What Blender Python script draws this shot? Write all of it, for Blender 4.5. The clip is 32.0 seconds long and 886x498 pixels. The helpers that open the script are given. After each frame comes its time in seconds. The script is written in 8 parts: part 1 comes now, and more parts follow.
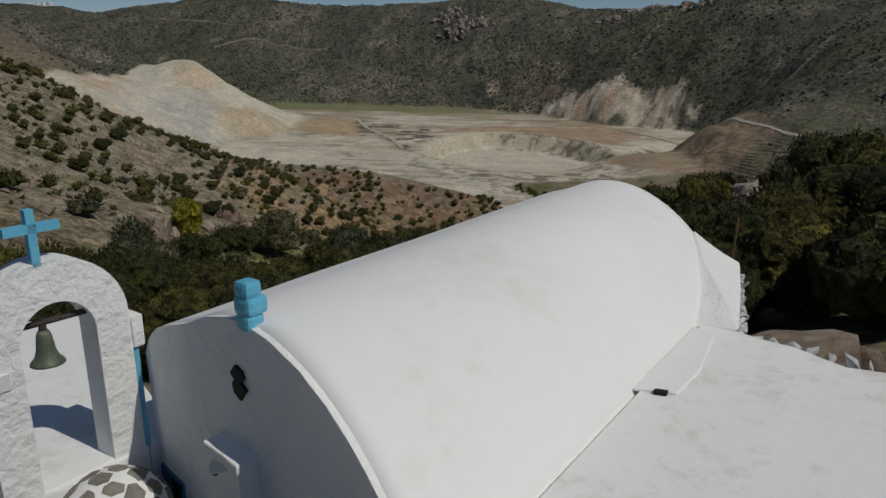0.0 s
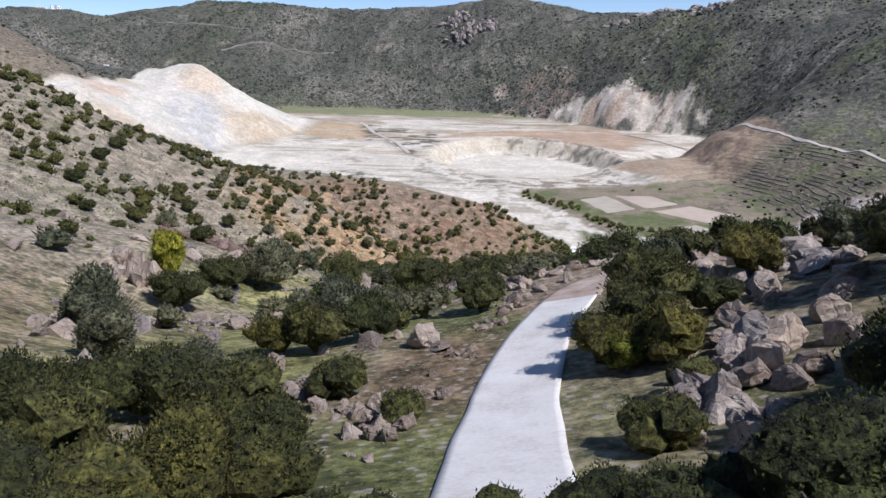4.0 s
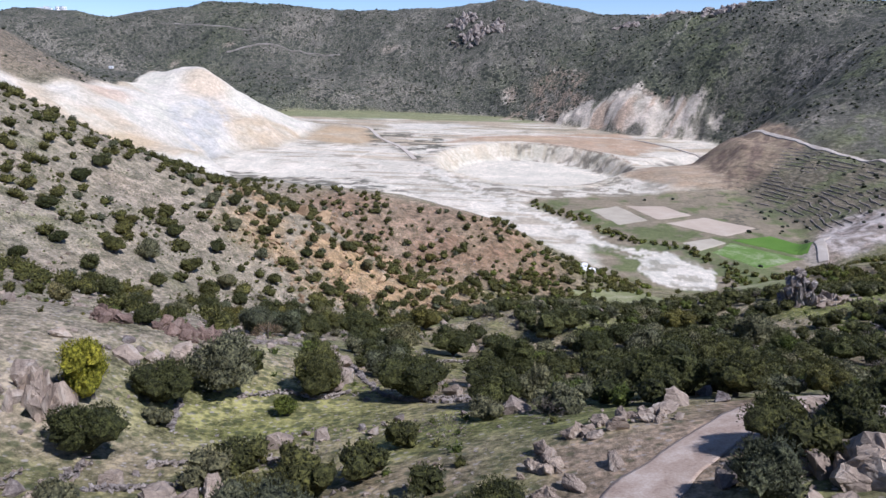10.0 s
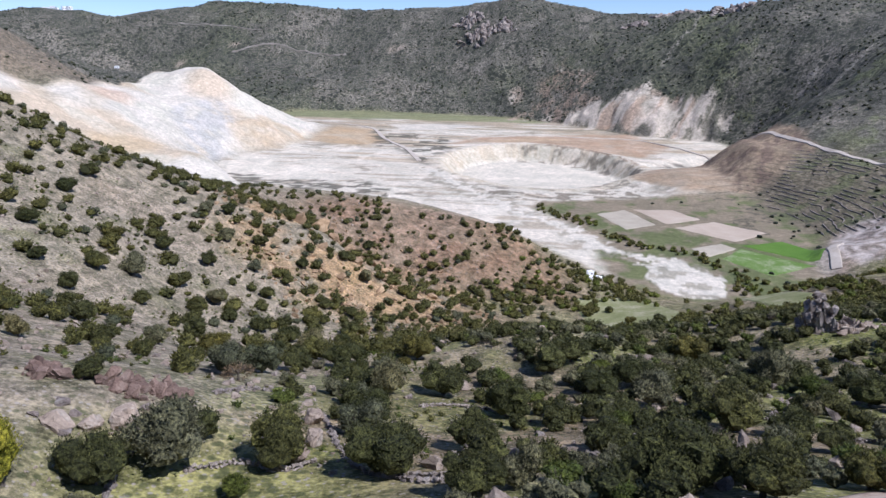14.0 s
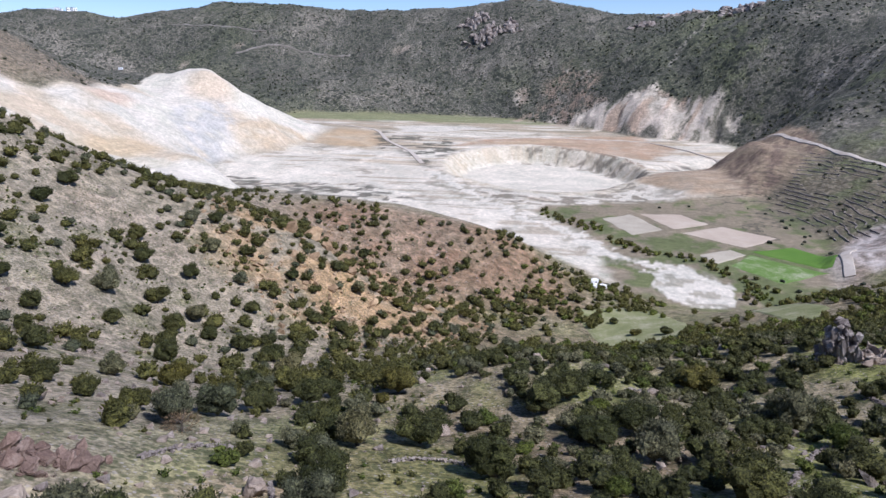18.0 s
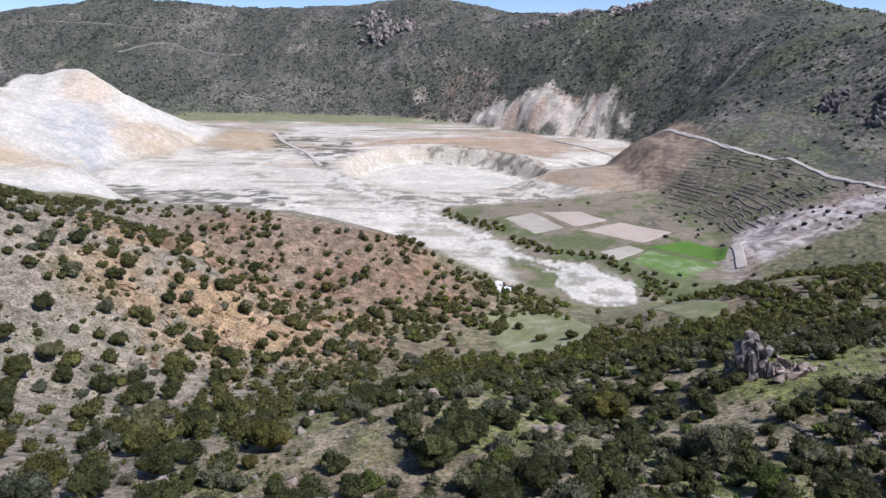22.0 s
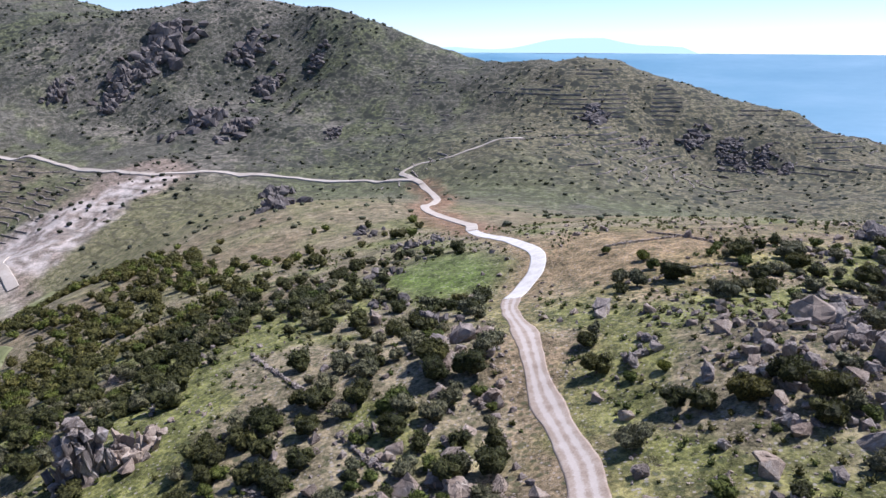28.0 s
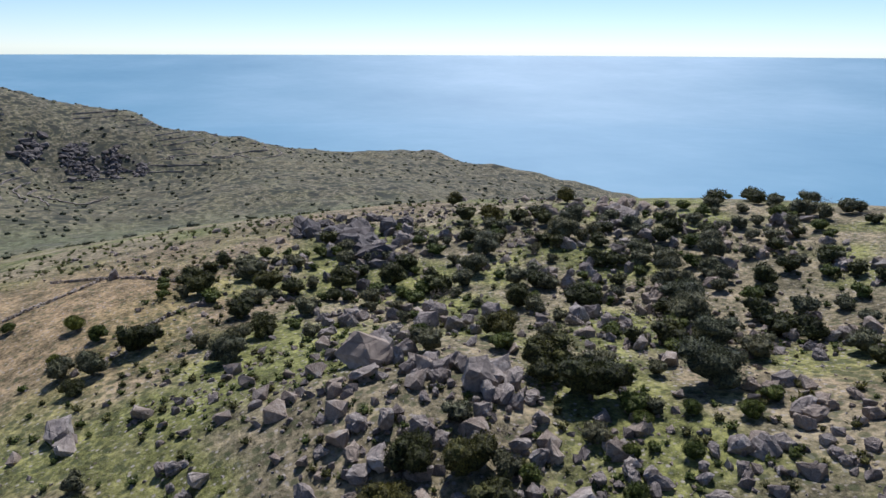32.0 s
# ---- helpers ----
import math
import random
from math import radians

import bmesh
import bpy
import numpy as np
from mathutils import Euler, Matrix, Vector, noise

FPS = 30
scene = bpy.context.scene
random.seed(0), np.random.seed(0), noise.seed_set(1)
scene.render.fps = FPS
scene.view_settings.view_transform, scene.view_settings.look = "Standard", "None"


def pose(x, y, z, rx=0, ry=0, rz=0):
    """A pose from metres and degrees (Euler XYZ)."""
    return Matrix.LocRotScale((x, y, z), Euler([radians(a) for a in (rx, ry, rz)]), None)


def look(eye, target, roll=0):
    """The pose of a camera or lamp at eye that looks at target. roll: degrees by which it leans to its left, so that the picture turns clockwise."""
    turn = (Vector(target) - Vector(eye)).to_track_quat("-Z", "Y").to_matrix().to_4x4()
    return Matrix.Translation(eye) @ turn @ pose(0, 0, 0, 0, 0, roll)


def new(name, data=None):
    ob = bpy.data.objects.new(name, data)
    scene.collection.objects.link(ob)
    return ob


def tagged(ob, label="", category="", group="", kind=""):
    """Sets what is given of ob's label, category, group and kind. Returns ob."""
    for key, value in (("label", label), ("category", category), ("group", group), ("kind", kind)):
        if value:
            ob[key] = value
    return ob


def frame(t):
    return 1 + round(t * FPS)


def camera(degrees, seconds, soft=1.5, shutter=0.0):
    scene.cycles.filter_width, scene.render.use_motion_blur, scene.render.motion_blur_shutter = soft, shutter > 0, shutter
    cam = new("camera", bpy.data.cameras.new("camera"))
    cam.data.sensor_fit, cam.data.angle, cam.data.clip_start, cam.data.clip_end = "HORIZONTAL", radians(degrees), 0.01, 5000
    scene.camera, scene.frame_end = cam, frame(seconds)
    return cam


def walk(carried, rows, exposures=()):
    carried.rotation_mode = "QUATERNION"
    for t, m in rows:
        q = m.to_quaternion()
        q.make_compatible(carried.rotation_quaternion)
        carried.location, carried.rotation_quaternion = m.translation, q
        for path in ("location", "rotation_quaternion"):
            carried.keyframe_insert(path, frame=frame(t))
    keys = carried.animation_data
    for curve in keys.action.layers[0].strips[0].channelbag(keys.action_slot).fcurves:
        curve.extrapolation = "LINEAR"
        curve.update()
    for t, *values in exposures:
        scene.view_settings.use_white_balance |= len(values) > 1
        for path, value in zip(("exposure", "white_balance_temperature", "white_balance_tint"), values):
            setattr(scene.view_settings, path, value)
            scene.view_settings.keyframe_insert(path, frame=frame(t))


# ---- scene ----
cam = camera(64.15, 32.0)
# seconds, place, heading, pitch, roll
PATH = [
    (0, -0.56, -14.01, -1.70, -0.42, -15.61, 0.00),
    (0.5, -0.48, -13.07, -1.69, -0.22, -15.56, 0.01),
    (1, -0.41, -12.06, -1.63, -0.18, -15.55, 0.02),
    (1.5, -0.27, -10.99, -1.51, -0.13, -15.49, 0.00),
    (2, -0.18, -9.94, -1.29, -0.08, -15.48, -0.02),
    (2.5, -0.17, -9.28, -0.85, -0.05, -15.48, 0.04),
    (3, -0.18, -8.29, -0.55, 0.01, -15.46, 0.03),
    (3.5, -0.17, -7.20, -0.22, 0.08, -15.42, 0.06),
    (5.5, 0.10, -0.62, 0.88, 0.18, -15.32, 0.11),
    (6, 0.20, 1.05, 1.36, 0.17, -15.36, 0.11),
    (6.5, 0.31, 2.80, 1.94, 0.21, -15.36, 0.11),
    (7, 0.40, 4.57, 2.56, 0.23, -15.35, 0.07),
    (7.5, 0.56, 6.45, 3.22, 0.31, -15.32, 0.09),
    (8, 0.59, 8.44, 3.85, 0.37, -15.31, 0.12),
    (8.5, 0.66, 10.30, 4.47, 0.47, -15.31, 0.13),
    (9, 0.67, 11.95, 4.86, 0.54, -15.32, 0.14),
    (9.5, 0.66, 13.62, 4.93, 0.62, -15.34, 0.17),
    (10, 0.69, 15.22, 5.05, 0.70, -15.39, 0.21),
    (10.5, 0.79, 16.63, 5.26, 0.76, -15.40, 0.23),
    (11, 1.04, 17.91, 5.51, 0.84, -15.42, 0.25),
    (11.5, 1.35, 19.32, 5.80, 0.91, -15.45, 0.27),
    (12, 1.67, 20.79, 6.15, 1.00, -15.46, 0.25),
    (12.5, 2.00, 22.20, 6.45, 1.07, -15.48, 0.21),
    (13, 2.37, 23.62, 6.73, 1.15, -15.50, 0.21),
    (13.5, 2.80, 24.99, 6.95, 1.22, -15.50, 0.20),
    (14, 3.31, 26.29, 7.17, 1.30, -15.49, 0.17),
    (14.5, 3.90, 27.54, 7.38, 1.40, -15.48, 0.11),
    (16.5, 6.13, 33.95, 7.50, 1.71, -15.42, 0.02),
    (17, 6.51, 35.85, 7.40, 1.75, -15.42, 0.04),
    (17.5, 6.80, 37.85, 7.51, 1.80, -15.43, 0.06),
    (18, 7.15, 39.93, 7.58, 1.85, -15.44, 0.09),
    (18.5, 7.63, 42.13, 7.56, 1.91, -15.45, 0.08),
    (19, 8.21, 44.33, 7.46, 1.93, -15.45, 0.13),
    (19.5, 8.86, 46.44, 7.43, 1.50, -15.46, 0.15),
    (20, 9.54, 48.49, 7.37, 0.65, -15.46, 0.12),
    (20.5, 10.23, 50.43, 7.35, -0.05, -15.46, 0.08),
    (21, 10.80, 52.45, 7.43, -1.91, -15.47, 0.03),
    (21.5, 11.28, 54.60, 7.53, -3.94, -15.51, -0.03),
    (22, 11.74, 56.87, 7.62, -5.92, -15.55, -0.04),
    (22.5, 12.17, 59.13, 7.67, -7.83, -15.60, -0.11),
    (23, 12.74, 61.38, 7.67, -8.13, -15.65, -0.13),
    (23.5, 13.52, 63.71, 7.58, -8.04, -15.67, -0.13),
    (24, 14.41, 66.17, 7.54, -9.47, -15.71, -0.11),
    (24.5, 15.38, 68.96, 7.45, -14.66, -15.77, -0.10),
    (25, 16.49, 72.36, 7.12, -22.08, -15.92, -0.11),
    (25.5, 17.77, 76.16, 6.61, -32.50, -16.12, -0.22),
    (26, 19.51, 80.04, 6.02, -42.80, -16.30, -0.28),
    (26.5, 21.65, 83.80, 5.57, -47.97, -16.39, -0.23),
    (28.5, 35.27, 96.26, 3.26, -68.25, -15.99, 0.19),
    (29, 39.02, 99.43, 2.91, -74.03, -15.93, 0.08),
    (29.5, 43.08, 102.27, 2.64, -79.83, -15.92, 0.09),
    (30, 47.45, 104.63, 2.32, -85.76, -15.92, 0.08),
    (30.5, 52.06, 106.54, 2.00, -92.52, -15.91, 0.02),
    (31, 56.62, 108.17, 1.61, -99.42, -15.87, 0.11),
    (31.5, 61.10, 109.35, 1.31, -106.42, -15.87, 0.14),
    (32, 65.42, 110.13, 1.03, -113.50, -15.87, 0.26),
]


def aimed(x, y, z, yaw, pitch, roll):
    a, p = radians(yaw), radians(pitch)
    way = Vector((-math.sin(a) * math.cos(p), math.cos(a) * math.cos(p), math.sin(p)))
    eye = Vector((x, y, z))
    return look(eye, eye + way * 10, roll)


EXPOSURES = [(0, -1.0, 6650, 7), (1.0, -1.0, 6500, 8), (2.0, -0.62, 6350, 11), (3.0, 0.25, 6000, 14), (3.5, 0.4, 5850, 16), (5.5, 0.52, 5620, 19), (23, 0.5, 5620, 19), (26.5, 0.8, 5680, 19), (29, 0.8, 5850, 21), (30.5, 0.6, 5880, 20), (32, 0.38, 5880, 15)]
walk(cam, [(t, aimed(x, y, z, yaw, pitch, roll)) for t, x, y, z, yaw, pitch, roll in PATH], EXPOSURES)

# ---- sky and sun ----
SUN_AZ, SUN_EL = 122.0, 52.0  # clockwise from +y, above the horizon
world = bpy.data.worlds.new("sky")
scene.world = world
world.use_nodes = True
wn = world.node_tree.nodes
sky = wn.new("ShaderNodeTexSky")
sky.sky_type = "NISHITA"
sky.sun_disc = False
sky.sun_elevation = radians(SUN_EL)
sky.sun_rotation = radians(SUN_AZ)
sky.altitude = 300
sky.air_density = 0.7
sky.dust_density = 0.05
sky.ozone_density = 3.0
world.node_tree.links.new(sky.outputs[0], wn["Background"].inputs[0])
wn["Background"].inputs[1].default_value = 0.085
sun = new("sun", bpy.data.lights.new("sun", "SUN"))
sun.data.energy = 3.9
sun.data.angle = radians(0.53)
sun.data.color = (1.0, 0.96, 0.9)
sun_way = Vector((math.sin(radians(SUN_AZ)) * math.cos(radians(SUN_EL)), math.cos(radians(SUN_AZ)) * math.cos(radians(SUN_EL)), math.sin(radians(SUN_EL))))
sun.matrix_world = look(sun_way * 100, (0, 0, 0))

# ---- noise and landform arithmetic ----


def hashed(i, j, seed):
    h = (i.astype(np.int64) * 374761393 + j.astype(np.int64) * 668265263 + seed * 974634777) & 0xFFFFFFFF
    h = ((h ^ (h >> 13)) * 1274126177) & 0xFFFFFFFF
    return ((h ^ (h >> 16)) & 0xFFFF) / 65535.0


def vnoise(x, y, size, seed=0):
    """Smooth value noise, 0 to 1."""
    u, v = x / size, y / size
    i, j = np.floor(u), np.floor(v)
    a, b = u - i, v - j
    a, b = a * a * (3 - 2 * a), b * b * (3 - 2 * b)
    p, q = hashed(i, j, seed), hashed(i + 1, j, seed)
    r, s = hashed(i, j + 1, seed), hashed(i + 1, j + 1, seed)
    return (p * (1 - a) + q * a) * (1 - b) + (r * (1 - a) + s * a) * b


def fbm(x, y, size, octaves=4, seed=0):
    """Layered noise, about -1 to 1."""
    total, amp, full = 0.0, 1.0, 0.0
    for k in range(octaves):
        total = total + amp * (vnoise(x + 17.3 * k, y - 9.1 * k, size / 2**k, seed + k) * 2 - 1)
        full += amp
        amp *= 0.5
    return total / full * 1.4


def ridged(x, y, size, octaves=4, seed=0):
    total, amp = 0.0, 1.0
    for k in range(octaves):
        total = total + amp * (1 - np.abs(vnoise(x, y, size / 2**k, seed + k) * 2 - 1))
        amp *= 0.5
    return total / 1.9


def blob(x, y, cx, cy, rx, ry, turn=0.0, soft=0.25):
    """1 inside an ellipse, falling to 0 over its soft rim."""
    c, s = math.cos(radians(turn)), math.sin(radians(turn))
    u, v = (x - cx) * c + (y - cy) * s, -(x - cx) * s + (y - cy) * c
    r = np.sqrt((u / rx) ** 2 + (v / ry) ** 2)
    return smooth((1 + soft - r) / (2 * soft))


def zone(x, y, ring, soft, ragged=0.0, seed=5):
    """1 inside a plan outline, falling to 0 over a soft edge."""
    if ragged:
        x, y = x + ragged * fbm(x, y, ragged * 3, 4, seed), y + ragged * fbm(x, y, ragged * 3, 4, seed + 7)
    inside = np.zeros(np.shape(x), bool)
    for (ax, ay), (bx, by) in zip(ring, ring[1:] + ring[:1]):
        if ay != by:
            inside ^= ((ay > y) != (by > y)) & (x < (bx - ax) * (y - ay) / (by - ay) + ax)
    d = along(x, y, ring + ring[:1])[0]
    return smooth(0.5 + np.where(inside, d, -d) / (2 * soft))


def smooth(t):
    t = np.clip(t, 0, 1)
    return t * t * (3 - 2 * t)


def along(x, y, line):
    """Distance to a polyline, and the share of its length at the nearest place."""
    best, share = np.full(np.shape(x), 1e9), np.zeros(np.shape(x))
    pts = np.array(line, float)
    steps = np.linalg.norm(np.diff(pts[:, :2], axis=0), axis=1)
    done = 0.0
    for a, b, ln in zip(pts[:-1], pts[1:], steps):
        d = (b - a)[:2]
        t = np.clip(((x - a[0]) * d[0] + (y - a[1]) * d[1]) / (ln * ln + 1e-9), 0, 1)
        r = np.hypot(x - a[0] - t * d[0], y - a[1] - t * d[1])
        near = r < best
        best, share = np.where(near, r, best), np.where(near, (done + t * ln) / steps.sum(), share)
        done += ln
    return best, share


# ---- the lie of the land: heights that the landforms pass through ----
SEA = -250.0
NEAR_FLOOR = [(147, 418, -133)]
FLOOR_RING = [(-420, 1500), (160, 1480), (520, 1260), (500, 980), (440, 800), (400, 620), (320, 500), (210, 400), (120, 400), (40, 560), (-60, 640), (-330, 640), (-330, 1000), (-300, 1180), (-360, 1300)]
SUNK = [(-30, 780), (60, 700), (140, 640), (150, 540), (-120, 800), (-180, 900), (-110, 1000), (-20, 900), (60, 850), (130, 780), (210, 720), (200, 620), (220, 850), (180, 960), (120, 1060), (0, 1060), (-100, 1150), (-170, 1260), (0, 1200), (110, 1180), (200, 1130), (210, 1250), (110, 1320), (-10, 1330), (-120, 1340), (-240, 1370), (290, 1130), (340, 1090), (200, 530), (-220, 760)]
FAR_RIDGE = [(-1100, 1791, 100), (-995, 1852, 111), (-871, 1914, 93), (-744, 1931, 117), (-601, 1945, 131), (-455, 1949, 122), (-307, 1942, 115), (-159, 1926, 113), (-15, 1864, 116), (117, 1755, 121), (-276, 1723, -2), (-677, 1733, -3), (-12, 1656, -1), (-830, 1625, -51), (-420, 1500, -66), (-230, 1475, -84), (-60, 1480, -96), (80, 1450, -104), (160, 1400, -106)]
LEFT_HILL = [(-574, 943, 38), (-529, 969, 4), (-493, 1024, -30), (-464, 756, -14), (-428, 792, -27), (-417, 895, -36), (-367, 633, -44), (-313, 615, -75)]
DOME = [(-232, 1175, -106), (-205, 1215, -113), (-290, 1180, -86), (-377, 1066, -15), (-416, 1018, -43), (-318, 1067, -48), (-341, 888, -71), (-280, 1103, -78), (-251, 723, -92), (-303, 688, -85)]
RIGHT_HILL = [(363, 1290, -40), (315, 1285, -59), (211, 1444, -52), (375, 1470, 44), (234, 1644, 72), (456, 1237, 4), (441, 1170, -83), (742, 1163, 77), (805, 999, 33), (732, 840, 52), (794, 749, 52), (815, 651, 33), (862, 555, -2), (893, 495, -15), (961, 431, -37), (1084, 414, -30), (566, 594, -77), (666, 640, -36), (645, 768, 17), (533, 765, -64), (505, 980, -26), (655, 403, -69), (547, 262, -73)]
RIGHT_ROAD = [(379, 822, -94), (417, 731, -98), (425, 581, -98), (463, 477, -99), (484, 390, -98), (446, 321, -90), (364, 921, -102), (303, 561, -134), (280, 472, -129), (270, 522, -133)]
SEA_HILL = [(770, 732, 56), (775, 616, 36), (797, 522, 5), (806, 401, -18), (778, 332, -9), (788, 243, -29), (801, 126, -59), (815, 13, -89), (839, -100, -114), (495, 324, -77), (428, 205, -88), (668, 167, -101), (669, 326, -56), (532, 41, -92), (834, 78, -82), (857, -39, -106), (863, -233, -126), (846, -256, -141), (692, -346, -144), (654, 129, -102), (497, 65, -96)]
SPUR = [(80, 121, -42), (118, 133, -40), (113, 122, -42), (138, 162, -48), (152, 173, -50), (163, 146, -47), (191, 154, -46), (182, 115, -39), (192, 74, -37), (176, 79, -38), (102, 91, -34), (114, 76, -31), (228, 133, -45), (84, 179, -52), (149, 93, -35), (124, 90, -30), (200, 347, -92), (252, 346, -88), (315, 344, -79), (242, 248, -70), (232, 27, -38), (177, -6, -30), (186, -55, -41), (119, 34, -32), (170, 123, -40), (250, 130, -47)]
VALE = [(-34, 73, -23), (-35, 66, -25), (-25, 75, -29), (-28, 80, -29), (-22, 47, -23), (-29, 100, -31), (-15, 108, -37), (-17, 86, -31), (16, 99, -36), (17, 142, -49), (35, 142, -47), (60, 153, -52), (53, 166, -57), (77, 159, -50), (12, 59, -20), (8, 47, -19), (-2, 42, -19), (-9, 40, -20), (-2, 27, -17), (-2, 20, -15), (10, 19, -13), (22, 37, -13), (-7, 20, -16), (-11, 80, -30), (-33, 92, -26), (30, 169, -50), (0, -7, -7), (0, -28, -6), (-37, -25, -2), (37, -19, -1), (37, 25, -6), (56, 68, -24), (-50, 25, -4)]
LEFT_SLOPE = [(-185, 316, -10), (-187, 344, -24), (-184, 374, -40), (-172, 407, -57), (-148, 424, -66), (-102, 438, -73), (-83, 443, -77), (-53, 448, -81), (-8, 451, -92), (27, 451, -98), (-116, 193, -41), (-79, 159, -45), (-65, 120, -33), (-101, 269, -58), (-76, 253, -71), (-96, 190, -50), (-102, 219, -50), (-133, 262, -37), (-98, 251, -58), (-73, 275, -71), (-68, 225, -73), (-55, 240, -80), (-74, 236, -72), (-42, 208, -74), (-93, 233, -60), (-9, 125, -43), (-53, 241, -80), (-63, 283, -78), (-40, 293, -91), (-36, 325, -87), (-24, 293, -95), (-61, 347, -73), (-45, 370, -96), (60, 388, -123), (26, 304, -106), (75, 328, -115), (100, 366, -119)]
LANDFORMS = [NEAR_FLOOR, FAR_RIDGE, LEFT_HILL, DOME, RIGHT_HILL, RIGHT_ROAD, SEA_HILL, SPUR, VALE, LEFT_SLOPE]
EDGES = [(-1240, 2046, 37), (-620, 2170, 37), (0, 2108, 37), (372, 1922, 56), (992, 1426, 6), (1302, 806, -87), (1240, 496, -124), (1116, 62, -205), (992, -434, -223), (434, -558, -217), (260, -260, -136), (-124, -310, 25), (-930, -186, 112), (-1116, 744, 99), (-1612, 1612, 93), (-434, 310, 56), (-260, 93, 43), (-3100, 0, 62), (-3100, 3100, 31), (0, 3100, 0), (3100, 3100, -248), (3100, 0, -260), (3100, -3100, -279), (0, -3100, -248), (-3100, -3100, 0)]


def floor_z(x, y):
    """The caldera floor: a gently tilted plain."""
    return -138 + 0.022 * (y - 450) - 0.03 * (np.clip(x, -300, 300) - 170)


CONTROL = np.array([p for some in LANDFORMS for p in some] + EDGES + [(x, y, floor_z(x, y) - 34) for x, y in SUNK], float)


def thin_plate(pts, stiff):
    xy = pts[:, :2] / 310.0
    d = np.linalg.norm(xy[:, None] - xy[None], axis=2)
    k = np.where(d > 0, d * d * np.log(d + 1e-12), 0) + stiff * np.eye(len(pts))
    p = np.c_[np.ones(len(pts)), xy]
    a = np.block([[k, p], [p.T, np.zeros((3, 3))]])
    return np.linalg.solve(a, np.r_[pts[:, 2], 0, 0, 0])


PLATE = thin_plate(CONTROL, 0.0006)


def base_height(x, y):
    shape = np.shape(x)
    x, y = np.ravel(x) / 310.0, np.ravel(y) / 310.0
    n = len(CONTROL)
    z = PLATE[n] + PLATE[n + 1] * x + PLATE[n + 2] * y
    for (cx, cy, _), w in zip(CONTROL, PLATE[:n]):
        d2 = (x - cx / 310.0) ** 2 + (y - cy / 310.0) ** 2 + 1e-12
        z = z + w * d2 * 0.5 * np.log(d2)
    return z.reshape(shape)


CLIFF = [(190, 1322), (232, 1286), (272, 1240), (318, 1192), (360, 1156), (404, 1146), (426, 1164), (412, 1205), (388, 1240), (352, 1258), (322, 1302), (284, 1308), (258, 1336), (208, 1360)]
CONE = [(194, 815), (238, 862), (300, 888), (352, 930), (392, 905), (376, 815), (306, 760), (232, 750)]
CONE_TINT = [(190, 815), (238, 868), (300, 905), (345, 955), (372, 990), (412, 960), (404, 880), (392, 800), (330, 752), (232, 744)]
DOME_FOOT = [(-360, 560), (-250, 580), (-190, 640), (-200, 760), (-190, 1000), (-180, 1230), (-330, 1360), (-470, 1280), (-430, 640)]
PIT = [(250, 925), (300, 985), (345, 1000), (352, 962), (300, 925)]
CRATER = (104, 905, 124, 158)  # centre and radii


def floor_depth(x, y, hill):
    """How far the plain lies above the hillsides' continuation below it."""
    return floor_z(x, y) - hill - 400 * (1 - zone(x, y, FLOOR_RING, 12))


def height(x, y):
    hill = base_height(x, y)
    d = floor_depth(x, y, hill)
    wild = 1 - smooth(0.5 + d / 8)
    far = smooth((np.hypot(x, y - 60) - 300) / 550)
    hill = hill + wild * (fbm(x, y, 38, 4, 3) * (0.7 + 4.2 * far) + far * fbm(x, y, 150, 3, 8) * 5.5)
    # gullied white cliffs of the old landslide, and ribs on the mountain sides
    cliff = zone(x, y, CLIFF, 22, 10)
    u, v = 0.72 * x - 0.69 * y + 22 * fbm(x, y, 70, 3, 83), 0.69 * x + 0.72 * y
    hill = hill + cliff * (20 * (ridged(u, v * 0.65, 58, 5, 61) - 0.52) + 8 * (ridged(u, v * 0.4, 19, 4, 87) - 0.5) - 3)
    rib = far * wild * smooth((hill + 110) / 60) * (1 - cliff)
    hill = hill + rib * 17 * (ridged(x, y, 170, 5, 25) - 0.55)
    d = floor_z(x, y) - hill - 400 * (1 - zone(x, y, FLOOR_RING, 12))
    z = hill + 0.5 * (d + np.sqrt(d * d + 9.0))
    # low rises and dry channels on the plain
    flat = smooth(0.5 + d / 8)
    z = z + flat * 1.1 * fbm(x, y, 60, 4, 19)
    # the crater: a steep wall down to a flat floor, open towards the near side
    cx, cy, rx, ry = CRATER
    r = np.hypot((x - cx) / rx, (y - cy) / ry) + 0.035 * fbm(x, y, 50, 4, 21)
    wall = 0.2 + 0.3 * smooth((cy - 40 - y) / 70)
    z = z + 1.8 * np.exp(-(((r - 1.05) / 0.06) ** 2)) * smooth((y - cy) / 60)
    z = z - 19.0 * smooth((1.0 - r) / wall) * (1 - 0.45 * smooth((cy - y) / 120))
    # the tan cone with the small pit behind it
    z = z + 12 * zone(x, y, CONE, 40, 6) * smooth((-92 - z) / 14)
    z = z - 9 * zone(x, y, PIT, 16)
    return z


def plain_mask(x, y):
    return smooth(0.5 + floor_depth(x, y, base_height(x, y)) / 10)


def lines(fine0, fine1, fine, mid0, mid1, mid, low, high, grow):
    out = list(np.arange(fine0, fine1 + 0.1, fine))
    at, step = fine1, fine
    while at < high:
        step = min(step * 1.06, mid) if at < mid1 else step * (1 + grow)
        at += step
        out.append(at)
    at, step = fine0, fine
    while at > low:
        step = min(step * 1.06, mid) if at > mid0 else step * (1 + grow)
        at -= step
        out.insert(0, at)
    return np.array(out)


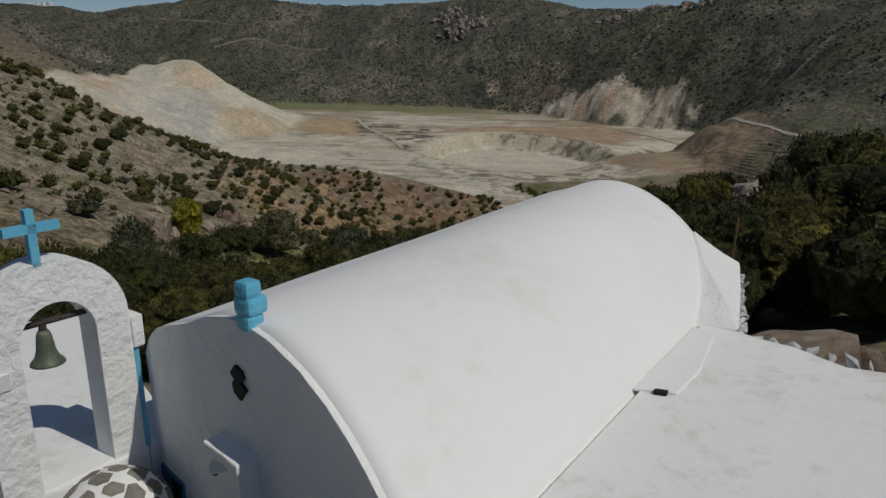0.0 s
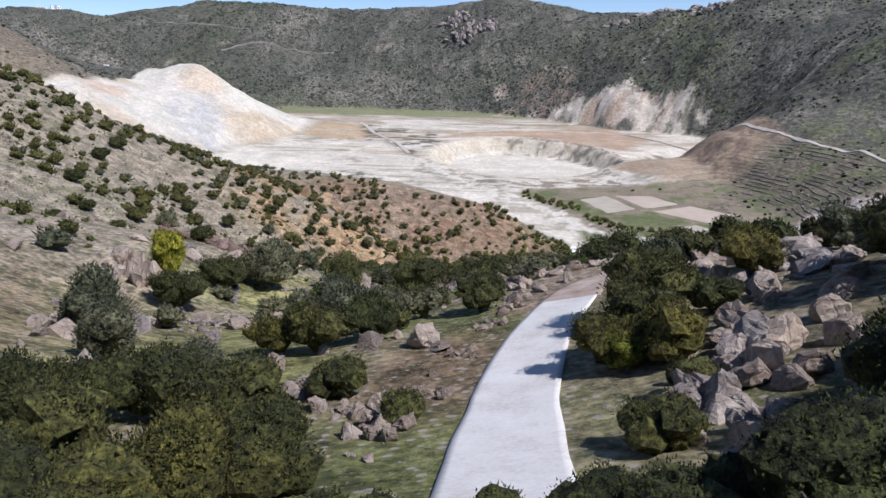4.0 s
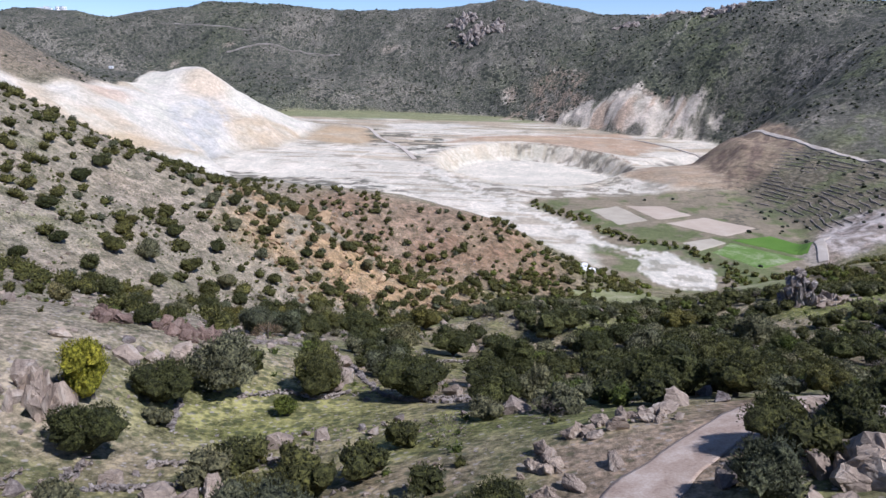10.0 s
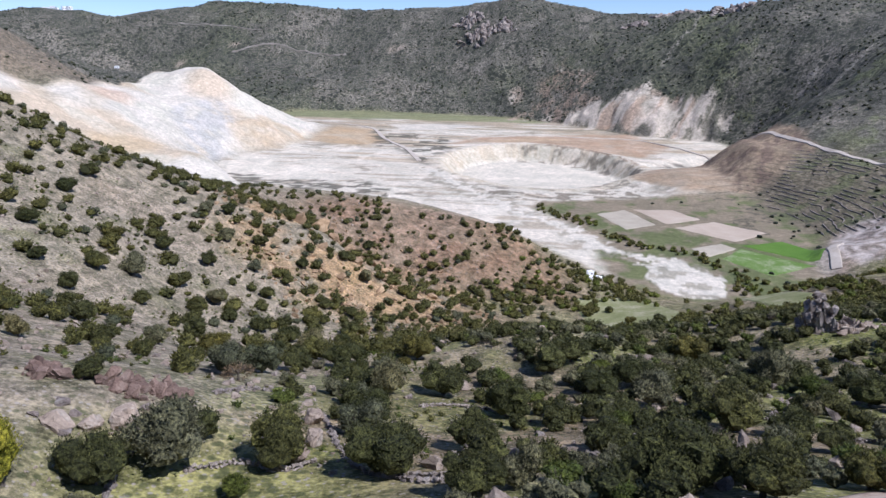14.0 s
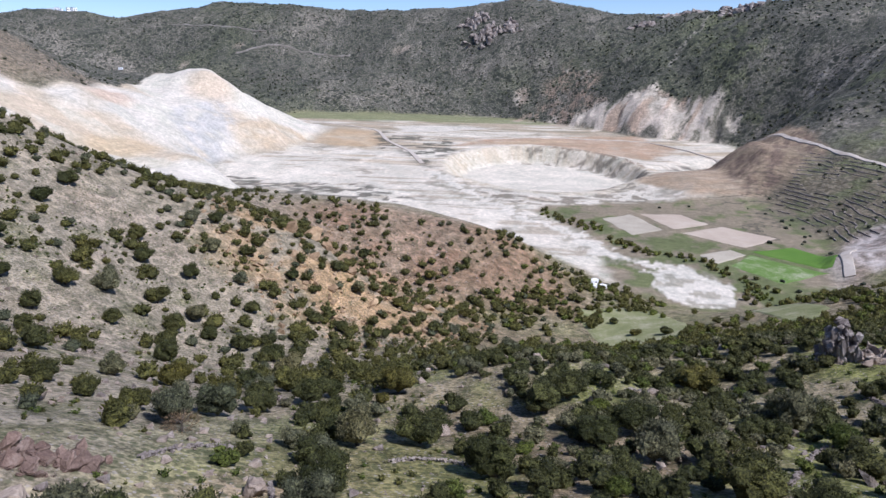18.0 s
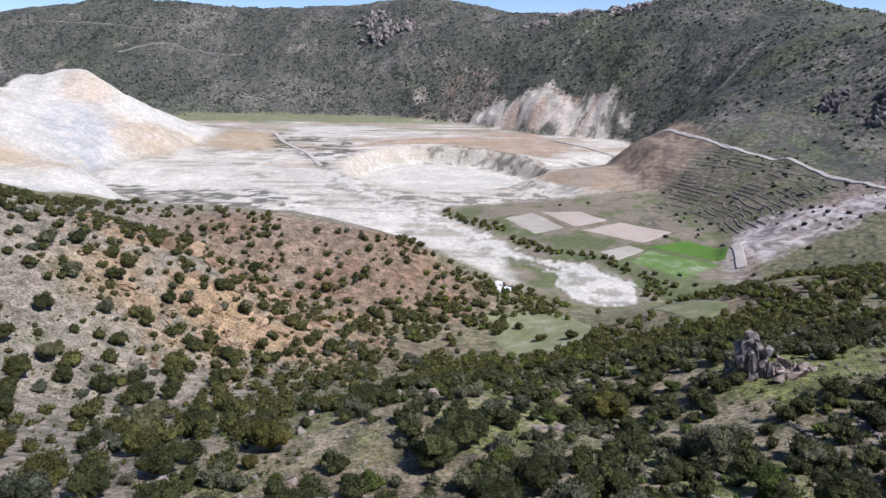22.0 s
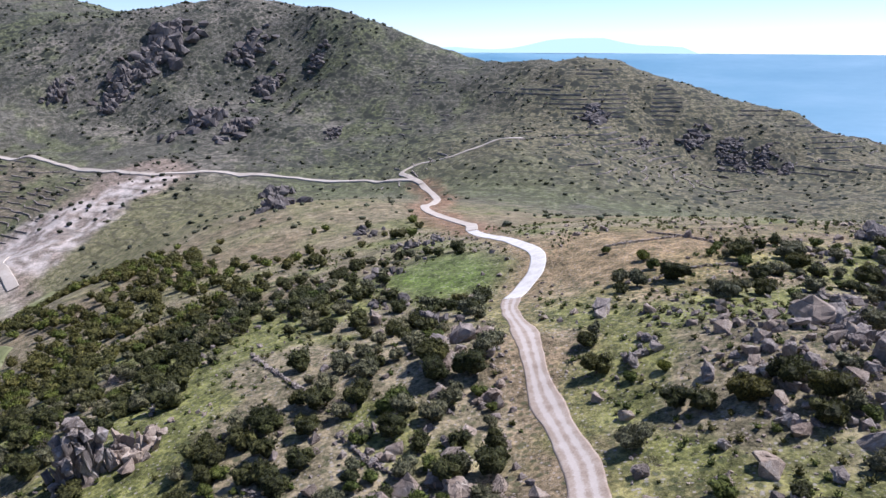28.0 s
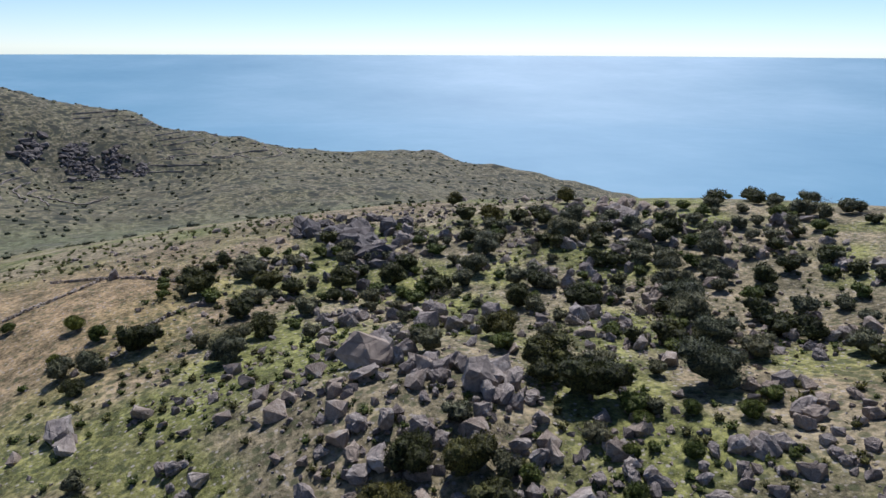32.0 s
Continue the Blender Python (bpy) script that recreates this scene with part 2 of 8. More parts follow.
GX = lines(-94, 244, 2.0, -450, 560, 4.3, -5200, 5200, 0.03)
GY = lines(-38, 206, 2.0, -38, 1400, 4.5, -5200, 5200, 0.035)
X, Y = np.meshgrid(GX, GY)
Z = height(X, Y)


def ground_at(x, y):
    """Height of the ground sheet."""
    x, y = np.asarray(x, float), np.asarray(y, float)
    i = np.clip(np.searchsorted(GX, x) - 1, 0, len(GX) - 2)
    j = np.clip(np.searchsorted(GY, y) - 1, 0, len(GY) - 2)
    a, b = (x - GX[i]) / (GX[i + 1] - GX[i]), (y - GY[j]) / (GY[j + 1] - GY[j])
    return (Z[j, i] * (1 - a) + Z[j, i + 1] * a) * (1 - b) + (Z[j + 1, i] * (1 - a) + Z[j + 1, i + 1] * a) * b


# ---- what lies where on the ground (metres) ----
SPUR_ROAD = [(80, 84), (84, 103), (98, 111), (115, 121.5), (131, 130), (146, 138.5), (158, 143)]
SPUR_SLAB = [(158, 143), (168, 144), (178, 145), (191, 150), (206, 162), (228, 180), (248, 194)]
SADDLE_TRACK = [(248, 194), (278, 209), (300, 228), (324, 252), (345, 266), (380, 278), (424, 302), (456, 330)]
SADDLE_LOOP = [(456, 330), (478, 352), (500, 372), (522, 366), (520, 340), (540, 318), (560, 296)]
HILL_ROAD = [(20, 1130), (130, 1172), (210, 1172), (284, 1160), (318, 1100), (345, 1010), (366, 930), (380, 898), (397, 791), (416, 741), (424, 670), (421, 576), (441, 537), (463, 504), (484, 434), (491, 392), (470, 350), (456, 330)]
LANE = [(1.2, 7.0), (1.6, 12.0), (2.3, 18.5), (3.5, 26.0), (5.6, 34.5), (7.8, 41.0), (9.4, 45.4)]
LANE_TRACK = [(9.4, 45.4), (11.0, 49.0), (13.6, 51.8), (17.0, 55.0), (21.0, 59.0), (27.0, 65.0), (34.0, 70.0), (46.0, 74.0), (58.0, 78.0), (70.0, 82.0), (80.0, 84.0)]
RIVER = [(-31, 844), (-4, 781), (25, 715), (62, 639), (92, 604), (110, 548), (127, 528), (152, 512), (168, 480), (160, 456)]
PLAIN_TRACK = [(-300, 1300), (-240, 1270), (-181, 1229), (-138, 1190), (-109, 1088), (-68, 986), (-46, 895)]
FAR_ROAD = [(-525, 1714), (-411, 1740), (-265, 1740)]
SLIP = [(423, 568), (357, 560), (317, 566), (285, 540), (262, 510), (240, 468)]


def dome_mask(x, y):
    """The bare white hill."""
    n1, n2 = fbm(x, y, 14, 4, 31), fbm(x, y, 55, 4, 32)
    d = np.maximum.reduce([blob(x, y, -380, 1060, 150, 170, 0, 0.25), blob(x, y, -390, 850, 160, 230, 15, 0.25), blob(x, y, -470, 760, 110, 110, 0, 0.3), zone(x, y, DOME_FOOT, 14)])
    return d * (1 - smooth((-424 - x + 6 * n2 - 0.06 * (y - 820)) / 10) * smooth((y - 745 + 10 * n1 - 0.3 * (x + 440)) / 24))


def mix(a, b, t):
    return a + (np.asarray(b) - a) * np.clip(t, 0, 1)[..., None]


def tint_of(x, y, z):
    n1, n2, n3 = fbm(x, y, 14, 4, 31), fbm(x, y, 55, 4, 32), fbm(x, y, 5, 3, 33)
    near = np.hypot(x - 60, y - 90)
    c = np.zeros(x.shape + (3,)) + (0.225, 0.19, 0.125)
    c = mix(c, (0.15, 0.162, 0.06), smooth((n1 + 0.1) * 1.6) * (0.9 - 0.45 * smooth((y - 220) / 60)))
    c = mix(c, (0.2, 0.15, 0.1), smooth((n2 - 0.2) * 2) * 0.7)
    # stony slope above the vale, with ochre blocks and a red-brown crest
    slope = smooth((-18 - x + 0.10 * (y - 80) + 8 * n2) / 22) * smooth((y - 55) / 20) * (1 - smooth((y - 480) / 60))
    c = mix(c, (0.275, 0.235, 0.19), slope * (0.75 + 0.3 * n1))
    c = mix(c, (0.15, 0.145, 0.07), slope * smooth((n3 + n1 - 0.25) * 1.5) * 0.6)
    och = blob(x, y, -44, 338, 55, 62, 0, 0.4)
    c = mix(c, (0.36, 0.235, 0.125), och * smooth((n1 + 0.3) * 1.8) * 0.8)
    c = mix(c, (0.22, 0.135, 0.09), blob(x, y, -10, 420, 80, 50, 0, 0.3) * (0.75 + 0.3 * n1))
    # far hills: dark scrub over grey-brown rock
    far = np.maximum(smooth((y - 560 - 0.2 * np.abs(x)) / 200), smooth((x - 330) / 120)) * (1 - plain_mask(x, y))
    hill = mix(np.zeros(x.shape + (3,)) + (0.115, 0.11, 0.095), (0.2, 0.18, 0.16), smooth((n2 + 0.6 * n1 + 0.05) * 1.6))
    n4 = fbm(x, y, 190, 4, 36)
    hill = mix(hill, (0.1, 0.11, 0.07), smooth((n4 + 0.4 * n1 + 0.05) * 2) * 0.7)
    hill = mix(hill, (0.075, 0.075, 0.068), smooth((ridged(x, y, 90, 4, 37) - 0.66) * 6) * 0.7)
    hill = mix(hill, (0.13, 0.145, 0.075), smooth((x - 380) / 80) * smooth((n1 + n4 + 0.1) * 1.5) * 0.75)
    c = mix(c, hill, far)
    sea_side = smooth((x - 420) / 120) * smooth((440 - y) / 150)
    c = mix(c, (0.165, 0.145, 0.095), sea_side * (0.8 + 0.2 * n2))
    c = mix(c, (0.24, 0.2, 0.145), blob(x, y, 850, -240, 150, 60, 20, 0.3) * 0.8)
    # slope of pastures right of the green field, with landslip gravel
    c = mix(c, (0.14, 0.14, 0.07), blob(x, y, 330, 480, 110, 100, 0, 0.4) * 0.7)
    ds, ss = along(x, y, SLIP)
    fan = smooth((46 - 26 * ss - ds + 9 * n1) / 16)
    c = mix(c, (0.27, 0.21, 0.18), fan * 0.9)
    c = mix(c, (0.5, 0.44, 0.4), 0.6 * smooth((11 - ds + 7 * n1) / 9) * (1 - smooth((ds - 24) / 10)))
    # the pale plain: tan bands, dark dry channels, speckled gravel
    pm = plain_mask(x, y)
    cx, cy, rx, ry = CRATER
    r = np.hypot((x - cx) / rx, (y - cy) / ry) + 0.035 * fbm(x, y, 50, 4, 21)
    streak = fbm(x * 0.3 + y * 0.1, y * 1.5, 30, 5, 41)
    pale = np.zeros(x.shape + (3,)) + (0.54, 0.495, 0.425)
    pale = mix(pale, (0.41, 0.33, 0.235), smooth((streak + 0.15) * 1.8) * smooth((y - 800) / 150) * 0.8)
    pale = mix(pale, (0.3, 0.25, 0.185), smooth((fbm(x * 0.35, y * 2.0, 22, 5, 43) - 0.18) * 4) * 0.65)
    pale = mix(pale, (0.2, 0.175, 0.135), smooth((ridged(x * 0.6, y * 1.6, 48, 5, 91) - 0.8) * 14) * 0.6)
    pale = mix(pale, (0.63, 0.58, 0.5), smooth((ridged(x, y * 0.8, 80, 4, 57) - 0.72) * 9) * 0.7)
    tan = zone(x, y, [(-420, 1360), (-355, 1345), (-235, 1225), (-147, 1200), (-100, 1090), (-132, 1000), (-201, 1030), (-290, 1120), (-400, 1300)], 16, 16)
    pale = mix(pale, (0.4, 0.295, 0.185), tan * (0.75 + 0.3 * n2))
    back = smooth((y - 1170 + 20 * n2) / 50)
    pale = mix(pale, (0.36, 0.3, 0.225), back * smooth((streak + 0.5) * 1.5) * 0.85)
    pale = mix(pale, (0.2, 0.185, 0.13), back * smooth((fbm(x * 0.3, y * 1.8, 26, 4, 59) - 0.05) * 3) * 0.7)
    pale = mix(pale, (0.17, 0.19, 0.09), smooth((y - 1325 - 0.1 * x + 14 * n2) / 30) * 0.8)
    pale = mix(pale, (0.56, 0.52, 0.46), zone(x, y, [(-110, 1265), (-49, 1285), (60, 1275), (-18, 1215), (-99, 1180)], 9, 9) * 0.85)
    pale = mix(pale, (0.37, 0.26, 0.18), zone(x, y, [(-14, 1060), (36, 1130), (176, 1196), (290, 1225), (320, 1090), (250, 980), (215, 1000), (165, 1060), (110, 1082), (34, 1072)], 9, 9) * (0.8 + 0.25 * n1))
    pale = mix(pale, (0.44, 0.335, 0.225), zone(x, y, [(36, 1098), (150, 1150), (170, 1130), (60, 1085)], 7, 7) * 0.7)
    wash = zone(x, y, [(-145, 1215), (-96, 1140), (-34, 1140), (-4, 1085), (-16, 975), (-39, 873), (-56, 930), (-88, 1000), (-160, 990), (-120, 1040)], 9, 16)
    pale = mix(pale, (0.1, 0.095, 0.075), wash * smooth((fbm(x * 0.7, y * 1.2, 16, 5, 44) + 0.02) * 4) * 0.9)
    speck = zone(x, y, [(-320, 800), (-244, 785), (-182, 772), (-96, 752), (-40, 700), (-60, 660), (-135, 680), (-200, 700), (-320, 710)], 7, 9)
    pale = mix(pale, (0.12, 0.11, 0.09), speck * smooth((fbm(x, y * 1.6, 10, 4, 49) + 0.05) * 5) * 0.9)
    pale = mix(pale, (0.18, 0.155, 0.12), zone(x, y, [(10, 800), (60, 740), (120, 745), (190, 790), (205, 740), (110, 690), (50, 690), (20, 740)], 8, 10) * smooth((fbm(x, y * 1.5, 12, 4, 66) - 0.02) * 5) * 0.85)
    # brown and green land round the fields
    low = zone(x, y, [(78, 690), (170, 726), (235, 742), (302, 752), (380, 810), (440, 960), (520, 880), (420, 590), (300, 470), (200, 410), (110, 400), (100, 520), (112, 560), (100, 612), (72, 660)], 7, 7)
    brown = mix(np.zeros(x.shape + (3,)) + (0.22, 0.185, 0.135), (0.125, 0.14, 0.065), smooth((n1 + 0.15 - 0.003 * (y - 600)) * 1.8))
    pale = mix(pale, brown, low)
    dr, sr = along(x, y, RIVER)
    c = mix(c, pale, pm)
    dome = dome_mask(x, y) * (1 - pm)
    white = np.zeros(x.shape + (3,)) + (0.54, 0.5, 0.44)
    soft = smooth((fbm(x, y * 0.7, 95, 4, 47) - 0.1) * 2.4)
    white = mix(white, (0.45, 0.36, 0.255), soft * 0.75)
    white = mix(white, (0.46, 0.365, 0.255), zone(x, y, [(-335, 1000), (-290, 1010), (-235, 1060), (-195, 1150), (-190, 1010), (-215, 930), (-262, 920), (-320, 950)], 14, 14) * (0.7 + 0.3 * n1))
    white = mix(white, (0.56, 0.53, 0.45), smooth((ridged(x * 0.6 + 0.5 * y, y * 0.6, 70, 4, 77) - 0.72) * 8) * 0.6)
    white = mix(white, (0.47, 0.36, 0.23), blob(x, y, -318, 705, 26, 60, -14, 0.5) * 0.8)
    grey = zone(x, y, [(-352, 905), (-300, 800), (-262, 780), (-270, 850), (-300, 960), (-336, 1030)], 9, 14)
    white = mix(white, (0.41, 0.4, 0.385), grey * smooth((n1 + 0.45) * 1.5) * 0.9)
    # the shadow beside the dome's grey ridge is painted into the colour
    white = mix(white, (0.2, 0.19, 0.18), blob(x, y, -282, 768, 8, 14, 0, 0.5) * smooth((n3 + 0.3) * 2))
    white = mix(white, (0.46, 0.35, 0.24), blob(x, y, -350, 1040, 30, 40, 0, 0.5) * 0.6)
    white = mix(white, (0.5, 0.37, 0.29), blob(x, y, -402, 860, 20, 30, 0, 0.5) * 0.7)
    c = mix(c, white, dome)
    # crater floor and its banded, crumbling wall
    inside = 1 - smooth((r - 1.0) / 0.03)
    c = mix(c, (0.52, 0.47, 0.385), inside * pm)
    ang = np.arctan2(y - cy, x - cx)
    c = mix(c, (0.44, 0.375, 0.285), inside * pm * smooth((fbm(ang * 70, r * 9, 2.2, 4, 54) - 0.0) * 3) * smooth((r - 0.82) / 0.05) * 0.7)
    c = mix(c, (0.57, 0.525, 0.45), (1 - smooth((r - 0.8 + 0.05 * n1) / 0.06)) * pm)
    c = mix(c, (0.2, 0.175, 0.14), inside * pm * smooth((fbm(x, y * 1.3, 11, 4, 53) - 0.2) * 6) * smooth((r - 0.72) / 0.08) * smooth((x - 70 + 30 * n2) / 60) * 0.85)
    c = mix(c, (0.24, 0.18, 0.13), smooth((0.035 - np.abs(r - 1.02)) / 0.02) * smooth((x - 90) / 60) * smooth((y - 900) / 50) * smooth((n3 + 0.5) * 2) * pm)
    # brown hill beside the dome
    c = mix(c, (0.21, 0.165, 0.125), blob(x, y, -490, 835, 66, 100, 0, 0.3) * smooth((-424 - x) / 10) * (0.8 + 0.2 * n1))
    # white landslide cliffs below the far slope, with a reddish scar beside them
    scar = zone(x, y, [(110, 1400), (160, 1500), (215, 1520), (262, 1420), (240, 1340), (185, 1340)], 14, 26)
    c = mix(c, (0.27, 0.2, 0.16), scar * smooth((n1 + n3 + 0.35) * 1.6) * 0.85)
    u, v = 0.72 * x - 0.69 * y + 22 * fbm(x, y, 70, 3, 83), 0.69 * x + 0.72 * y
    spike = zone(x + 26 * fbm(u, v * 0.2, 22, 4, 63), y + 34 * fbm(u, v * 0.2, 22, 4, 64), CLIFF, 4, 6)
    cliff = np.maximum.reduce([spike, blob(x, y, 116, 1480, 15, 22, 0, 0.4) * 0.9, blob(x, y, 168, 1385, 9, 10, 0, 0.5) * 0.8, scar * smooth((fbm(u, v * 0.25, 18, 4, 67) - 0.35) * 6) * 0.8])
    rid = ridged(u, v * 0.65, 58, 5, 61)
    c = mix(c, (0.5, 0.44, 0.375), cliff)
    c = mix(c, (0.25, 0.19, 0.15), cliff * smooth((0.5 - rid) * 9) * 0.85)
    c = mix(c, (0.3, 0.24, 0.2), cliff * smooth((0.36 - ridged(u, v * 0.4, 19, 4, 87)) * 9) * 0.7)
    c = mix(c, (0.4, 0.27, 0.19), cliff * smooth((fbm(u, v * 0.3, 22, 4, 62) - 0.25) * 4) * 0.6)
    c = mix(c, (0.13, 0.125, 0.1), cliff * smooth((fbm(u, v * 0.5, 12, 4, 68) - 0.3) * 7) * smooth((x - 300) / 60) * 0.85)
    # the tan cone, its stony red flank and the dark pit behind it
    cone = zone(x, y, CONE_TINT, 6, 7)
    c = mix(c, (0.31, 0.235, 0.165), cone * (0.9 + 0.2 * n1))
    c = mix(c, (0.14, 0.1, 0.085), cone * smooth((n3 + 0.6 * n1 + 0.1) * 3) * smooth((x - 270) / 40) * 0.8)
    c = mix(c, (0.1, 0.09, 0.08), zone(x, y, PIT, 7, 8) * smooth((fbm(x * 0.5, y * 1.4, 16, 4, 69) + 0.35) * 2.5) * 0.9)
    terr = zone(x, y, [(296, 740), (340, 765), (372, 812), (418, 756), (405, 603), (322, 572), (290, 660)], 14, 8)
    c = mix(c, mix(np.zeros(x.shape + (3,)) + (0.165, 0.14, 0.105), (0.115, 0.125, 0.065), smooth((n1 + 0.1) * 2)), terr * 0.9)
    slip = zone(x, y, [(272, 538), (300, 575), (335, 590), (381, 576), (424, 566), (428, 543), (363, 526), (310, 500), (276, 494)], 7, 8)
    c = mix(c, (0.27, 0.22, 0.2), slip * 0.9)
    c = mix(c, (0.52, 0.465, 0.435), slip * smooth((n3 + 0.6 * n1 + 0.45) * 1.6) * 0.9)
    for line, half in (([(431, 976), (481, 1019), (533, 1044), (605, 1097)], 5), ([(410, 1004), (462, 1072), (554, 1145)], 5), ([(364, 1341), (436, 1419), (481, 1486)], 4)):
        dg, _ = along(x + 8 * n1, y + 8 * n2, line)
        c = mix(c, (0.33, 0.3, 0.265), smooth((half - dg + 5 * n3) / 4) * 0.85)
    for bx, by, br, bs in ((-649, 1715, 10, 7), (-143, 1710, 22, 6), (-527, 1744, 12, 5)):
        c = mix(c, (0.38, 0.31, 0.26), blob(x, y, bx, by, br, bs, 0, 0.4) * 0.8)

    dr = np.minimum(dr, 30 - 40 * zone(x, y, [(132, 506), (160, 520), (182, 476), (168, 444), (140, 436), (124, 474)], 5, 6))
    c = mix(c, (0.56, 0.52, 0.455), smooth((9 + 7 * n2 - dr + 8 * n3) / 5))
    c = mix(c, (0.24, 0.22, 0.17), smooth((20 - dr) / 6) * smooth((fbm(x, y, 9, 4, 70) - 0.18) * 6) * 0.7)
    # a dark ravine in the seaward hill, painted on by colour alone
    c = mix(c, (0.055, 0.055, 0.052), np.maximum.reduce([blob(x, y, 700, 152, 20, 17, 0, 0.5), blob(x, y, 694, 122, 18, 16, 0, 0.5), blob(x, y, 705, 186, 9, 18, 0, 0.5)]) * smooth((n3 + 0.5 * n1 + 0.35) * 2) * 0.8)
    # verges of the tracks, worn earth by the lane, grass terraces
    dv, _ = along(x, y, SPUR_ROAD + SPUR_SLAB[1:])
    c = mix(c, (0.22, 0.165, 0.105), smooth((8 - dv + 3 * n3) / 5) * 0.85)
    dt, _ = along(x, y, SADDLE_TRACK)
    c = mix(c, (0.24, 0.13, 0.09), smooth((16 - dt + 6 * n1) / 12) * 0.75)
    dl, _ = along(x, y, LANE_TRACK[:6])
    c = mix(c, (0.28, 0.2, 0.15), smooth((5 - dl + 2 * n3) / 3) * 0.9)
    c = mix(c, (0.3, 0.225, 0.17), zone(x, y, [(8, 48), (6.5, 55), (9, 60), (16, 62), (22, 63), (20, 56), (13, 47)], 1.5, 2) * (0.85 + 0.2 * n3))
    c = mix(c, (0.18, 0.125, 0.08), blob(x, y, 0, 31, 4.5, 9, -15, 0.5) * 0.85)
    c = mix(c, (0.2, 0.2, 0.075), np.maximum.reduce([blob(x, y, -18, 80, 16, 10, 0, 0.5), blob(x, y, -17, 47, 8, 22, -6, 0.5), blob(x, y, -11, 33, 4, 8, 0, 0.5)]) * 0.85)
    c = mix(c, (0.18, 0.185, 0.062), np.maximum.reduce([blob(x, y, 135, 80, 75, 55, 0, 0.5), blob(x, y, 150, 25, 60, 45, 0, 0.5), blob(x, y, 118, 165, 40, 60, -30, 0.5), blob(x, y, -8, 84, 18, 22, 0, 0.5), blob(x, y, 45, 120, 50, 50, 0, 0.5), blob(x, y, 75, 175, 70, 80, 0, 0.5)]) * smooth((n1 + 0.25 * n3 + 0.1) * 2.5) * 0.8)
    c = mix(c, (0.33, 0.27, 0.195), np.maximum(blob(x, y, 60, 279, 15, 20, 0, 0.5), blob(x, y, 42, 212, 12, 14, 0, 0.5)) * smooth((n3 + 0.6) * 1.5) * 0.85)
    c = mix(c, (0.26, 0.185, 0.105), blob(x, y, 190, 128, 34, 24, 20, 0.5) * 0.8)
    c = mix(c, (0.095, 0.145, 0.03), blob(x, y, 176, 168, 20, 14, 30, 0.5) * 0.8)
    return c


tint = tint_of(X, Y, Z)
scrub = np.maximum(smooth((Y - 640 - 0.2 * np.abs(X)) / 250), smooth((X - 400) / 150)) * (1 - plain_mask(X, Y)) * (1 - zone(X, Y, CLIFF, 12)) * (1 - dome_mask(X, Y)) * (1 - zone(X, Y, CONE_TINT, 8))
terraced = np.maximum.reduce([zone(X, Y, [(296, 740), (340, 765), (372, 812), (418, 756), (405, 603), (322, 572), (290, 660)], 14), blob(X, Y, 720, 330, 330, 300, 0, 0.3), blob(X, Y, 350, 700, 110, 110, 0, 0.3), blob(X, Y, 420, 480, 120, 90, 0, 0.3), blob(X, Y, 260, 650, 60, 60, 0, 0.3)])


# ---- materials ----


def material(name, rough=0.85, spec=0.3):
    m = bpy.data.materials.new(name)
    m.use_nodes = True
    b = m.node_tree.nodes["Principled BSDF"]
    b.inputs["Roughness"].default_value = rough
    b.inputs["Specular IOR Level"].default_value = spec
    return m, m.node_tree.nodes, m.node_tree.links, b


def tex(n, l, kind, scale, detail=6, coords="Object", rough=0.6):
    t = n.new(kind)
    t.inputs["Scale"].default_value = scale
    if kind == "ShaderNodeTexNoise":
        t.inputs["Detail"].default_value = detail
        t.inputs["Roughness"].default_value = rough
    c = n.new("ShaderNodeTexCoord")
    l.new(c.outputs[coords], t.inputs["Vector"])
    return t


def ramp(n, l, source, stops):
    r = n.new("ShaderNodeValToRGB")
    r.color_ramp.elements[0].position, r.color_ramp.elements[0].color = stops[0][0], (*stops[0][1], 1)
    r.color_ramp.elements[1].position, r.color_ramp.elements[1].color = stops[-1][0], (*stops[-1][1], 1)
    for p, c in stops[1:-1]:
        e = r.color_ramp.elements.new(p)
        e.color = (*c, 1)
    l.new(source, r.inputs["Fac"])
    return r.outputs["Color"]


def blend(n, l, a, b, fac, kind="MIX"):
    m = n.new("ShaderNodeMix")
    m.data_type = "RGBA"
    m.blend_type = kind
    for sock, v in ((m.inputs[0], fac), (m.inputs[6], a), (m.inputs[7], b)):
        if isinstance(v, (int, float)):
            sock.default_value = v
        elif isinstance(v, tuple):
            sock.default_value = (*v, 1)
        else:
            l.new(v, sock)
    return m.outputs[2]


def maths(n, l, op, a, b=0.0, clamp=False):
    m = n.new("ShaderNodeMath")
    m.operation = op
    m.use_clamp = clamp
    for sock, v in ((m.inputs[0], a), (m.inputs[1], b)):
        if isinstance(v, (int, float)):
            sock.default_value = v
        else:
            l.new(v, sock)
    return m.outputs[0]


def bump(n, l, b, source, strength, distance):
    u = n.new("ShaderNodeBump")
    u.inputs["Strength"].default_value = strength
    u.inputs["Distance"].default_value = distance
    l.new(source, u.inputs["Height"])
    l.new(u.outputs[0], b.inputs["Normal"])


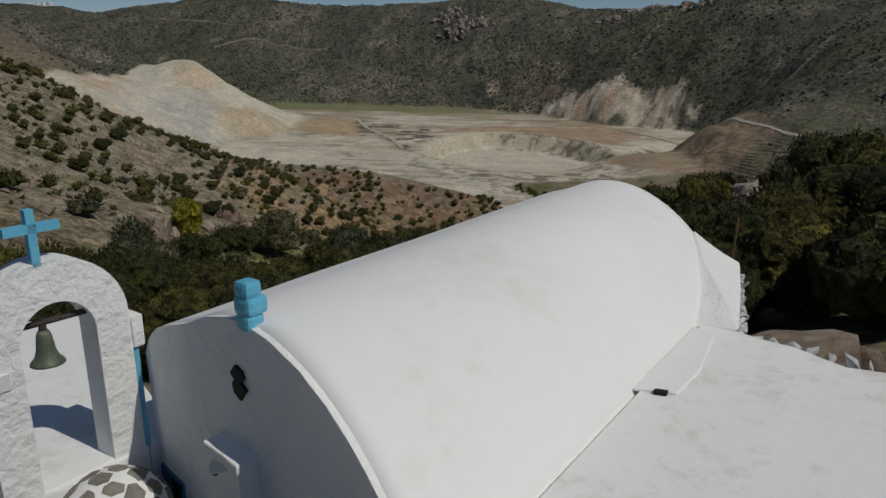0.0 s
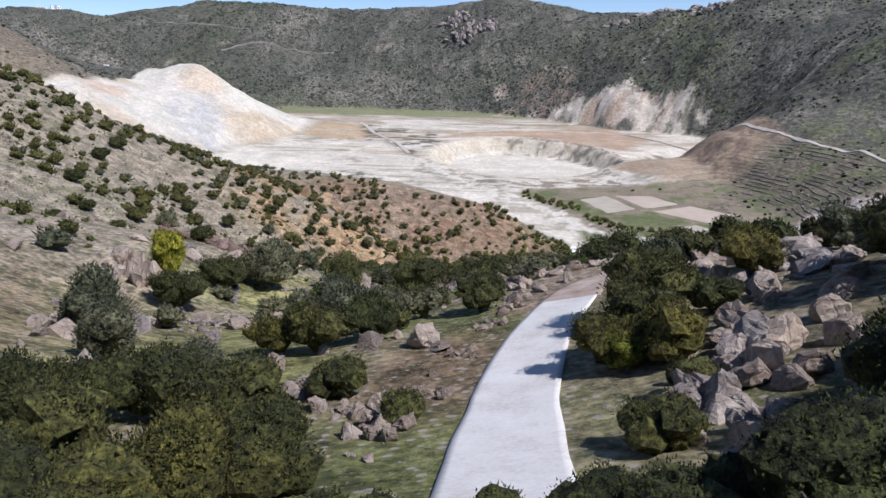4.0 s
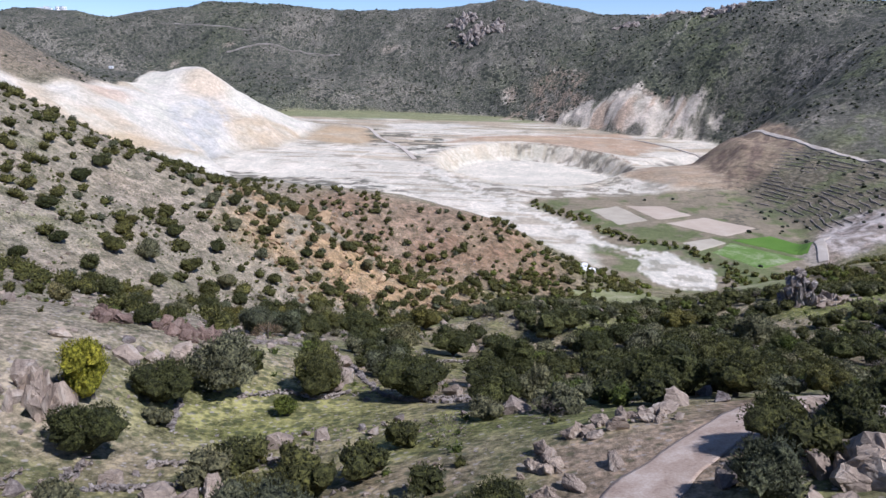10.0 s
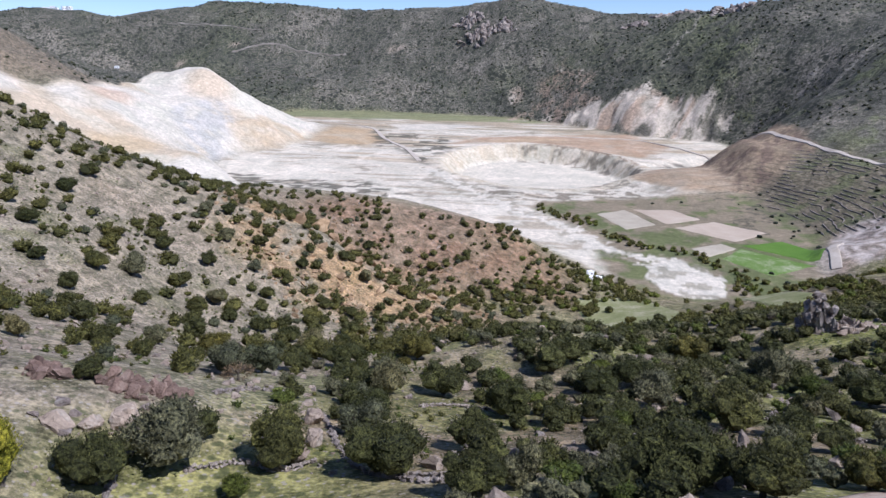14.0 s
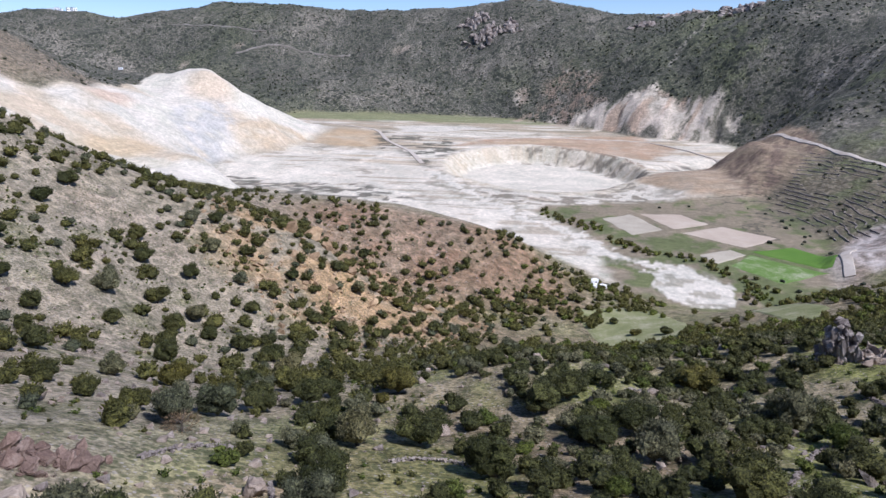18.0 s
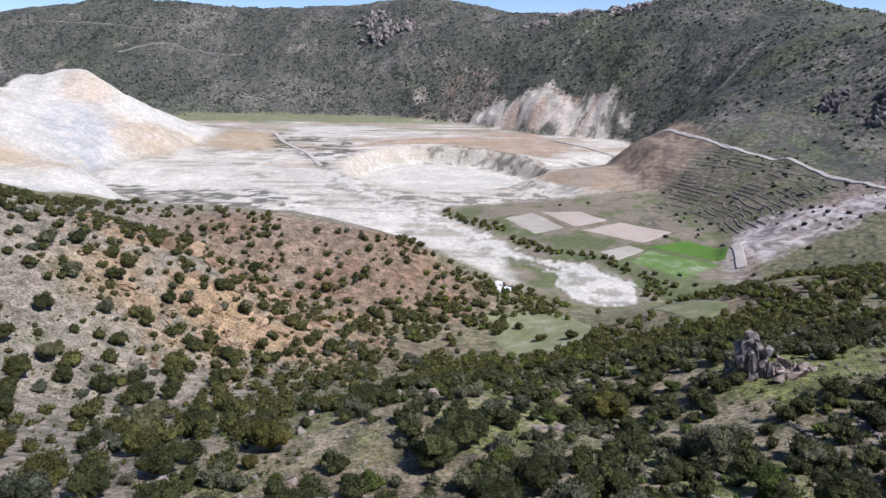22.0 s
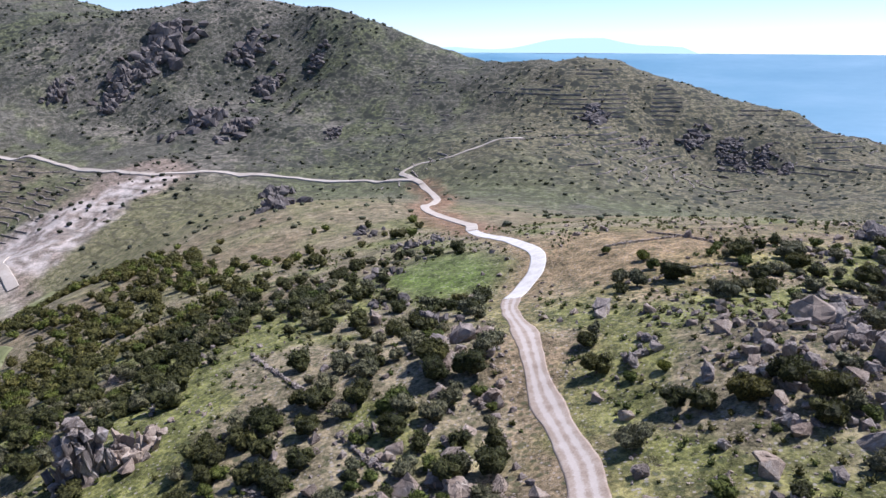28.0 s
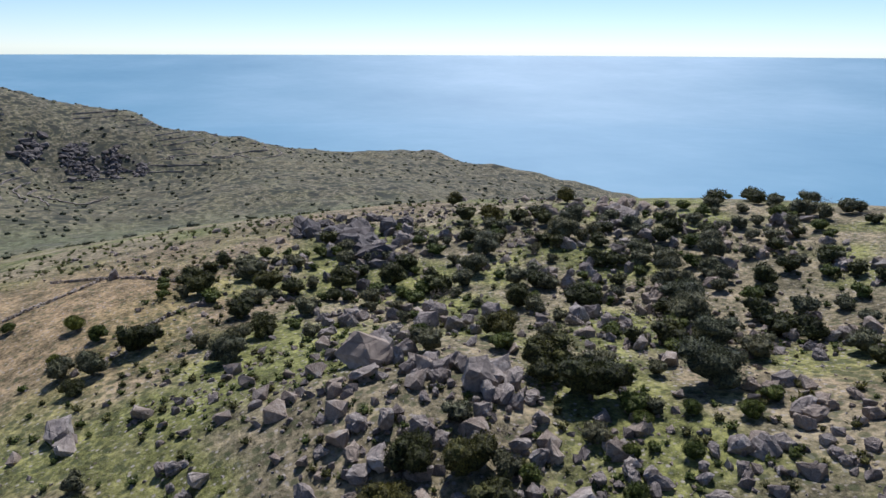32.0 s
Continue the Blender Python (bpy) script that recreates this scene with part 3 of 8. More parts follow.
def mottled(name, colors, sizes=(1.0, 0.15), rough=0.85, relief=0.4, depth=0.05, spec=0.3, coords="Object", each=0.0):
    """A surface of two scales of variation between colours, with relief."""
    m, n, l, b = material(name, rough, spec)
    big, small = tex(n, l, "ShaderNodeTexNoise", 1 / sizes[0], 5, coords), tex(n, l, "ShaderNodeTexNoise", 1 / sizes[1], 6, coords)
    f = maths(n, l, "ADD", maths(n, l, "MULTIPLY", big.outputs[0], 0.6), maths(n, l, "MULTIPLY", small.outputs[0], 0.4))
    k = len(colors) - 1
    col = ramp(n, l, f, [(0.32 + 0.36 * i / k, c) for i, c in enumerate(colors)])
    if each:
        info = n.new("ShaderNodeObjectInfo")
        col = blend(n, l, col, ramp(n, l, info.outputs["Random"], [(0, (1 - each,) * 3), (1, (1 + each,) * 3)]), 1.0, "MULTIPLY")
    l.new(col, b.inputs["Base Color"])
    bump(n, l, b, f, relief, depth)
    return m


def ground_material():
    m, n, l, b = material("ground_cover", 0.95, 0.15)
    att = n.new("ShaderNodeAttribute")
    att.attribute_name = "tint"
    sc = n.new("ShaderNodeAttribute")
    sc.attribute_name = "scrub"
    te = n.new("ShaderNodeAttribute")
    te.attribute_name = "terraced"
    fine = tex(n, l, "ShaderNodeTexNoise", 1.6, 8, rough=0.7)
    mid = tex(n, l, "ShaderNodeTexNoise", 0.22, 7, rough=0.7)
    wide = tex(n, l, "ShaderNodeTexNoise", 0.035, 5)
    f = maths(n, l, "ADD", maths(n, l, "MULTIPLY", fine.outputs[0], 0.5), maths(n, l, "MULTIPLY", mid.outputs[0], 0.5))
    shade = ramp(n, l, f, [(0.4, (0.22, 0.23, 0.2)), (0.475, (0.72, 0.73, 0.67)), (0.525, (1.15, 1.13, 1.08)), (0.6, (2.0, 1.93, 1.82))])
    calm = n.new("ShaderNodeAttribute")
    calm.attribute_name = "bare"
    shade = blend(n, l, shade, (1.0, 1.0, 1.0), maths(n, l, "MULTIPLY", calm.outputs["Fac"], 0.66))
    col = blend(n, l, att.outputs["Color"], shade, 1.0, "MULTIPLY")
    col = blend(n, l, col, ramp(n, l, wide.outputs[0], [(0.3, (0.82, 0.84, 0.8)), (0.7, (1.15, 1.12, 1.08))]), 1.0, "MULTIPLY")
    # loose pale stones and dark tufts lying about
    pl = n.new("ShaderNodeAttribute")
    pl.attribute_name = "bare"
    grown = maths(n, l, "SUBTRACT", 1.0, pl.outputs["Fac"], True)
    st = tex(n, l, "ShaderNodeTexVoronoi", 1.1)
    spot = maths(n, l, "MULTIPLY", maths(n, l, "SUBTRACT", maths(n, l, "MULTIPLY", mid.outputs[0], 0.5), st.outputs["Distance"]), 10.0, True)
    col = blend(n, l, col, (0.36, 0.32, 0.285), maths(n, l, "MULTIPLY", maths(n, l, "MULTIPLY", spot, 0.8), grown))
    st2 = tex(n, l, "ShaderNodeTexVoronoi", 2.7)
    spot2 = maths(n, l, "MULTIPLY", maths(n, l, "SUBTRACT", maths(n, l, "MULTIPLY", f, 0.55), st2.outputs["Distance"]), 9.0, True)
    col = blend(n, l, col, (0.3, 0.265, 0.225), maths(n, l, "MULTIPLY", maths(n, l, "MULTIPLY", spot2, 0.55), grown))
    tu = tex(n, l, "ShaderNodeTexVoronoi", 0.75)
    tuft = maths(n, l, "MULTIPLY", maths(n, l, "SUBTRACT", maths(n, l, "MULTIPLY", wide.outputs[0], 0.76), tu.outputs["Distance"]), 7.0, True)
    col = blend(n, l, col, (0.06, 0.072, 0.03), maths(n, l, "MULTIPLY", tuft, maths(n, l, "SUBTRACT", 0.7, maths(n, l, "MULTIPLY", pl.outputs["Fac"], 0.7))))
    # low scrub on the far hills: tussocks of several sizes
    for size, edge, hue in ((0.16, 0.34, (0.04, 0.045, 0.034)), (0.34, 0.36, (0.05, 0.055, 0.038)), (0.075, 0.27, (0.032, 0.036, 0.028))):
        v = tex(n, l, "ShaderNodeTexVoronoi", size)
        patch = maths(n, l, "MULTIPLY", maths(n, l, "SUBTRACT", wide.outputs[0], 0.3), 0.8)
        hit = maths(n, l, "MULTIPLY", maths(n, l, "SUBTRACT", maths(n, l, "ADD", patch, edge - 0.1), v.outputs["Distance"]), 9.0, True)
        col = blend(n, l, col, hue, maths(n, l, "MULTIPLY", hit, maths(n, l, "MULTIPLY", sc.outputs["Fac"], 0.9)))
    # dry-stone terrace banks follow the contours
    geo = n.new("ShaderNodeNewGeometry")
    xyz = n.new("ShaderNodeSeparateXYZ")
    l.new(geo.outputs["Position"], xyz.inputs[0])
    level = maths(n, l, "ADD", maths(n, l, "MULTIPLY", xyz.outputs[2], 0.3), maths(n, l, "MULTIPLY", wide.outputs[0], 2.2))
    step = maths(n, l, "FRACT", level)
    bank = maths(n, l, "MULTIPLY", maths(n, l, "SUBTRACT", 0.26, step), 8.0, True)
    gap = maths(n, l, "MULTIPLY", maths(n, l, "SUBTRACT", mid.outputs[0], 0.42), 8.0, True)
    col = blend(n, l, col, (0.05, 0.05, 0.038), maths(n, l, "MULTIPLY", maths(n, l, "MULTIPLY", bank, gap), maths(n, l, "MULTIPLY", te.outputs["Fac"], 0.8)))
    l.new(col, b.inputs["Base Color"])
    bump(n, l, b, f, 0.9, 0.5)
    return m


def foliage(name, dark, light, rough=0.65):
    m, n, l, b = material(name, rough, 0.2)
    geo, info = n.new("ShaderNodeNewGeometry"), n.new("ShaderNodeObjectInfo")
    mid = tuple((p + q) / 2 for p, q in zip(dark, light))
    col = ramp(n, l, geo.outputs["Random Per Island"], [(0.0, dark), (0.6, mid), (1.0, light)])
    col = blend(n, l, col, ramp(n, l, info.outputs["Random"], [(0, (0.7, 0.76, 0.72)), (0.5, (1, 1, 1)), (0.8, (1.3, 1.22, 1.05)), (1, (1.6, 1.35, 0.95))]), 1.0, "MULTIPLY")
    t = tex(n, l, "ShaderNodeTexNoise", 0.05, 3)
    col = blend(n, l, col, ramp(n, l, t.outputs[0], [(0.3, (0.8, 0.86, 0.85)), (0.7, (1.2, 1.12, 1.0))]), 1.0, "MULTIPLY")
    # twig clumps and single leaves at true size, their self-shadow painted as colour noise
    fine = n.new("ShaderNodeTexNoise")
    fine.inputs["Scale"].default_value = 3.2
    fine.inputs["Detail"].default_value = 5
    fine.inputs["Roughness"].default_value = 0.75
    l.new(geo.outputs["Position"], fine.inputs["Vector"])
    col = blend(n, l, col, ramp(n, l, fine.outputs[0], [(0.38, (0.25, 0.26, 0.28)), (0.5, (1.0, 1.0, 1.0)), (0.62, (2.1, 2.0, 1.75))]), 1.0, "MULTIPLY")
    l.new(col, b.inputs["Base Color"])
    bump(n, l, b, fine.outputs[0], 0.9, 0.35)
    thin = n.new("ShaderNodeBsdfTranslucent")
    l.new(col, thin.inputs["Color"])
    both = n.new("ShaderNodeMixShader")
    both.inputs[0].default_value = 0.22
    l.new(b.outputs[0], both.inputs[1])
    l.new(thin.outputs[0], both.inputs[2])
    l.new(both.outputs[0], n["Material Output"].inputs["Surface"])
    return m


def rock_material(name, colors, lichen=(0.3, 0.29, 0.26)):
    m, n, l, b = material(name, 0.9, 0.2)
    big, small = tex(n, l, "ShaderNodeTexNoise", 0.9, 6), tex(n, l, "ShaderNodeTexNoise", 6.0, 8, rough=0.7)
    v = tex(n, l, "ShaderNodeTexVoronoi", 1.3)
    v.feature = "DISTANCE_TO_EDGE"
    f = maths(n, l, "ADD", maths(n, l, "MULTIPLY", big.outputs[0], 0.55), maths(n, l, "MULTIPLY", small.outputs[0], 0.45))
    col = ramp(n, l, f, [(0.3, colors[0]), (0.5, colors[1]), (0.68, colors[2])])
    crack = maths(n, l, "MULTIPLY", maths(n, l, "SUBTRACT", 0.05, v.outputs["Distance"]), 14.0, True)
    col = blend(n, l, col, tuple(c * 0.35 for c in colors[0]), maths(n, l, "MULTIPLY", crack, 0.22))
    info = n.new("ShaderNodeObjectInfo")
    col = blend(n, l, col, ramp(n, l, info.outputs["Random"], [(0, (0.8, 0.76, 0.74)), (0.5, (1, 1, 1)), (1, (1.2, 1.17, 1.12))]), 1.0, "MULTIPLY")
    geo = n.new("ShaderNodeNewGeometry")
    col = blend(n, l, col, ramp(n, l, geo.outputs["Random Per Island"], [(0, (0.82, 0.8, 0.8)), (1, (1.15, 1.12, 1.1))]), 1.0, "MULTIPLY")
    patch = maths(n, l, "MULTIPLY", maths(n, l, "SUBTRACT", big.outputs[0], 0.55), 6.0, True)
    col = blend(n, l, col, lichen, maths(n, l, "MULTIPLY", patch, 0.55))
    l.new(col, b.inputs["Base Color"])
    h = maths(n, l, "SUBTRACT", f, maths(n, l, "MULTIPLY", crack, 0.2))
    bump(n, l, b, h, 1.0, 0.35)
    return m


GROUND = ground_material()
FAR_SCRUB = foliage("far_scrub_leaves", (0.024, 0.03, 0.022), (0.055, 0.064, 0.042))
EVERGREEN = foliage("evergreen_leaves", (0.04, 0.044, 0.017), (0.1, 0.104, 0.036))
OLIVE = foliage("olive_leaves", (0.085, 0.088, 0.055), (0.155, 0.158, 0.1))
FRESH = foliage("fresh_leaves", (0.06, 0.08, 0.018), (0.115, 0.14, 0.034))
YELLOW = foliage("yellow_green_leaves", (0.12, 0.14, 0.02), (0.27, 0.28, 0.045))
BARE = foliage("bare_twigs", (0.09, 0.075, 0.068), (0.2, 0.17, 0.155))
BARK = mottled("bark", [(0.06, 0.048, 0.038), (0.13, 0.11, 0.09), (0.2, 0.18, 0.15)], (0.2, 0.03))
GREY_ROCK = rock_material("grey_volcanic_rock", [(0.095, 0.082, 0.072), (0.27, 0.238, 0.21), (0.52, 0.475, 0.425)])
PINK_ROCK = rock_material("pinkish_rock", [(0.14, 0.108, 0.085), (0.32, 0.265, 0.21), (0.52, 0.45, 0.37)])
RED_ROCK = rock_material("red_brown_rock", [(0.085, 0.058, 0.046), (0.19, 0.135, 0.108), (0.33, 0.255, 0.205)], (0.27, 0.22, 0.18))
OCHRE_ROCK = rock_material("ochre_rock", [(0.21, 0.145, 0.085), (0.36, 0.26, 0.155), (0.5, 0.39, 0.25)], (0.4, 0.31, 0.2))
DARK_ROCK = rock_material("dark_lava_rock", [(0.06, 0.056, 0.054), (0.15, 0.137, 0.128), (0.27, 0.25, 0.235)], (0.2, 0.185, 0.17))
CONCRETE = mottled("road_concrete", [(0.45, 0.415, 0.36), (0.6, 0.57, 0.515), (0.68, 0.655, 0.605)], (2.2, 0.2), 0.9, 0.3, 0.02)


def track_material():
    """Reddish earth with two pale, worn wheel lines."""
    m, n, l, b = material("track_earth", 0.95, 0.15)
    big, small = tex(n, l, "ShaderNodeTexNoise", 0.45, 6), tex(n, l, "ShaderNodeTexNoise", 4.0, 7)
    f = maths(n, l, "ADD", maths(n, l, "MULTIPLY", big.outputs[0], 0.55), maths(n, l, "MULTIPLY", small.outputs[0], 0.45))
    col = ramp(n, l, f, [(0.3, (0.23, 0.17, 0.125)), (0.5, (0.35, 0.28, 0.22)), (0.7, (0.47, 0.4, 0.335))])
    ac = n.new("ShaderNodeAttribute")
    ac.attribute_name = "across"
    off = maths(n, l, "ABSOLUTE", maths(n, l, "SUBTRACT", maths(n, l, "ABSOLUTE", ac.outputs["Fac"]), 0.72))
    worn = maths(n, l, "MULTIPLY", maths(n, l, "SUBTRACT", maths(n, l, "MULTIPLY", f, 1.15), off), 3.0, True)
    col = blend(n, l, col, (0.56, 0.51, 0.455), maths(n, l, "MULTIPLY", worn, 0.55))
    l.new(col, b.inputs["Base Color"])
    bump(n, l, b, f, 0.6, 0.06)
    return m


DIRT = track_material()
LANE_EARTH = mottled("rough_reddish_earth", [(0.22, 0.15, 0.11), (0.37, 0.285, 0.22), (0.5, 0.42, 0.35)], (1.8, 0.16), 0.95, 0.7, 0.06)
FAR_DIRT = mottled("pale_track_gravel", [(0.34, 0.285, 0.22), (0.46, 0.4, 0.33), (0.56, 0.51, 0.44)], (9.0, 1.2), 0.95, 0.3, 0.1)
SLOPE_DIRT = mottled("hillside_road_gravel", [(0.14, 0.125, 0.1), (0.22, 0.195, 0.165), (0.42, 0.38, 0.33)], (40.0, 3.0), 0.95, 0.3, 0.1)
SOIL = mottled("bare_field_soil", [(0.36, 0.29, 0.22), (0.42, 0.345, 0.265), (0.47, 0.4, 0.32)], (16.0, 1.2), 0.95, 0.3, 0.1)
FALLOW = mottled("pale_fallow_soil", [(0.31, 0.27, 0.205), (0.39, 0.345, 0.265), (0.46, 0.41, 0.325)], (16.0, 1.2), 0.95, 0.3, 0.1)
CROP = mottled("green_crop", [(0.06, 0.13, 0.012), (0.085, 0.17, 0.02), (0.12, 0.2, 0.035)], (18.0, 1.0), 0.9, 0.4, 0.15)
MEADOW = mottled("dry_meadow", [(0.13, 0.15, 0.05), (0.22, 0.225, 0.1), (0.4, 0.37, 0.25)], (11.0, 1.0), 0.95, 0.4, 0.1)
PALE_CROP = mottled("thin_pale_crop", [(0.075, 0.15, 0.02), (0.12, 0.19, 0.045), (0.38, 0.38, 0.26)], (11.0, 0.9), 0.95, 0.3, 0.1)


def sheet(name, verts, quads, mat):
    me = bpy.data.meshes.new(name)
    me.vertices.add(len(verts))
    me.vertices.foreach_set("co", np.asarray(verts, np.float32).ravel())
    quads = np.asarray(quads, np.int32)
    me.loops.add(quads.size)
    me.loops.foreach_set("vertex_index", quads.ravel())
    me.polygons.add(len(quads))
    k = quads.shape[1]
    me.polygons.foreach_set("loop_start", np.arange(len(quads), dtype=np.int32) * k)
    me.polygons.foreach_set("loop_total", np.full(len(quads), k, np.int32))
    me.polygons.foreach_set("use_smooth", np.zeros(len(quads), bool))
    me.update(calc_edges=True)
    me.materials.append(mat)
    return me


def cells(ny, nx):
    i = np.arange(nx * ny).reshape(ny, nx)
    return np.stack([i[:-1, :-1], i[:-1, 1:], i[1:, 1:], i[1:, :-1]], -1).reshape(-1, 4)


# ---- the ground, one sheet ----
ny, nx = X.shape
me = sheet("ground", np.stack([X, Y, Z], -1).reshape(-1, 3), cells(ny, nx), GROUND)
me.polygons.foreach_set("use_smooth", np.ones(len(me.polygons), bool))
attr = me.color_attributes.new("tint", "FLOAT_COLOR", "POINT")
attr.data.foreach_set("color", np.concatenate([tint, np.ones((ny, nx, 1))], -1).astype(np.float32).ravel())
bare = np.clip(np.maximum.reduce([plain_mask(X, Y), dome_mask(X, Y), zone(X, Y, CONE_TINT, 10) * 0.7, tint.mean(-1) / 0.32 - 0.5]), 0, 1)
for key, value in (("scrub", scrub), ("terraced", terraced), ("bare", bare)):
    a = me.attributes.new(key, "FLOAT", "POINT")
    a.data.foreach_set("value", value.astype(np.float32).ravel())
ground = tagged(new("ground", me), "rocky scrub hills round a pale volcanic plain with a crater", "ground", kind="structure")


def curve_through(pts, step):
    """Evenly spaced places on a smooth line through pts, and the left normals."""
    p = np.array(pts, float)
    p = np.vstack([2 * p[0] - p[1], p, 2 * p[-1] - p[-2]])
    out = []
    for i in range(1, len(p) - 2):
        n = max(2, int(np.linalg.norm(p[i + 1] - p[i]) / step))
        for t in np.arange(n) / n:
            out.append(0.5 * (2 * p[i] + (p[i + 1] - p[i - 1]) * t + (2 * p[i - 1] - 5 * p[i] + 4 * p[i + 1] - p[i + 2]) * t**2 + (3 * p[i] - p[i - 1] - 3 * p[i + 1] + p[i + 2]) * t**3))
    out.append(p[-2])
    out = np.array(out)
    d = np.gradient(out, axis=0)
    d /= np.linalg.norm(d, axis=1)[:, None]
    return out, np.stack([-d[:, 1], d[:, 0]], 1)


def lane(name, pts, width, mat, label, category, lift=0.12, step=1.2, ragged=0.0, cols=15):
    """A strip of road laid on the ground, with edges that go into it."""
    mid, side = curve_through(pts, step)
    n = len(mid)
    wob = 1 + ragged * fbm(np.arange(n) * 1.0, np.zeros(n), 9, 3, len(name))
    u = np.linspace(-0.5, 0.5, cols)
    u = np.r_[-0.5, u, 0.5]
    x = mid[:, :1] + side[:, :1] * u * width * wob[:, None]
    y = mid[:, 1:] + side[:, 1:] * u * width * wob[:, None]
    z = ground_at(x, y)
    z[:, 1:-1] += lift
    z[:, 0] -= 0.4
    z[:, -1] -= 0.4
    me = sheet(name, np.stack([x, y, z], -1).reshape(-1, 3), cells(n, cols + 2), mat)
    a = me.attributes.new("across", "FLOAT", "POINT")
    a.data.foreach_set("value", np.tile(u * width, n).astype(np.float32))
    me.polygons.foreach_set("use_smooth", np.ones(len(me.polygons), bool))
    return tagged(new(name, me), label, category, kind="structure")


def patch(name, corners, mat, label, lift=0.35, n=14):
    """A four-cornered field laid on the ground."""
    a, b, c, d = [np.array(p, float) for p in corners]
    s, t = np.meshgrid(np.linspace(0, 1, n), np.linspace(0, 1, n))
    s, t = s[..., None], t[..., None]
    p = (a * (1 - s) + b * s) * (1 - t) + (d * (1 - s) + c * s) * t
    x, y = p[..., 0] + 1.2 * fbm(p[..., 0], p[..., 1], 12, 2, 5), p[..., 1] + 1.2 * fbm(p[..., 0], p[..., 1], 12, 2, 6)
    z = ground_at(x, y) + lift
    z[0], z[-1], z[:, 0], z[:, -1] = z[0] - 0.8, z[-1] - 0.8, z[:, 0] - 0.8, z[:, -1] - 0.8
    ob = new(name, sheet(name, np.stack([x, y, z], -1).reshape(-1, 3), cells(n, n), mat))
    return tagged(ob, label, "field", kind="structure")


lane("road_lane", LANE, 4.2, CONCRETE, "pale concrete lane with worn edges", "road", 0.1, 0.8, 0.06)
lane("road_lane_track", LANE_TRACK, 3.8, LANE_EARTH, "rutted reddish dirt track", "road", 0.05, 0.9, 0.3)
lane("road_spur_track", SPUR_ROAD, 4.0, DIRT, "pale dusty dirt track with wheel ruts", "road", 0.06, 0.9, 0.25)
lane("road_spur_slab", SPUR_SLAB, 3.7, CONCRETE, "bright concrete road bend", "road", 0.1, 0.9, 0.03)
lane("road_saddle_track", SADDLE_TRACK, 4.6, FAR_DIRT, "pale gravel track over the saddle", "road", 0.3, 2.0, 0.15)
lane("road_saddle_loop", SADDLE_LOOP, 4.5, FAR_DIRT, "pale gravel turning loop", "road", 0.5, 3.0, 0.2)
lane("road_hillside", HILL_ROAD, 4.2, FAR_DIRT, "pale gravel road cut along the hillside", "road", 0.9, 4.0, 0.25)
lane("road_plain_track", PLAIN_TRACK, 5.5, FAR_DIRT, "pale track over the volcanic plain", "road", 0.6, 5.0, 0.2)
lane("road_far_slope", FAR_ROAD, 1.3, SLOPE_DIRT, "pale road across the far slope", "road", 3.0, 5.0, 0.3)
lane("road_upper_slope", [(-717, 1834), (-653, 1828), (-579, 1818), (-473, 1791)], 1.0, SLOPE_DIRT, "thin pale track high on the far slope", "road", 2.0, 6.0, 0.4)
patch("field_1", [(125, 652), (158, 674), (174, 617), (142, 595)], FALLOW, "pale sandy fallow field")
patch("field_2", [(163, 677), (204, 682), (221, 643), (181, 619)], SOIL, "bare light brown ploughed field")
patch("field_3", [(180, 610), (228, 640), (265, 606), (224, 569)], SOIL, "bare tan ploughed field")
patch("field_4", [(222, 563), (264, 583), (281, 545), (262, 515)], CROP, "bright green crop field", 0.45)
patch("field_5", [(192, 522), (219, 558), (258, 512), (216, 486)], PALE_CROP, "patchy green crop field with pale streaks")
patch("field_6", [(178, 548), (210, 564), (216, 553), (186, 524)], FALLOW, "pale thin strip of fallow ground", 0.5)
patch("field_7", [(64, 398), (112, 416), (114, 312), (66, 318)], MEADOW, "dry grass meadow by the wash")
patch("field_8", [(143, 366), (163, 358), (158, 316), (134, 292)], MEADOW, "small dry meadow among trees")
patch("field_9", [(244, 466), (270, 470), (262, 430), (240, 420)], MEADOW, "rough grass field below the landslip")
lane("road_field_end", [(292, 552), (280, 538), (272, 518), (264, 498)], 6.0, FAR_DIRT, "pale gravel road bend below the landslip", "road", 0.7, 3.0, 0.3)


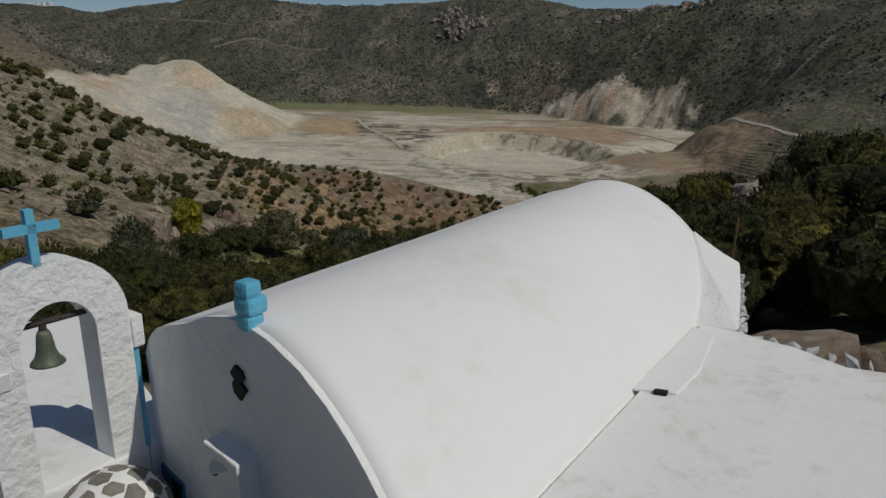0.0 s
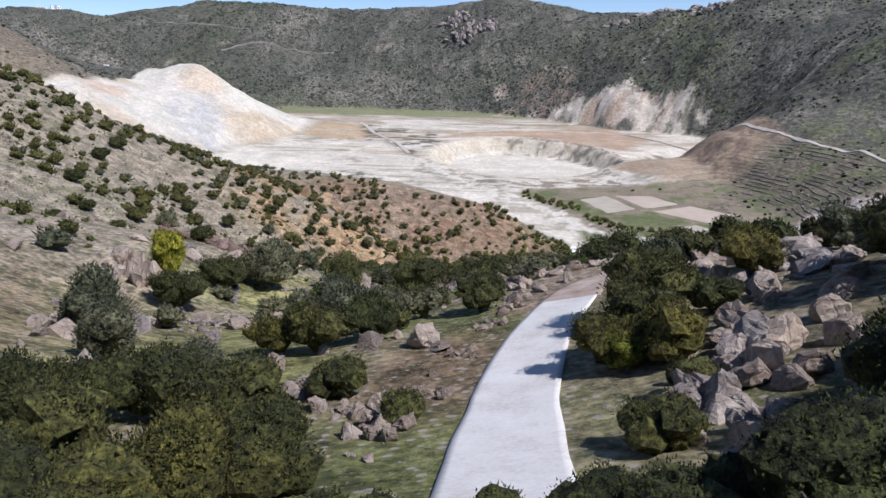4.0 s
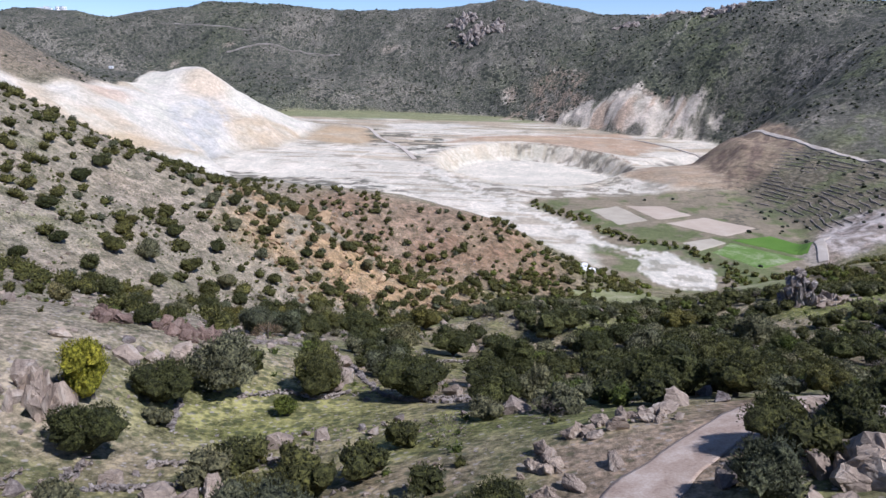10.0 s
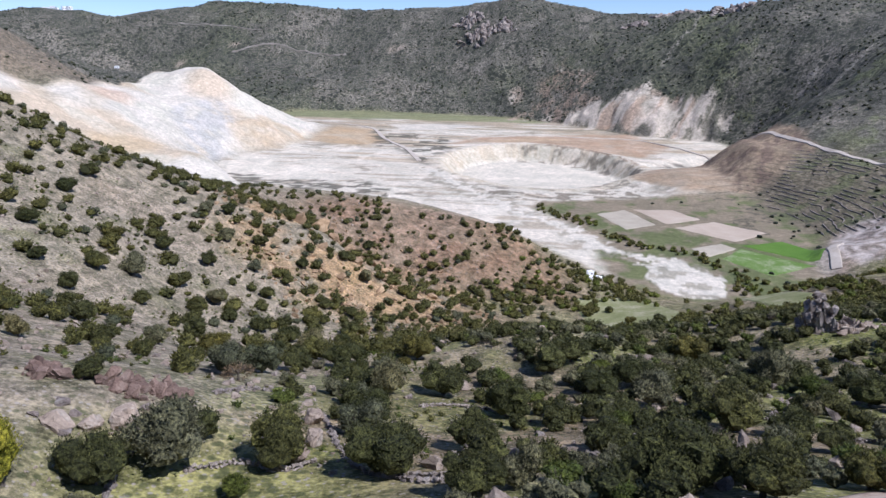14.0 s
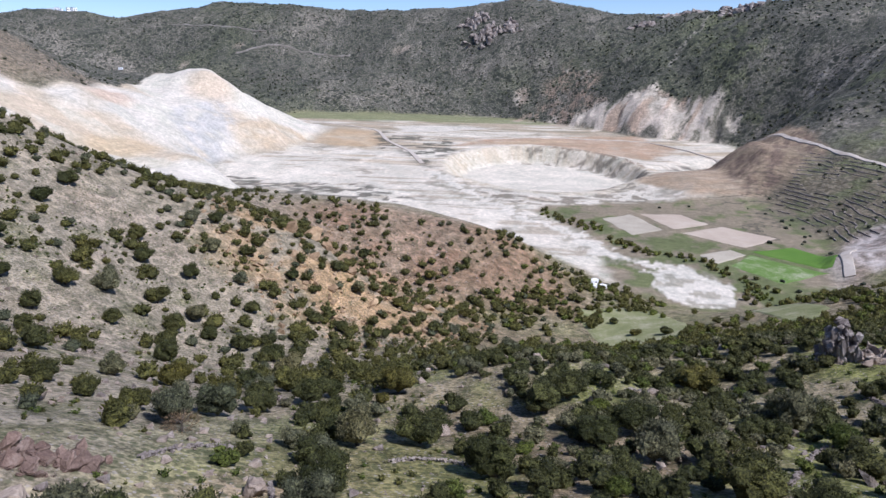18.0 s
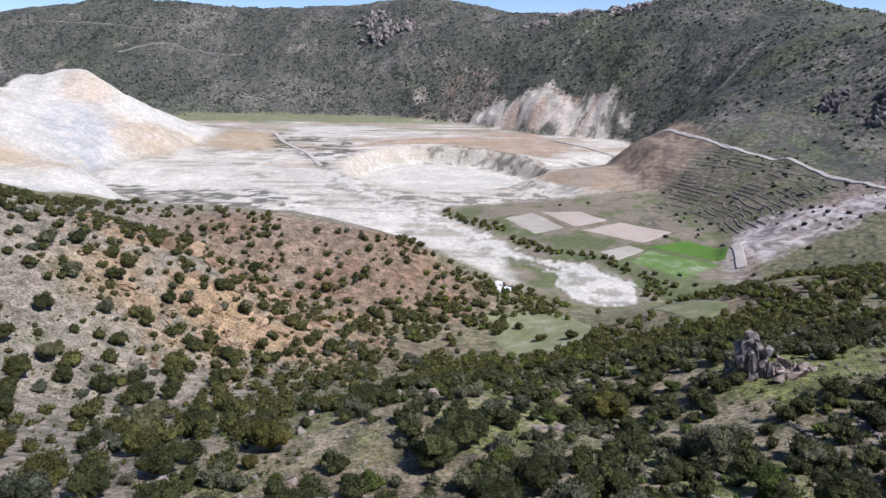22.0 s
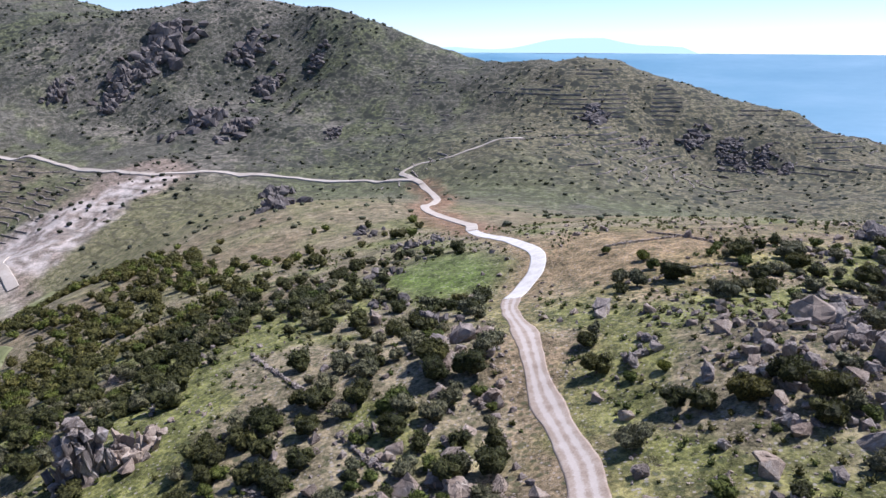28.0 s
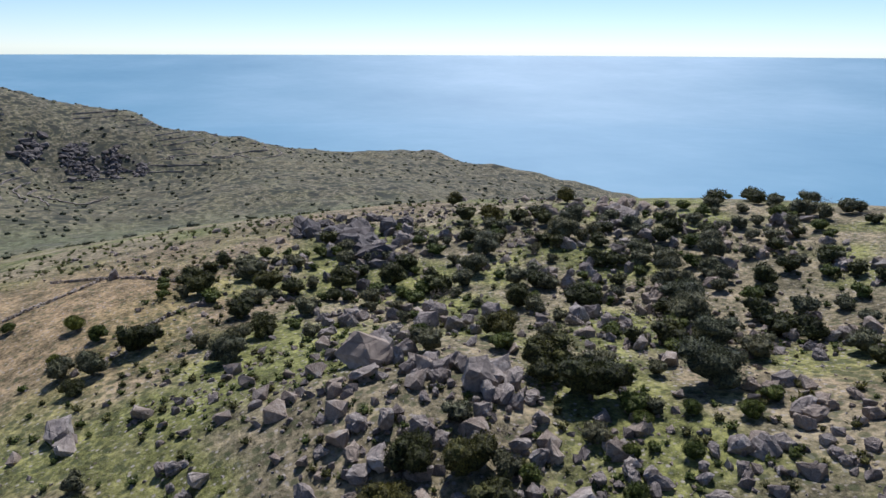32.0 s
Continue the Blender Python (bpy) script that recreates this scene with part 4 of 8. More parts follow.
# ---- dry-stone terrace walls along the contours ----
def contour_walls(ring_of, x0, x1, y0, y1, gap, tall, seed, label):
    """Low walls that follow the contours, broken here and there."""
    j = np.where((GY > y0) & (GY < y1))[0]
    i = np.where((GX > x0) & (GX < x1))[0]
    xs, ys, zs = X[np.ix_(j, i)], Y[np.ix_(j, i)], Z[np.ix_(j, i)]
    p = np.stack([xs, ys, zs], -1)
    tri = np.concatenate([np.stack([p[:-1, :-1], p[:-1, 1:], p[1:, 1:]], 2).reshape(-1, 3, 3), np.stack([p[:-1, :-1], p[1:, 1:], p[1:, :-1]], 2).reshape(-1, 3, 3)])
    mid = tri.mean(1)
    keep = (ring_of(mid[:, 0], mid[:, 1]) > 0.5) & (fbm(mid[:, 0], mid[:, 1], 22, 4, seed) > 0.0)
    tri, mid = tri[keep], mid[keep]
    vs, fs, base = [], [], 0
    for level in np.arange(math.floor(tri[:, :, 2].min()), tri[:, :, 2].max(), gap):
        above = tri[:, :, 2] > level
        cut = tri[(above.sum(1) > 0) & (above.sum(1) < 3)]
        if not len(cut):
            continue
        up = cut[:, :, 2] > level
        lone = np.where(up.sum(1) == 1, up.argmax(1), (~up).argmax(1))
        k = np.arange(len(cut))
        a, b, c = cut[k, lone], cut[k, (lone + 1) % 3], cut[k, (lone + 2) % 3]
        e = a + (b - a) * ((level - a[:, 2]) / (b[:, 2] - a[:, 2] + 1e-9))[:, None]
        f = a + (c - a) * ((level - a[:, 2]) / (c[:, 2] - a[:, 2] + 1e-9))[:, None]
        n = np.cross(b - a, c - a)
        n *= np.sign(n[:, 2:])
        down = n[:, :2] / (np.linalg.norm(n[:, :2], axis=1)[:, None] + 1e-9)
        low = np.c_[down * 0.45, np.full(len(k), -0.9)]
        h = tall * (0.6 + 0.8 * vnoise(e[:, 0], e[:, 1], 7, seed + 2))
        top = np.stack([down[:, 0] * 0.3, down[:, 1] * 0.3, h], 1)
        back = np.stack([-down[:, 0] * 0.4, -down[:, 1] * 0.4, h * 0.95], 1)
        vs.append(np.stack([e + low, f + low, f + top, e + top, e + back, f + back], 1).reshape(-1, 3))
        q = base + 6 * k[:, None]
        fs += [np.c_[q, q + 1, q + 2, q + 3], np.c_[q + 3, q + 2, q + 5, q + 4]]
        base += 6 * len(k)
    return tagged(new("terrace_walls", sheet("terrace_walls", np.concatenate(vs), np.concatenate(fs), GREY_ROCK)), label, "terrace walls", kind="stuff")


TERRACES = [(296, 735), (340, 765), (372, 812), (418, 756), (405, 603), (322, 578), (262, 622), (276, 690)]
contour_walls(lambda p, q: zone(p, q, TERRACES, 8, 6), 250, 430, 560, 830, 2.6, 0.7, 131, "old dry-stone terrace walls on the slope")
contour_walls(lambda p, q: np.maximum.reduce([blob(p, q, 640, 330, 190, 200, 0, 0.2), blob(p, q, 800, 120, 140, 160, 0, 0.2), blob(p, q, 430, 480, 70, 60, 0, 0.2)]) * smooth(fbm(p, q, 90, 3, 135) + 0.75), 360, 940, -60, 540, 3.6, 0.9, 132, "old dry-stone terrace walls on the seaward hill")


# ---- sea and islands ----
def sea_material():
    m, n, l, b = material("sea_water", 0.45, 0.35)
    t = tex(n, l, "ShaderNodeTexNoise", 0.0011, 4)
    t2 = tex(n, l, "ShaderNodeTexNoise", 0.02, 4)
    f = maths(n, l, "ADD", maths(n, l, "MULTIPLY", t.outputs[0], 0.85), maths(n, l, "MULTIPLY", t2.outputs[0], 0.15))
    l.new(ramp(n, l, f, [(0.3, (0.075, 0.215, 0.31)), (0.5, (0.12, 0.27, 0.36)), (0.7, (0.19, 0.34, 0.43))]), b.inputs["Base Color"])
    return m


rs = np.r_[0, 300, 700, 1100, 1500, 1900, 2300, np.linspace(2500, 4850, 40)]
th = np.linspace(0, 2 * np.pi, 97)
rr, tt = np.meshgrid(rs, th, indexing="ij")
rise = SEA + (-44.6 - SEA) * np.clip((rr - 2500) / 2350, 0, 1) ** 1.25
me = sheet("water", np.stack([60 + rr * np.sin(tt), 60 + rr * np.cos(tt), rise], -1).reshape(-1, 3), cells(len(rs), len(th)), sea_material())
tagged(new("water", me), "calm blue sea out to the horizon", "sea", kind="structure")
# distance haze is put into the island's colour as a flat blue glow
HAZE, hn, hl, hb = material("hazed_island_glow", 1.0, 0.0)
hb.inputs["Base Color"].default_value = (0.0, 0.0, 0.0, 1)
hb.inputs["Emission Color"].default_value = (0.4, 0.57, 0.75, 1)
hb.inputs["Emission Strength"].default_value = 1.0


def island(bearing0, bearing1, tops, dist=4820):
    """A far island's outline on the horizon; bearings clockwise from +y."""
    k = 60
    b = np.radians(np.linspace(bearing0, bearing1, k))
    top = np.interp(np.linspace(0, 1, k), np.linspace(0, 1, len(tops)), tops) + 4 * fbm(np.arange(k) * 1.0, np.zeros(k), 7, 3, 71)
    x, y = 60 + dist * np.sin(b), 90 + dist * np.cos(b)
    depth = 30 * np.stack([np.sin(b), np.cos(b)])
    v = [np.stack([x, y, np.full(k, -120.0)], 1), np.stack([x, y, top], 1), np.stack([x + depth[0], y + depth[1], top], 1), np.stack([x + depth[0], y + depth[1], np.full(k, -120.0)], 1)]
    return tagged(new("backdrop_island", sheet("backdrop_island", np.array(v).reshape(-1, 3), cells(4, k), HAZE)), "far island on the horizon, its haze painted as pale blue glow", "island", kind="structure")


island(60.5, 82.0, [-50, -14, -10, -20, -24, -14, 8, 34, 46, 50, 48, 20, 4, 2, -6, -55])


# ---- building blocks ----
def part(name, bm, mat, parent, label=""):
    """Links a bmesh as one mesh object under a thing or a part."""
    me = bpy.data.meshes.new(name)
    bm.to_mesh(me)
    bm.free()
    me.materials.append(mat)
    ob = new(name, me)
    ob.parent = parent
    if label:
        ob["label"] = label
    return ob


def share(name, me, parent, m):
    ob = new(name, me)
    ob.parent = parent
    ob.matrix_local = m
    return ob


def ico(sub):
    bm = bmesh.new()
    bmesh.ops.create_icosphere(bm, subdivisions=sub, radius=1.0)
    v = np.array([p.co[:] for p in bm.verts])
    f = np.array([[q.index for q in p.verts] for p in bm.faces])
    bm.free()
    return v, f


ICO = {k: ico(k) for k in (1, 2, 3, 4)}
rng = np.random.default_rng(7)


def unit_dirs(n):
    d = rng.normal(size=(n, 3))
    return d / np.linalg.norm(d, axis=1)[:, None]


def crown_shape(lumps, leaves, leaf, tall=0.78, core=1, spread=0.27, open_=0.0):
    """Vertices and triangles of a crown one metre wide: leaf sprays over uneven masses."""
    c = np.c_[rng.uniform(-1, 1, (lumps, 2)), rng.uniform(0.1, 1, lumps)]
    c[:, :2] *= (spread / np.maximum(1, np.linalg.norm(c[:, :2], axis=1)))[:, None]
    c[:, 2] = 0.22 + (tall - 0.42) * c[:, 2]
    rad = rng.uniform(0.11, 0.25, lumps)
    c[0], rad[0] = (0, 0, tall * 0.45), 0.3
    vs, fs, base = [], [], 0
    cv, cf = ICO[core]
    for p, q in zip(c, rad):
        w = 1 + rng.normal(0, 0.17 if core < 3 else 0.09, len(cv))
        vs.append(cv * (q * (0.83 - open_) * w)[:, None] * (1, 1, 0.9) + p)
        fs.append(cf + base)
        base += len(cv)
    pick = rng.choice(lumps, leaves, p=rad**2 / (rad**2).sum())
    d = unit_dirs(leaves)
    d[:, 2] = np.where(d[:, 2] < -0.3, -d[:, 2], d[:, 2])
    pos = c[pick] + d * (rad[pick] * rng.uniform(0.82, 1.15, leaves))[:, None] * (1, 1, 0.92)
    nrm = d + 0.45 * unit_dirs(leaves)
    nrm /= np.linalg.norm(nrm, axis=1)[:, None]
    t1 = np.cross(nrm, unit_dirs(leaves))
    t1 /= np.linalg.norm(t1, axis=1)[:, None] + 1e-9
    t2 = np.cross(nrm, t1)
    s = (leaf * rng.uniform(0.55, 1.25, leaves))[:, None]
    flat = np.stack([pos - t1 * s - t2 * s * 0.6, pos + t1 * s * 0.95 - t2 * s * 0.45, pos + t1 * s * 0.1 + t2 * s + nrm * s * 0.3], 1)
    # two thirds are sprays that point up and outward
    out = d + (0, 0, 0.55) + 0.35 * unit_dirs(leaves)
    tip = pos + out * s * 1.5
    spray = np.stack([pos - t1 * s * 0.7, pos + t1 * s * 0.7, tip], 1)
    leaf_ = np.where((rng.uniform(size=leaves) < 0.66)[:, None, None], spray, flat)
    i = base + 3 * np.arange(leaves)
    vs.append(leaf_.reshape(-1, 3))
    fs.append(np.stack([i, i + 1, i + 2], 1))
    return np.concatenate(vs), np.concatenate(fs)


def twig_shape(n=520):
    """A leafless crown: fine twigs fanning out."""
    d = unit_dirs(n)
    d[:, 2] = np.abs(d[:, 2]) * 0.9 + 0.1
    r = rng.uniform(0.2, 0.5, n)[:, None]
    a = d * r * (1, 1, 0.8) + (0, 0, 0.18)
    b = a + (d + 0.6 * unit_dirs(n)) * rng.uniform(0.05, 0.13, n)[:, None]
    w = np.cross(b - a, unit_dirs(n))
    w = w / (np.linalg.norm(w, axis=1)[:, None] + 1e-9) * 0.007
    i = 3 * np.arange(n)
    return np.stack([a - w, a + w, b], 1).reshape(-1, 3), np.stack([i, i + 1, i + 2], 1)


def trunk_mesh(tall):
    """A tapered trunk that forks into limbs, for a crown one metre wide."""
    bm = bmesh.new()

    def limb(a, b, r0, r1):
        a, b = Vector(a), Vector(b)
        m = Matrix.Translation((a + b) / 2) @ (b - a).to_track_quat("Z", "Y").to_matrix().to_4x4()
        bmesh.ops.create_cone(bm, cap_ends=True, segments=7, radius1=r0, radius2=r1, depth=(b - a).length, matrix=m)

    fork = (rng.uniform(-0.03, 0.03), rng.uniform(-0.03, 0.03), tall * 0.3)
    limb((0, 0, -0.06), fork, 0.04, 0.028)
    for k in range(4):
        ang = k * 1.6 + rng.uniform(-0.4, 0.4)
        mid = (fork[0] + 0.13 * math.cos(ang), fork[1] + 0.13 * math.sin(ang), tall * 0.48)
        limb(fork, mid, 0.024, 0.015)
        limb(mid, (mid[0] * 1.9, mid[1] * 1.9, tall * 0.7), 0.014, 0.005)
    me = bpy.data.meshes.new("trunk")
    bm.to_mesh(me)
    bm.free()
    me.materials.append(BARK)
    return me


def tri_mesh(name, v, f, mat):
    return sheet(name, v, f, mat)


def tree_kind(mat, tall, lumps, leaves, leaf, count, open_=0.0):
    out = []
    for _ in range(count):
        if mat is BARE:
            v, f = twig_shape(900)
        else:
            v, f = crown_shape(lumps, leaves, leaf, tall, 2 if open_ == 0 else 3, 0.27, open_)
        out.append((trunk_mesh(tall), tri_mesh("crown", v, f, mat)))
    return out


KINDS = {
    "oak": (tree_kind(EVERGREEN, 0.74, 12, 1900, 0.021, 6), "evergreen_tree", "dark evergreen oak with a dense rounded crown", "tree"),
    "oak_near": (tree_kind(EVERGREEN, 0.74, 14, 4000, 0.0145, 4), "evergreen_tree", "dark evergreen oak with a dense rounded crown", "tree"),
    "oak_close": (tree_kind(EVERGREEN, 0.74, 17, 9000, 0.0095, 2, -0.12), "evergreen_tree", "dark evergreen oak with a dense rounded crown", "tree"),
    "olive": (tree_kind(OLIVE, 0.8, 11, 2700, 0.021, 3), "olive_tree", "grey-green wild olive with a loose crown", "tree"),
    "fresh": (tree_kind(FRESH, 0.7, 9, 2800, 0.021, 2), "mastic_bush", "fresh green mastic bush on grass", "bush"),
    "yellow": (tree_kind(YELLOW, 0.85, 10, 4000, 0.018, 1), "yellow_green_tree", "yellow-green tree in new leaf among rocks", "tree"),
    "bare": (tree_kind(BARE, 0.8, 1, 1, 1, 2), "bare_tree", "leafless tree of purplish grey twigs", "tree"),
}
TAKEN = []


def plant(kind, x, y, w, tall=1.0):
    meshes, name, label, category = KINDS[kind]
    trunk, crown = meshes[int(rng.integers(len(meshes)))]
    root = new(name)
    root.empty_display_size = 0.5
    z = float(ground_at(x, y))
    root.matrix_basis = Matrix.LocRotScale((x, y, z), Euler((0, 0, rng.uniform(0, 6.28))), (w, w * rng.uniform(0.88, 1.1), w * tall))
    share("trunk", trunk, root, Matrix.Identity(4))
    share("crown", crown, root, Matrix.Translation((0, 0, -0.03)))
    tagged(root, label, category, group=name + "s of the hillside")
    TAKEN.append((x, y, w * 0.42))
    return root


# trees that stand apart: place and crown width
OAKS_VALE = [(-8.7, 38.2, 5.6), (-5.2, 40.5, 5.2), (2.7, 46.9, 5.2), (-13.4, 23.6, 5.7), (-9.1, 22.4, 5.4), (-16.5, 21.5, 4.6), (-11.5, 38.5, 4.6), (12.4, 34.6, 6.2), (10.2, 27.4, 5.0), (22.5, 41.0, 4.5), (26.5, 36.0, 4.6), (11.5, 32.8, 6.8), (7.9, 25.8, 4.1), (10.3, 24.3, 4.5), (14.6, 31.0, 3.4), (19.9, 38.5, 5.3), (20.0, 52.8, 4.9)]
OLIVES_VALE = [(-20.8, 34.5, 4.8), (-7.6, 46.8, 6.2), (-4.8, 47.6, 5.0), (-12.5, 50.5, 4.6), (24.0, 31.0, 4.4), (29.0, 44.0, 4.4), (-14.0, 31.6, 3.4), (-27.1, 44.6, 6.6)]
OAKS_NEAR_CHAPEL = [(13.6, 11.4, 5.8), (10.6, 6.0, 5.2), (18.6, 15.6, 6.2), (23, 27, 6.4), (25, 19.5, 6.4), (9.0, 3.6, 4.6), (13.5, 7.2, 5.4), (28, 9, 6.0), (30, 17, 6.4), (33, 26, 6.4), (-4.2, 3.2, 4.8), (-0.9, 5.6, 3.6), (0.9, 5.5, 3.5), (2.7, 5.0, 3.6), (4.6, 4.6, 4.3), (6.6, 4.0, 5.2), (9.6, 0.6, 4.8), (-7.6, 4.6, 4.6), (-11.0, 7.0, 5.0), (-8.0, 11.5, 5.2), (-12.8, 14.5, 5.4), (-16.5, 12.0, 5.0), (12.4, 3.8, 5.0), (14.8, -1.6, 4.8), (12.2, -5.4, 4.4), (16.6, 6.4, 5.2), (19.8, 11.0, 5.4), (-17.5, 19.0, 4.8), (16.0, 13.5, 4.4), (22.0, 3.0, 5.0), (20.5, 19.0, 4.8), (24.5, 13.0, 5.0), (26.0, 24.0, 4.8), (-19.5, 7.0, 5.2), (-24.0, 14.0, 5.4), (-6.8, 16.6, 4.0)]
TREES_MID = [(23.5, 51.5, 5.2), (28.5, 55, 5.4), (-12.5, 54.1, 4.6), (16.4, 46.4, 4.8)]
VALE_OAKS = [(-14.0, 87.8, 8.8), (-35.9, 94.9, 4.3), (-38.5, 127.7, 5.5), (-24.4, 139.1, 7.5), (-18.4, 147.4, 8.0), (-7.0, 103.1, 7.5), (-3.1, 85.1, 8.3), (1.1, 128.1, 8.6), (5.2, 93.7, 7.3), (10.8, 115.0, 8.5), (19.8, 144.6, 8.9), (4.7, 76.5, 6.1), (19.0, 93.3, 6.0), (19.5, 74.2, 8.6), (24.9, 70.2, 7.2), (36.8, 105.1, 8.9), (25.6, 128.1, 6.8), (53.6, 169.1, 9.5), (42.4, 91.8, 5.1), (63.4, 120.9, 8.2), (34.5, 73.7, 4.9), (24.7, 149.9, 8.1), (32.1, 132.9, 8.2), (-33.9, 253.1, 9.0), (-26.2, 161.6, 7.6), (-4.6, 156.8, 8.4), (41.6, 99.6, 6.2), (-28.6, 66.0, 7.4), (-27.6, 78.5, 7.0)]
VALE_OLIVES = [(-24.1, 84.0, 9.3), (-28.7, 132.0, 7.1), (-7.0, 123.7, 7.4), (-7.7, 98.6, 5.7), (8.5, 77.9, 4.7), (31.5, 120.7, 8.3), (56.6, 138.3, 9.5), (-33.5, 128.5, 6.0)]
VALE_BUSHES = [(58.6, 127.2, 6.3), (-16.0, 80.1, 3.4), (23.6, 106.6, 4.0), (28.9, 141.9, 4.9)]
SLOPE_A = [(-130.1, 260.7, 8.3), (-133.2, 282.6, 8.2), (-98.8, 215.5, 8.5), (-94.3, 226.9, 9.2), (-96.4, 196.5, 7.0), (-76.2, 165.6, 7.3), (-58.9, 140.0, 6.0), (-48.7, 133.8, 4.8), (-56.9, 156.9, 5.6), (-85.5, 238.8, 8.3), (-83.8, 208.8, 6.3), (-71.3, 211.3, 7.8), (-75.1, 225.2, 8.4), (-74.8, 239.9, 7.7), (-68.0, 232.4, 6.8), (-58.6, 233.0, 7.4), (-64.4, 261.9, 6.5), (-62.3, 281.1, 7.0), (-72.8, 276.9, 6.6), (-53.5, 240.9, 6.5), (-44.3, 261.8, 5.5), (-37.6, 281.9, 7.2), (-47.1, 279.4, 7.4), (-36.5, 316.1, 7.6), (-46.9, 324.1, 7.0), (-60.5, 302.9, 6.2), (-42.6, 234.2, 6.5), (-48.6, 229.1, 8.3), (-33.0, 186.1, 8.8), (-24.3, 187.5, 7.4), (-36.0, 167.4, 5.7)]
SLOPE_B = [(-64.5, 196.1, 8.4), (-46.3, 158.3, 7.4), (-31.9, 142.7, 7.3), (-31.1, 122.6, 7.5), (-6.7, 148.8, 3.2), (-22.7, 286.8, 6.0), (-15.1, 295.2, 5.5), (-4.8, 306.4, 7.6), (3.0, 309.9, 6.6), (7.4, 346.0, 7.2), (-20.8, 320.2, 6.8), (-10.5, 391.5, 8.0), (-85.1, 264.5, 7.9), (-87.3, 291.4, 7.7), (-98.2, 259.9, 8.0), (-106.2, 273.7, 7.5), (-76.8, 300.7, 7.2), (-75.9, 312.6, 7.2), (-99.1, 304.8, 8.1), (-92.6, 313.8, 7.6), (-45.6, 393.1, 8.0), (-16.1, 153.7, 5.0), (-36.4, 96.2, 3.8), (24.5, 289.5, 7.3), (-120.6, 222.3, 7.4), (-108.5, 244.8, 6.4), (-108.5, 204.6, 6.3), (-89.0, 181.5, 5.7), (-66.2, 128.7, 4.5), (-106.0, 181.7, 6.0)]
SPUR_TREES = [(109.9, 95.7, 5.4), (110.7, 88.0, 5.8), (115.7, 72.8, 7.2), (161.9, 112.4, 6.2), (156.8, 97.1, 5.2), (135.0, 72.3, 5.6), (147.0, 63.1, 5.6), (141.7, 56.0, 6.2), (171.3, 73.3, 6.8), (175.2, 81.1, 6.2), (179.9, 92.3, 5.8), (181.3, 102.6, 5.8), (202.3, 18.9, 6.0), (222.5, 39.2, 5.6), (194.5, 43.0, 6.4), (125.8, 118.2, 3.4), (116.1, 138.9, 6.6), (114.2, 131.5, 6.0), (111.5, 136.0, 5.8), (99.5, 121.4, 3.6), (126.2, 119.0, 4.0), (118.4, 114.8, 4.6), (153.8, 120.4, 3.4), (154.0, 152.8, 3.8), (162.3, 112.7, 5.6), (113.4, 92.0, 5.6), (108.6, 103.0, 4.4), (123.0, 73.1, 6.4)]
SPUR_OLIVES = [(113.3, 60.2, 7.6), (150.1, 102.7, 6.0), (154.6, 101.0, 5.0), (131.0, 47.5, 7.4), (137.0, 43.0, 6.6), (173.9, 39.0, 7.6), (180.0, 33.0, 6.6), (174.9, 54.0, 7.2), (168.0, 60.0, 6.0), (157.8, 118.2, 4.8), (149.8, 25.9, 7.0), (148.9, 35.2, 6.2), (122.0, 51.0, 6.6), (100.4, 106.0, 4.6)]
SPUR_BUSHES = [(117.6, 106.0, 2.6), (115.9, 109.9, 2.6), (109.7, 71.6, 2.8), (103.8, 71.1, 2.6), (102.0, 78.2, 3.0), (139.3, 81.3, 3.6), (106.5, 75.5, 2.4), (109.0, 66.5, 2.6), (113.0, 69.0, 2.2), (106.5, 62.5, 3.0), (119.0, 66.0, 2.4), (170, 118, 4.2), (176, 121, 4.4), (165, 123, 3.0), (185, 131, 3.0)]
VALLEY_TREES = [(95.2, 152.7, 6.2), (103.9, 143.5, 5.4), (97.7, 134.8, 5.2), (133.9, 171.3, 5.0), (120.1, 195.9, 7.0), (86, 346, 6.0), (98, 338, 6.6), (82, 372, 6.0)]
for kind, some, tall in (("oak_near", OAKS_VALE, 0.95), ("olive", OLIVES_VALE, 0.95), ("oak_near", OAKS_NEAR_CHAPEL, 0.95), ("oak", TREES_MID, 0.95), ("oak_near", VALE_OAKS, 0.9), ("olive", VALE_OLIVES, 0.95), ("fresh", VALE_BUSHES, 0.85), ("oak", SLOPE_A, 0.95), ("oak", SLOPE_B, 0.95), ("oak", SPUR_TREES, 0.9), ("olive", SPUR_OLIVES, 0.8), ("fresh", SPUR_BUSHES, 0.8), ("oak", VALLEY_TREES, 0.85)):
    for k, (x, y, w) in enumerate(some):
        swap = "olive" if kind == "oak" and some in (SLOPE_A, SLOPE_B, TREES_MID) and k % 5 == 3 else kind
        if kind == "oak_near" and y < 9 and abs(x) < 14:
            swap = "oak_close"
        plant(swap, x, y, w, tall)
plant("yellow", -32.0, 73.6, 5.6, 1.35)
plant("yellow", 8.4, 24.6, 2.6, 0.9)
plant("bare", -28.5, 50.5, 5.4, 1.0)
plant("bare", -6.4, 47.6, 3.6, 1.1)
plant("bare", -28.0, 118.0, 5.0, 0.9)
plant("bare", 60.0, 104.0, 5.0, 0.9)


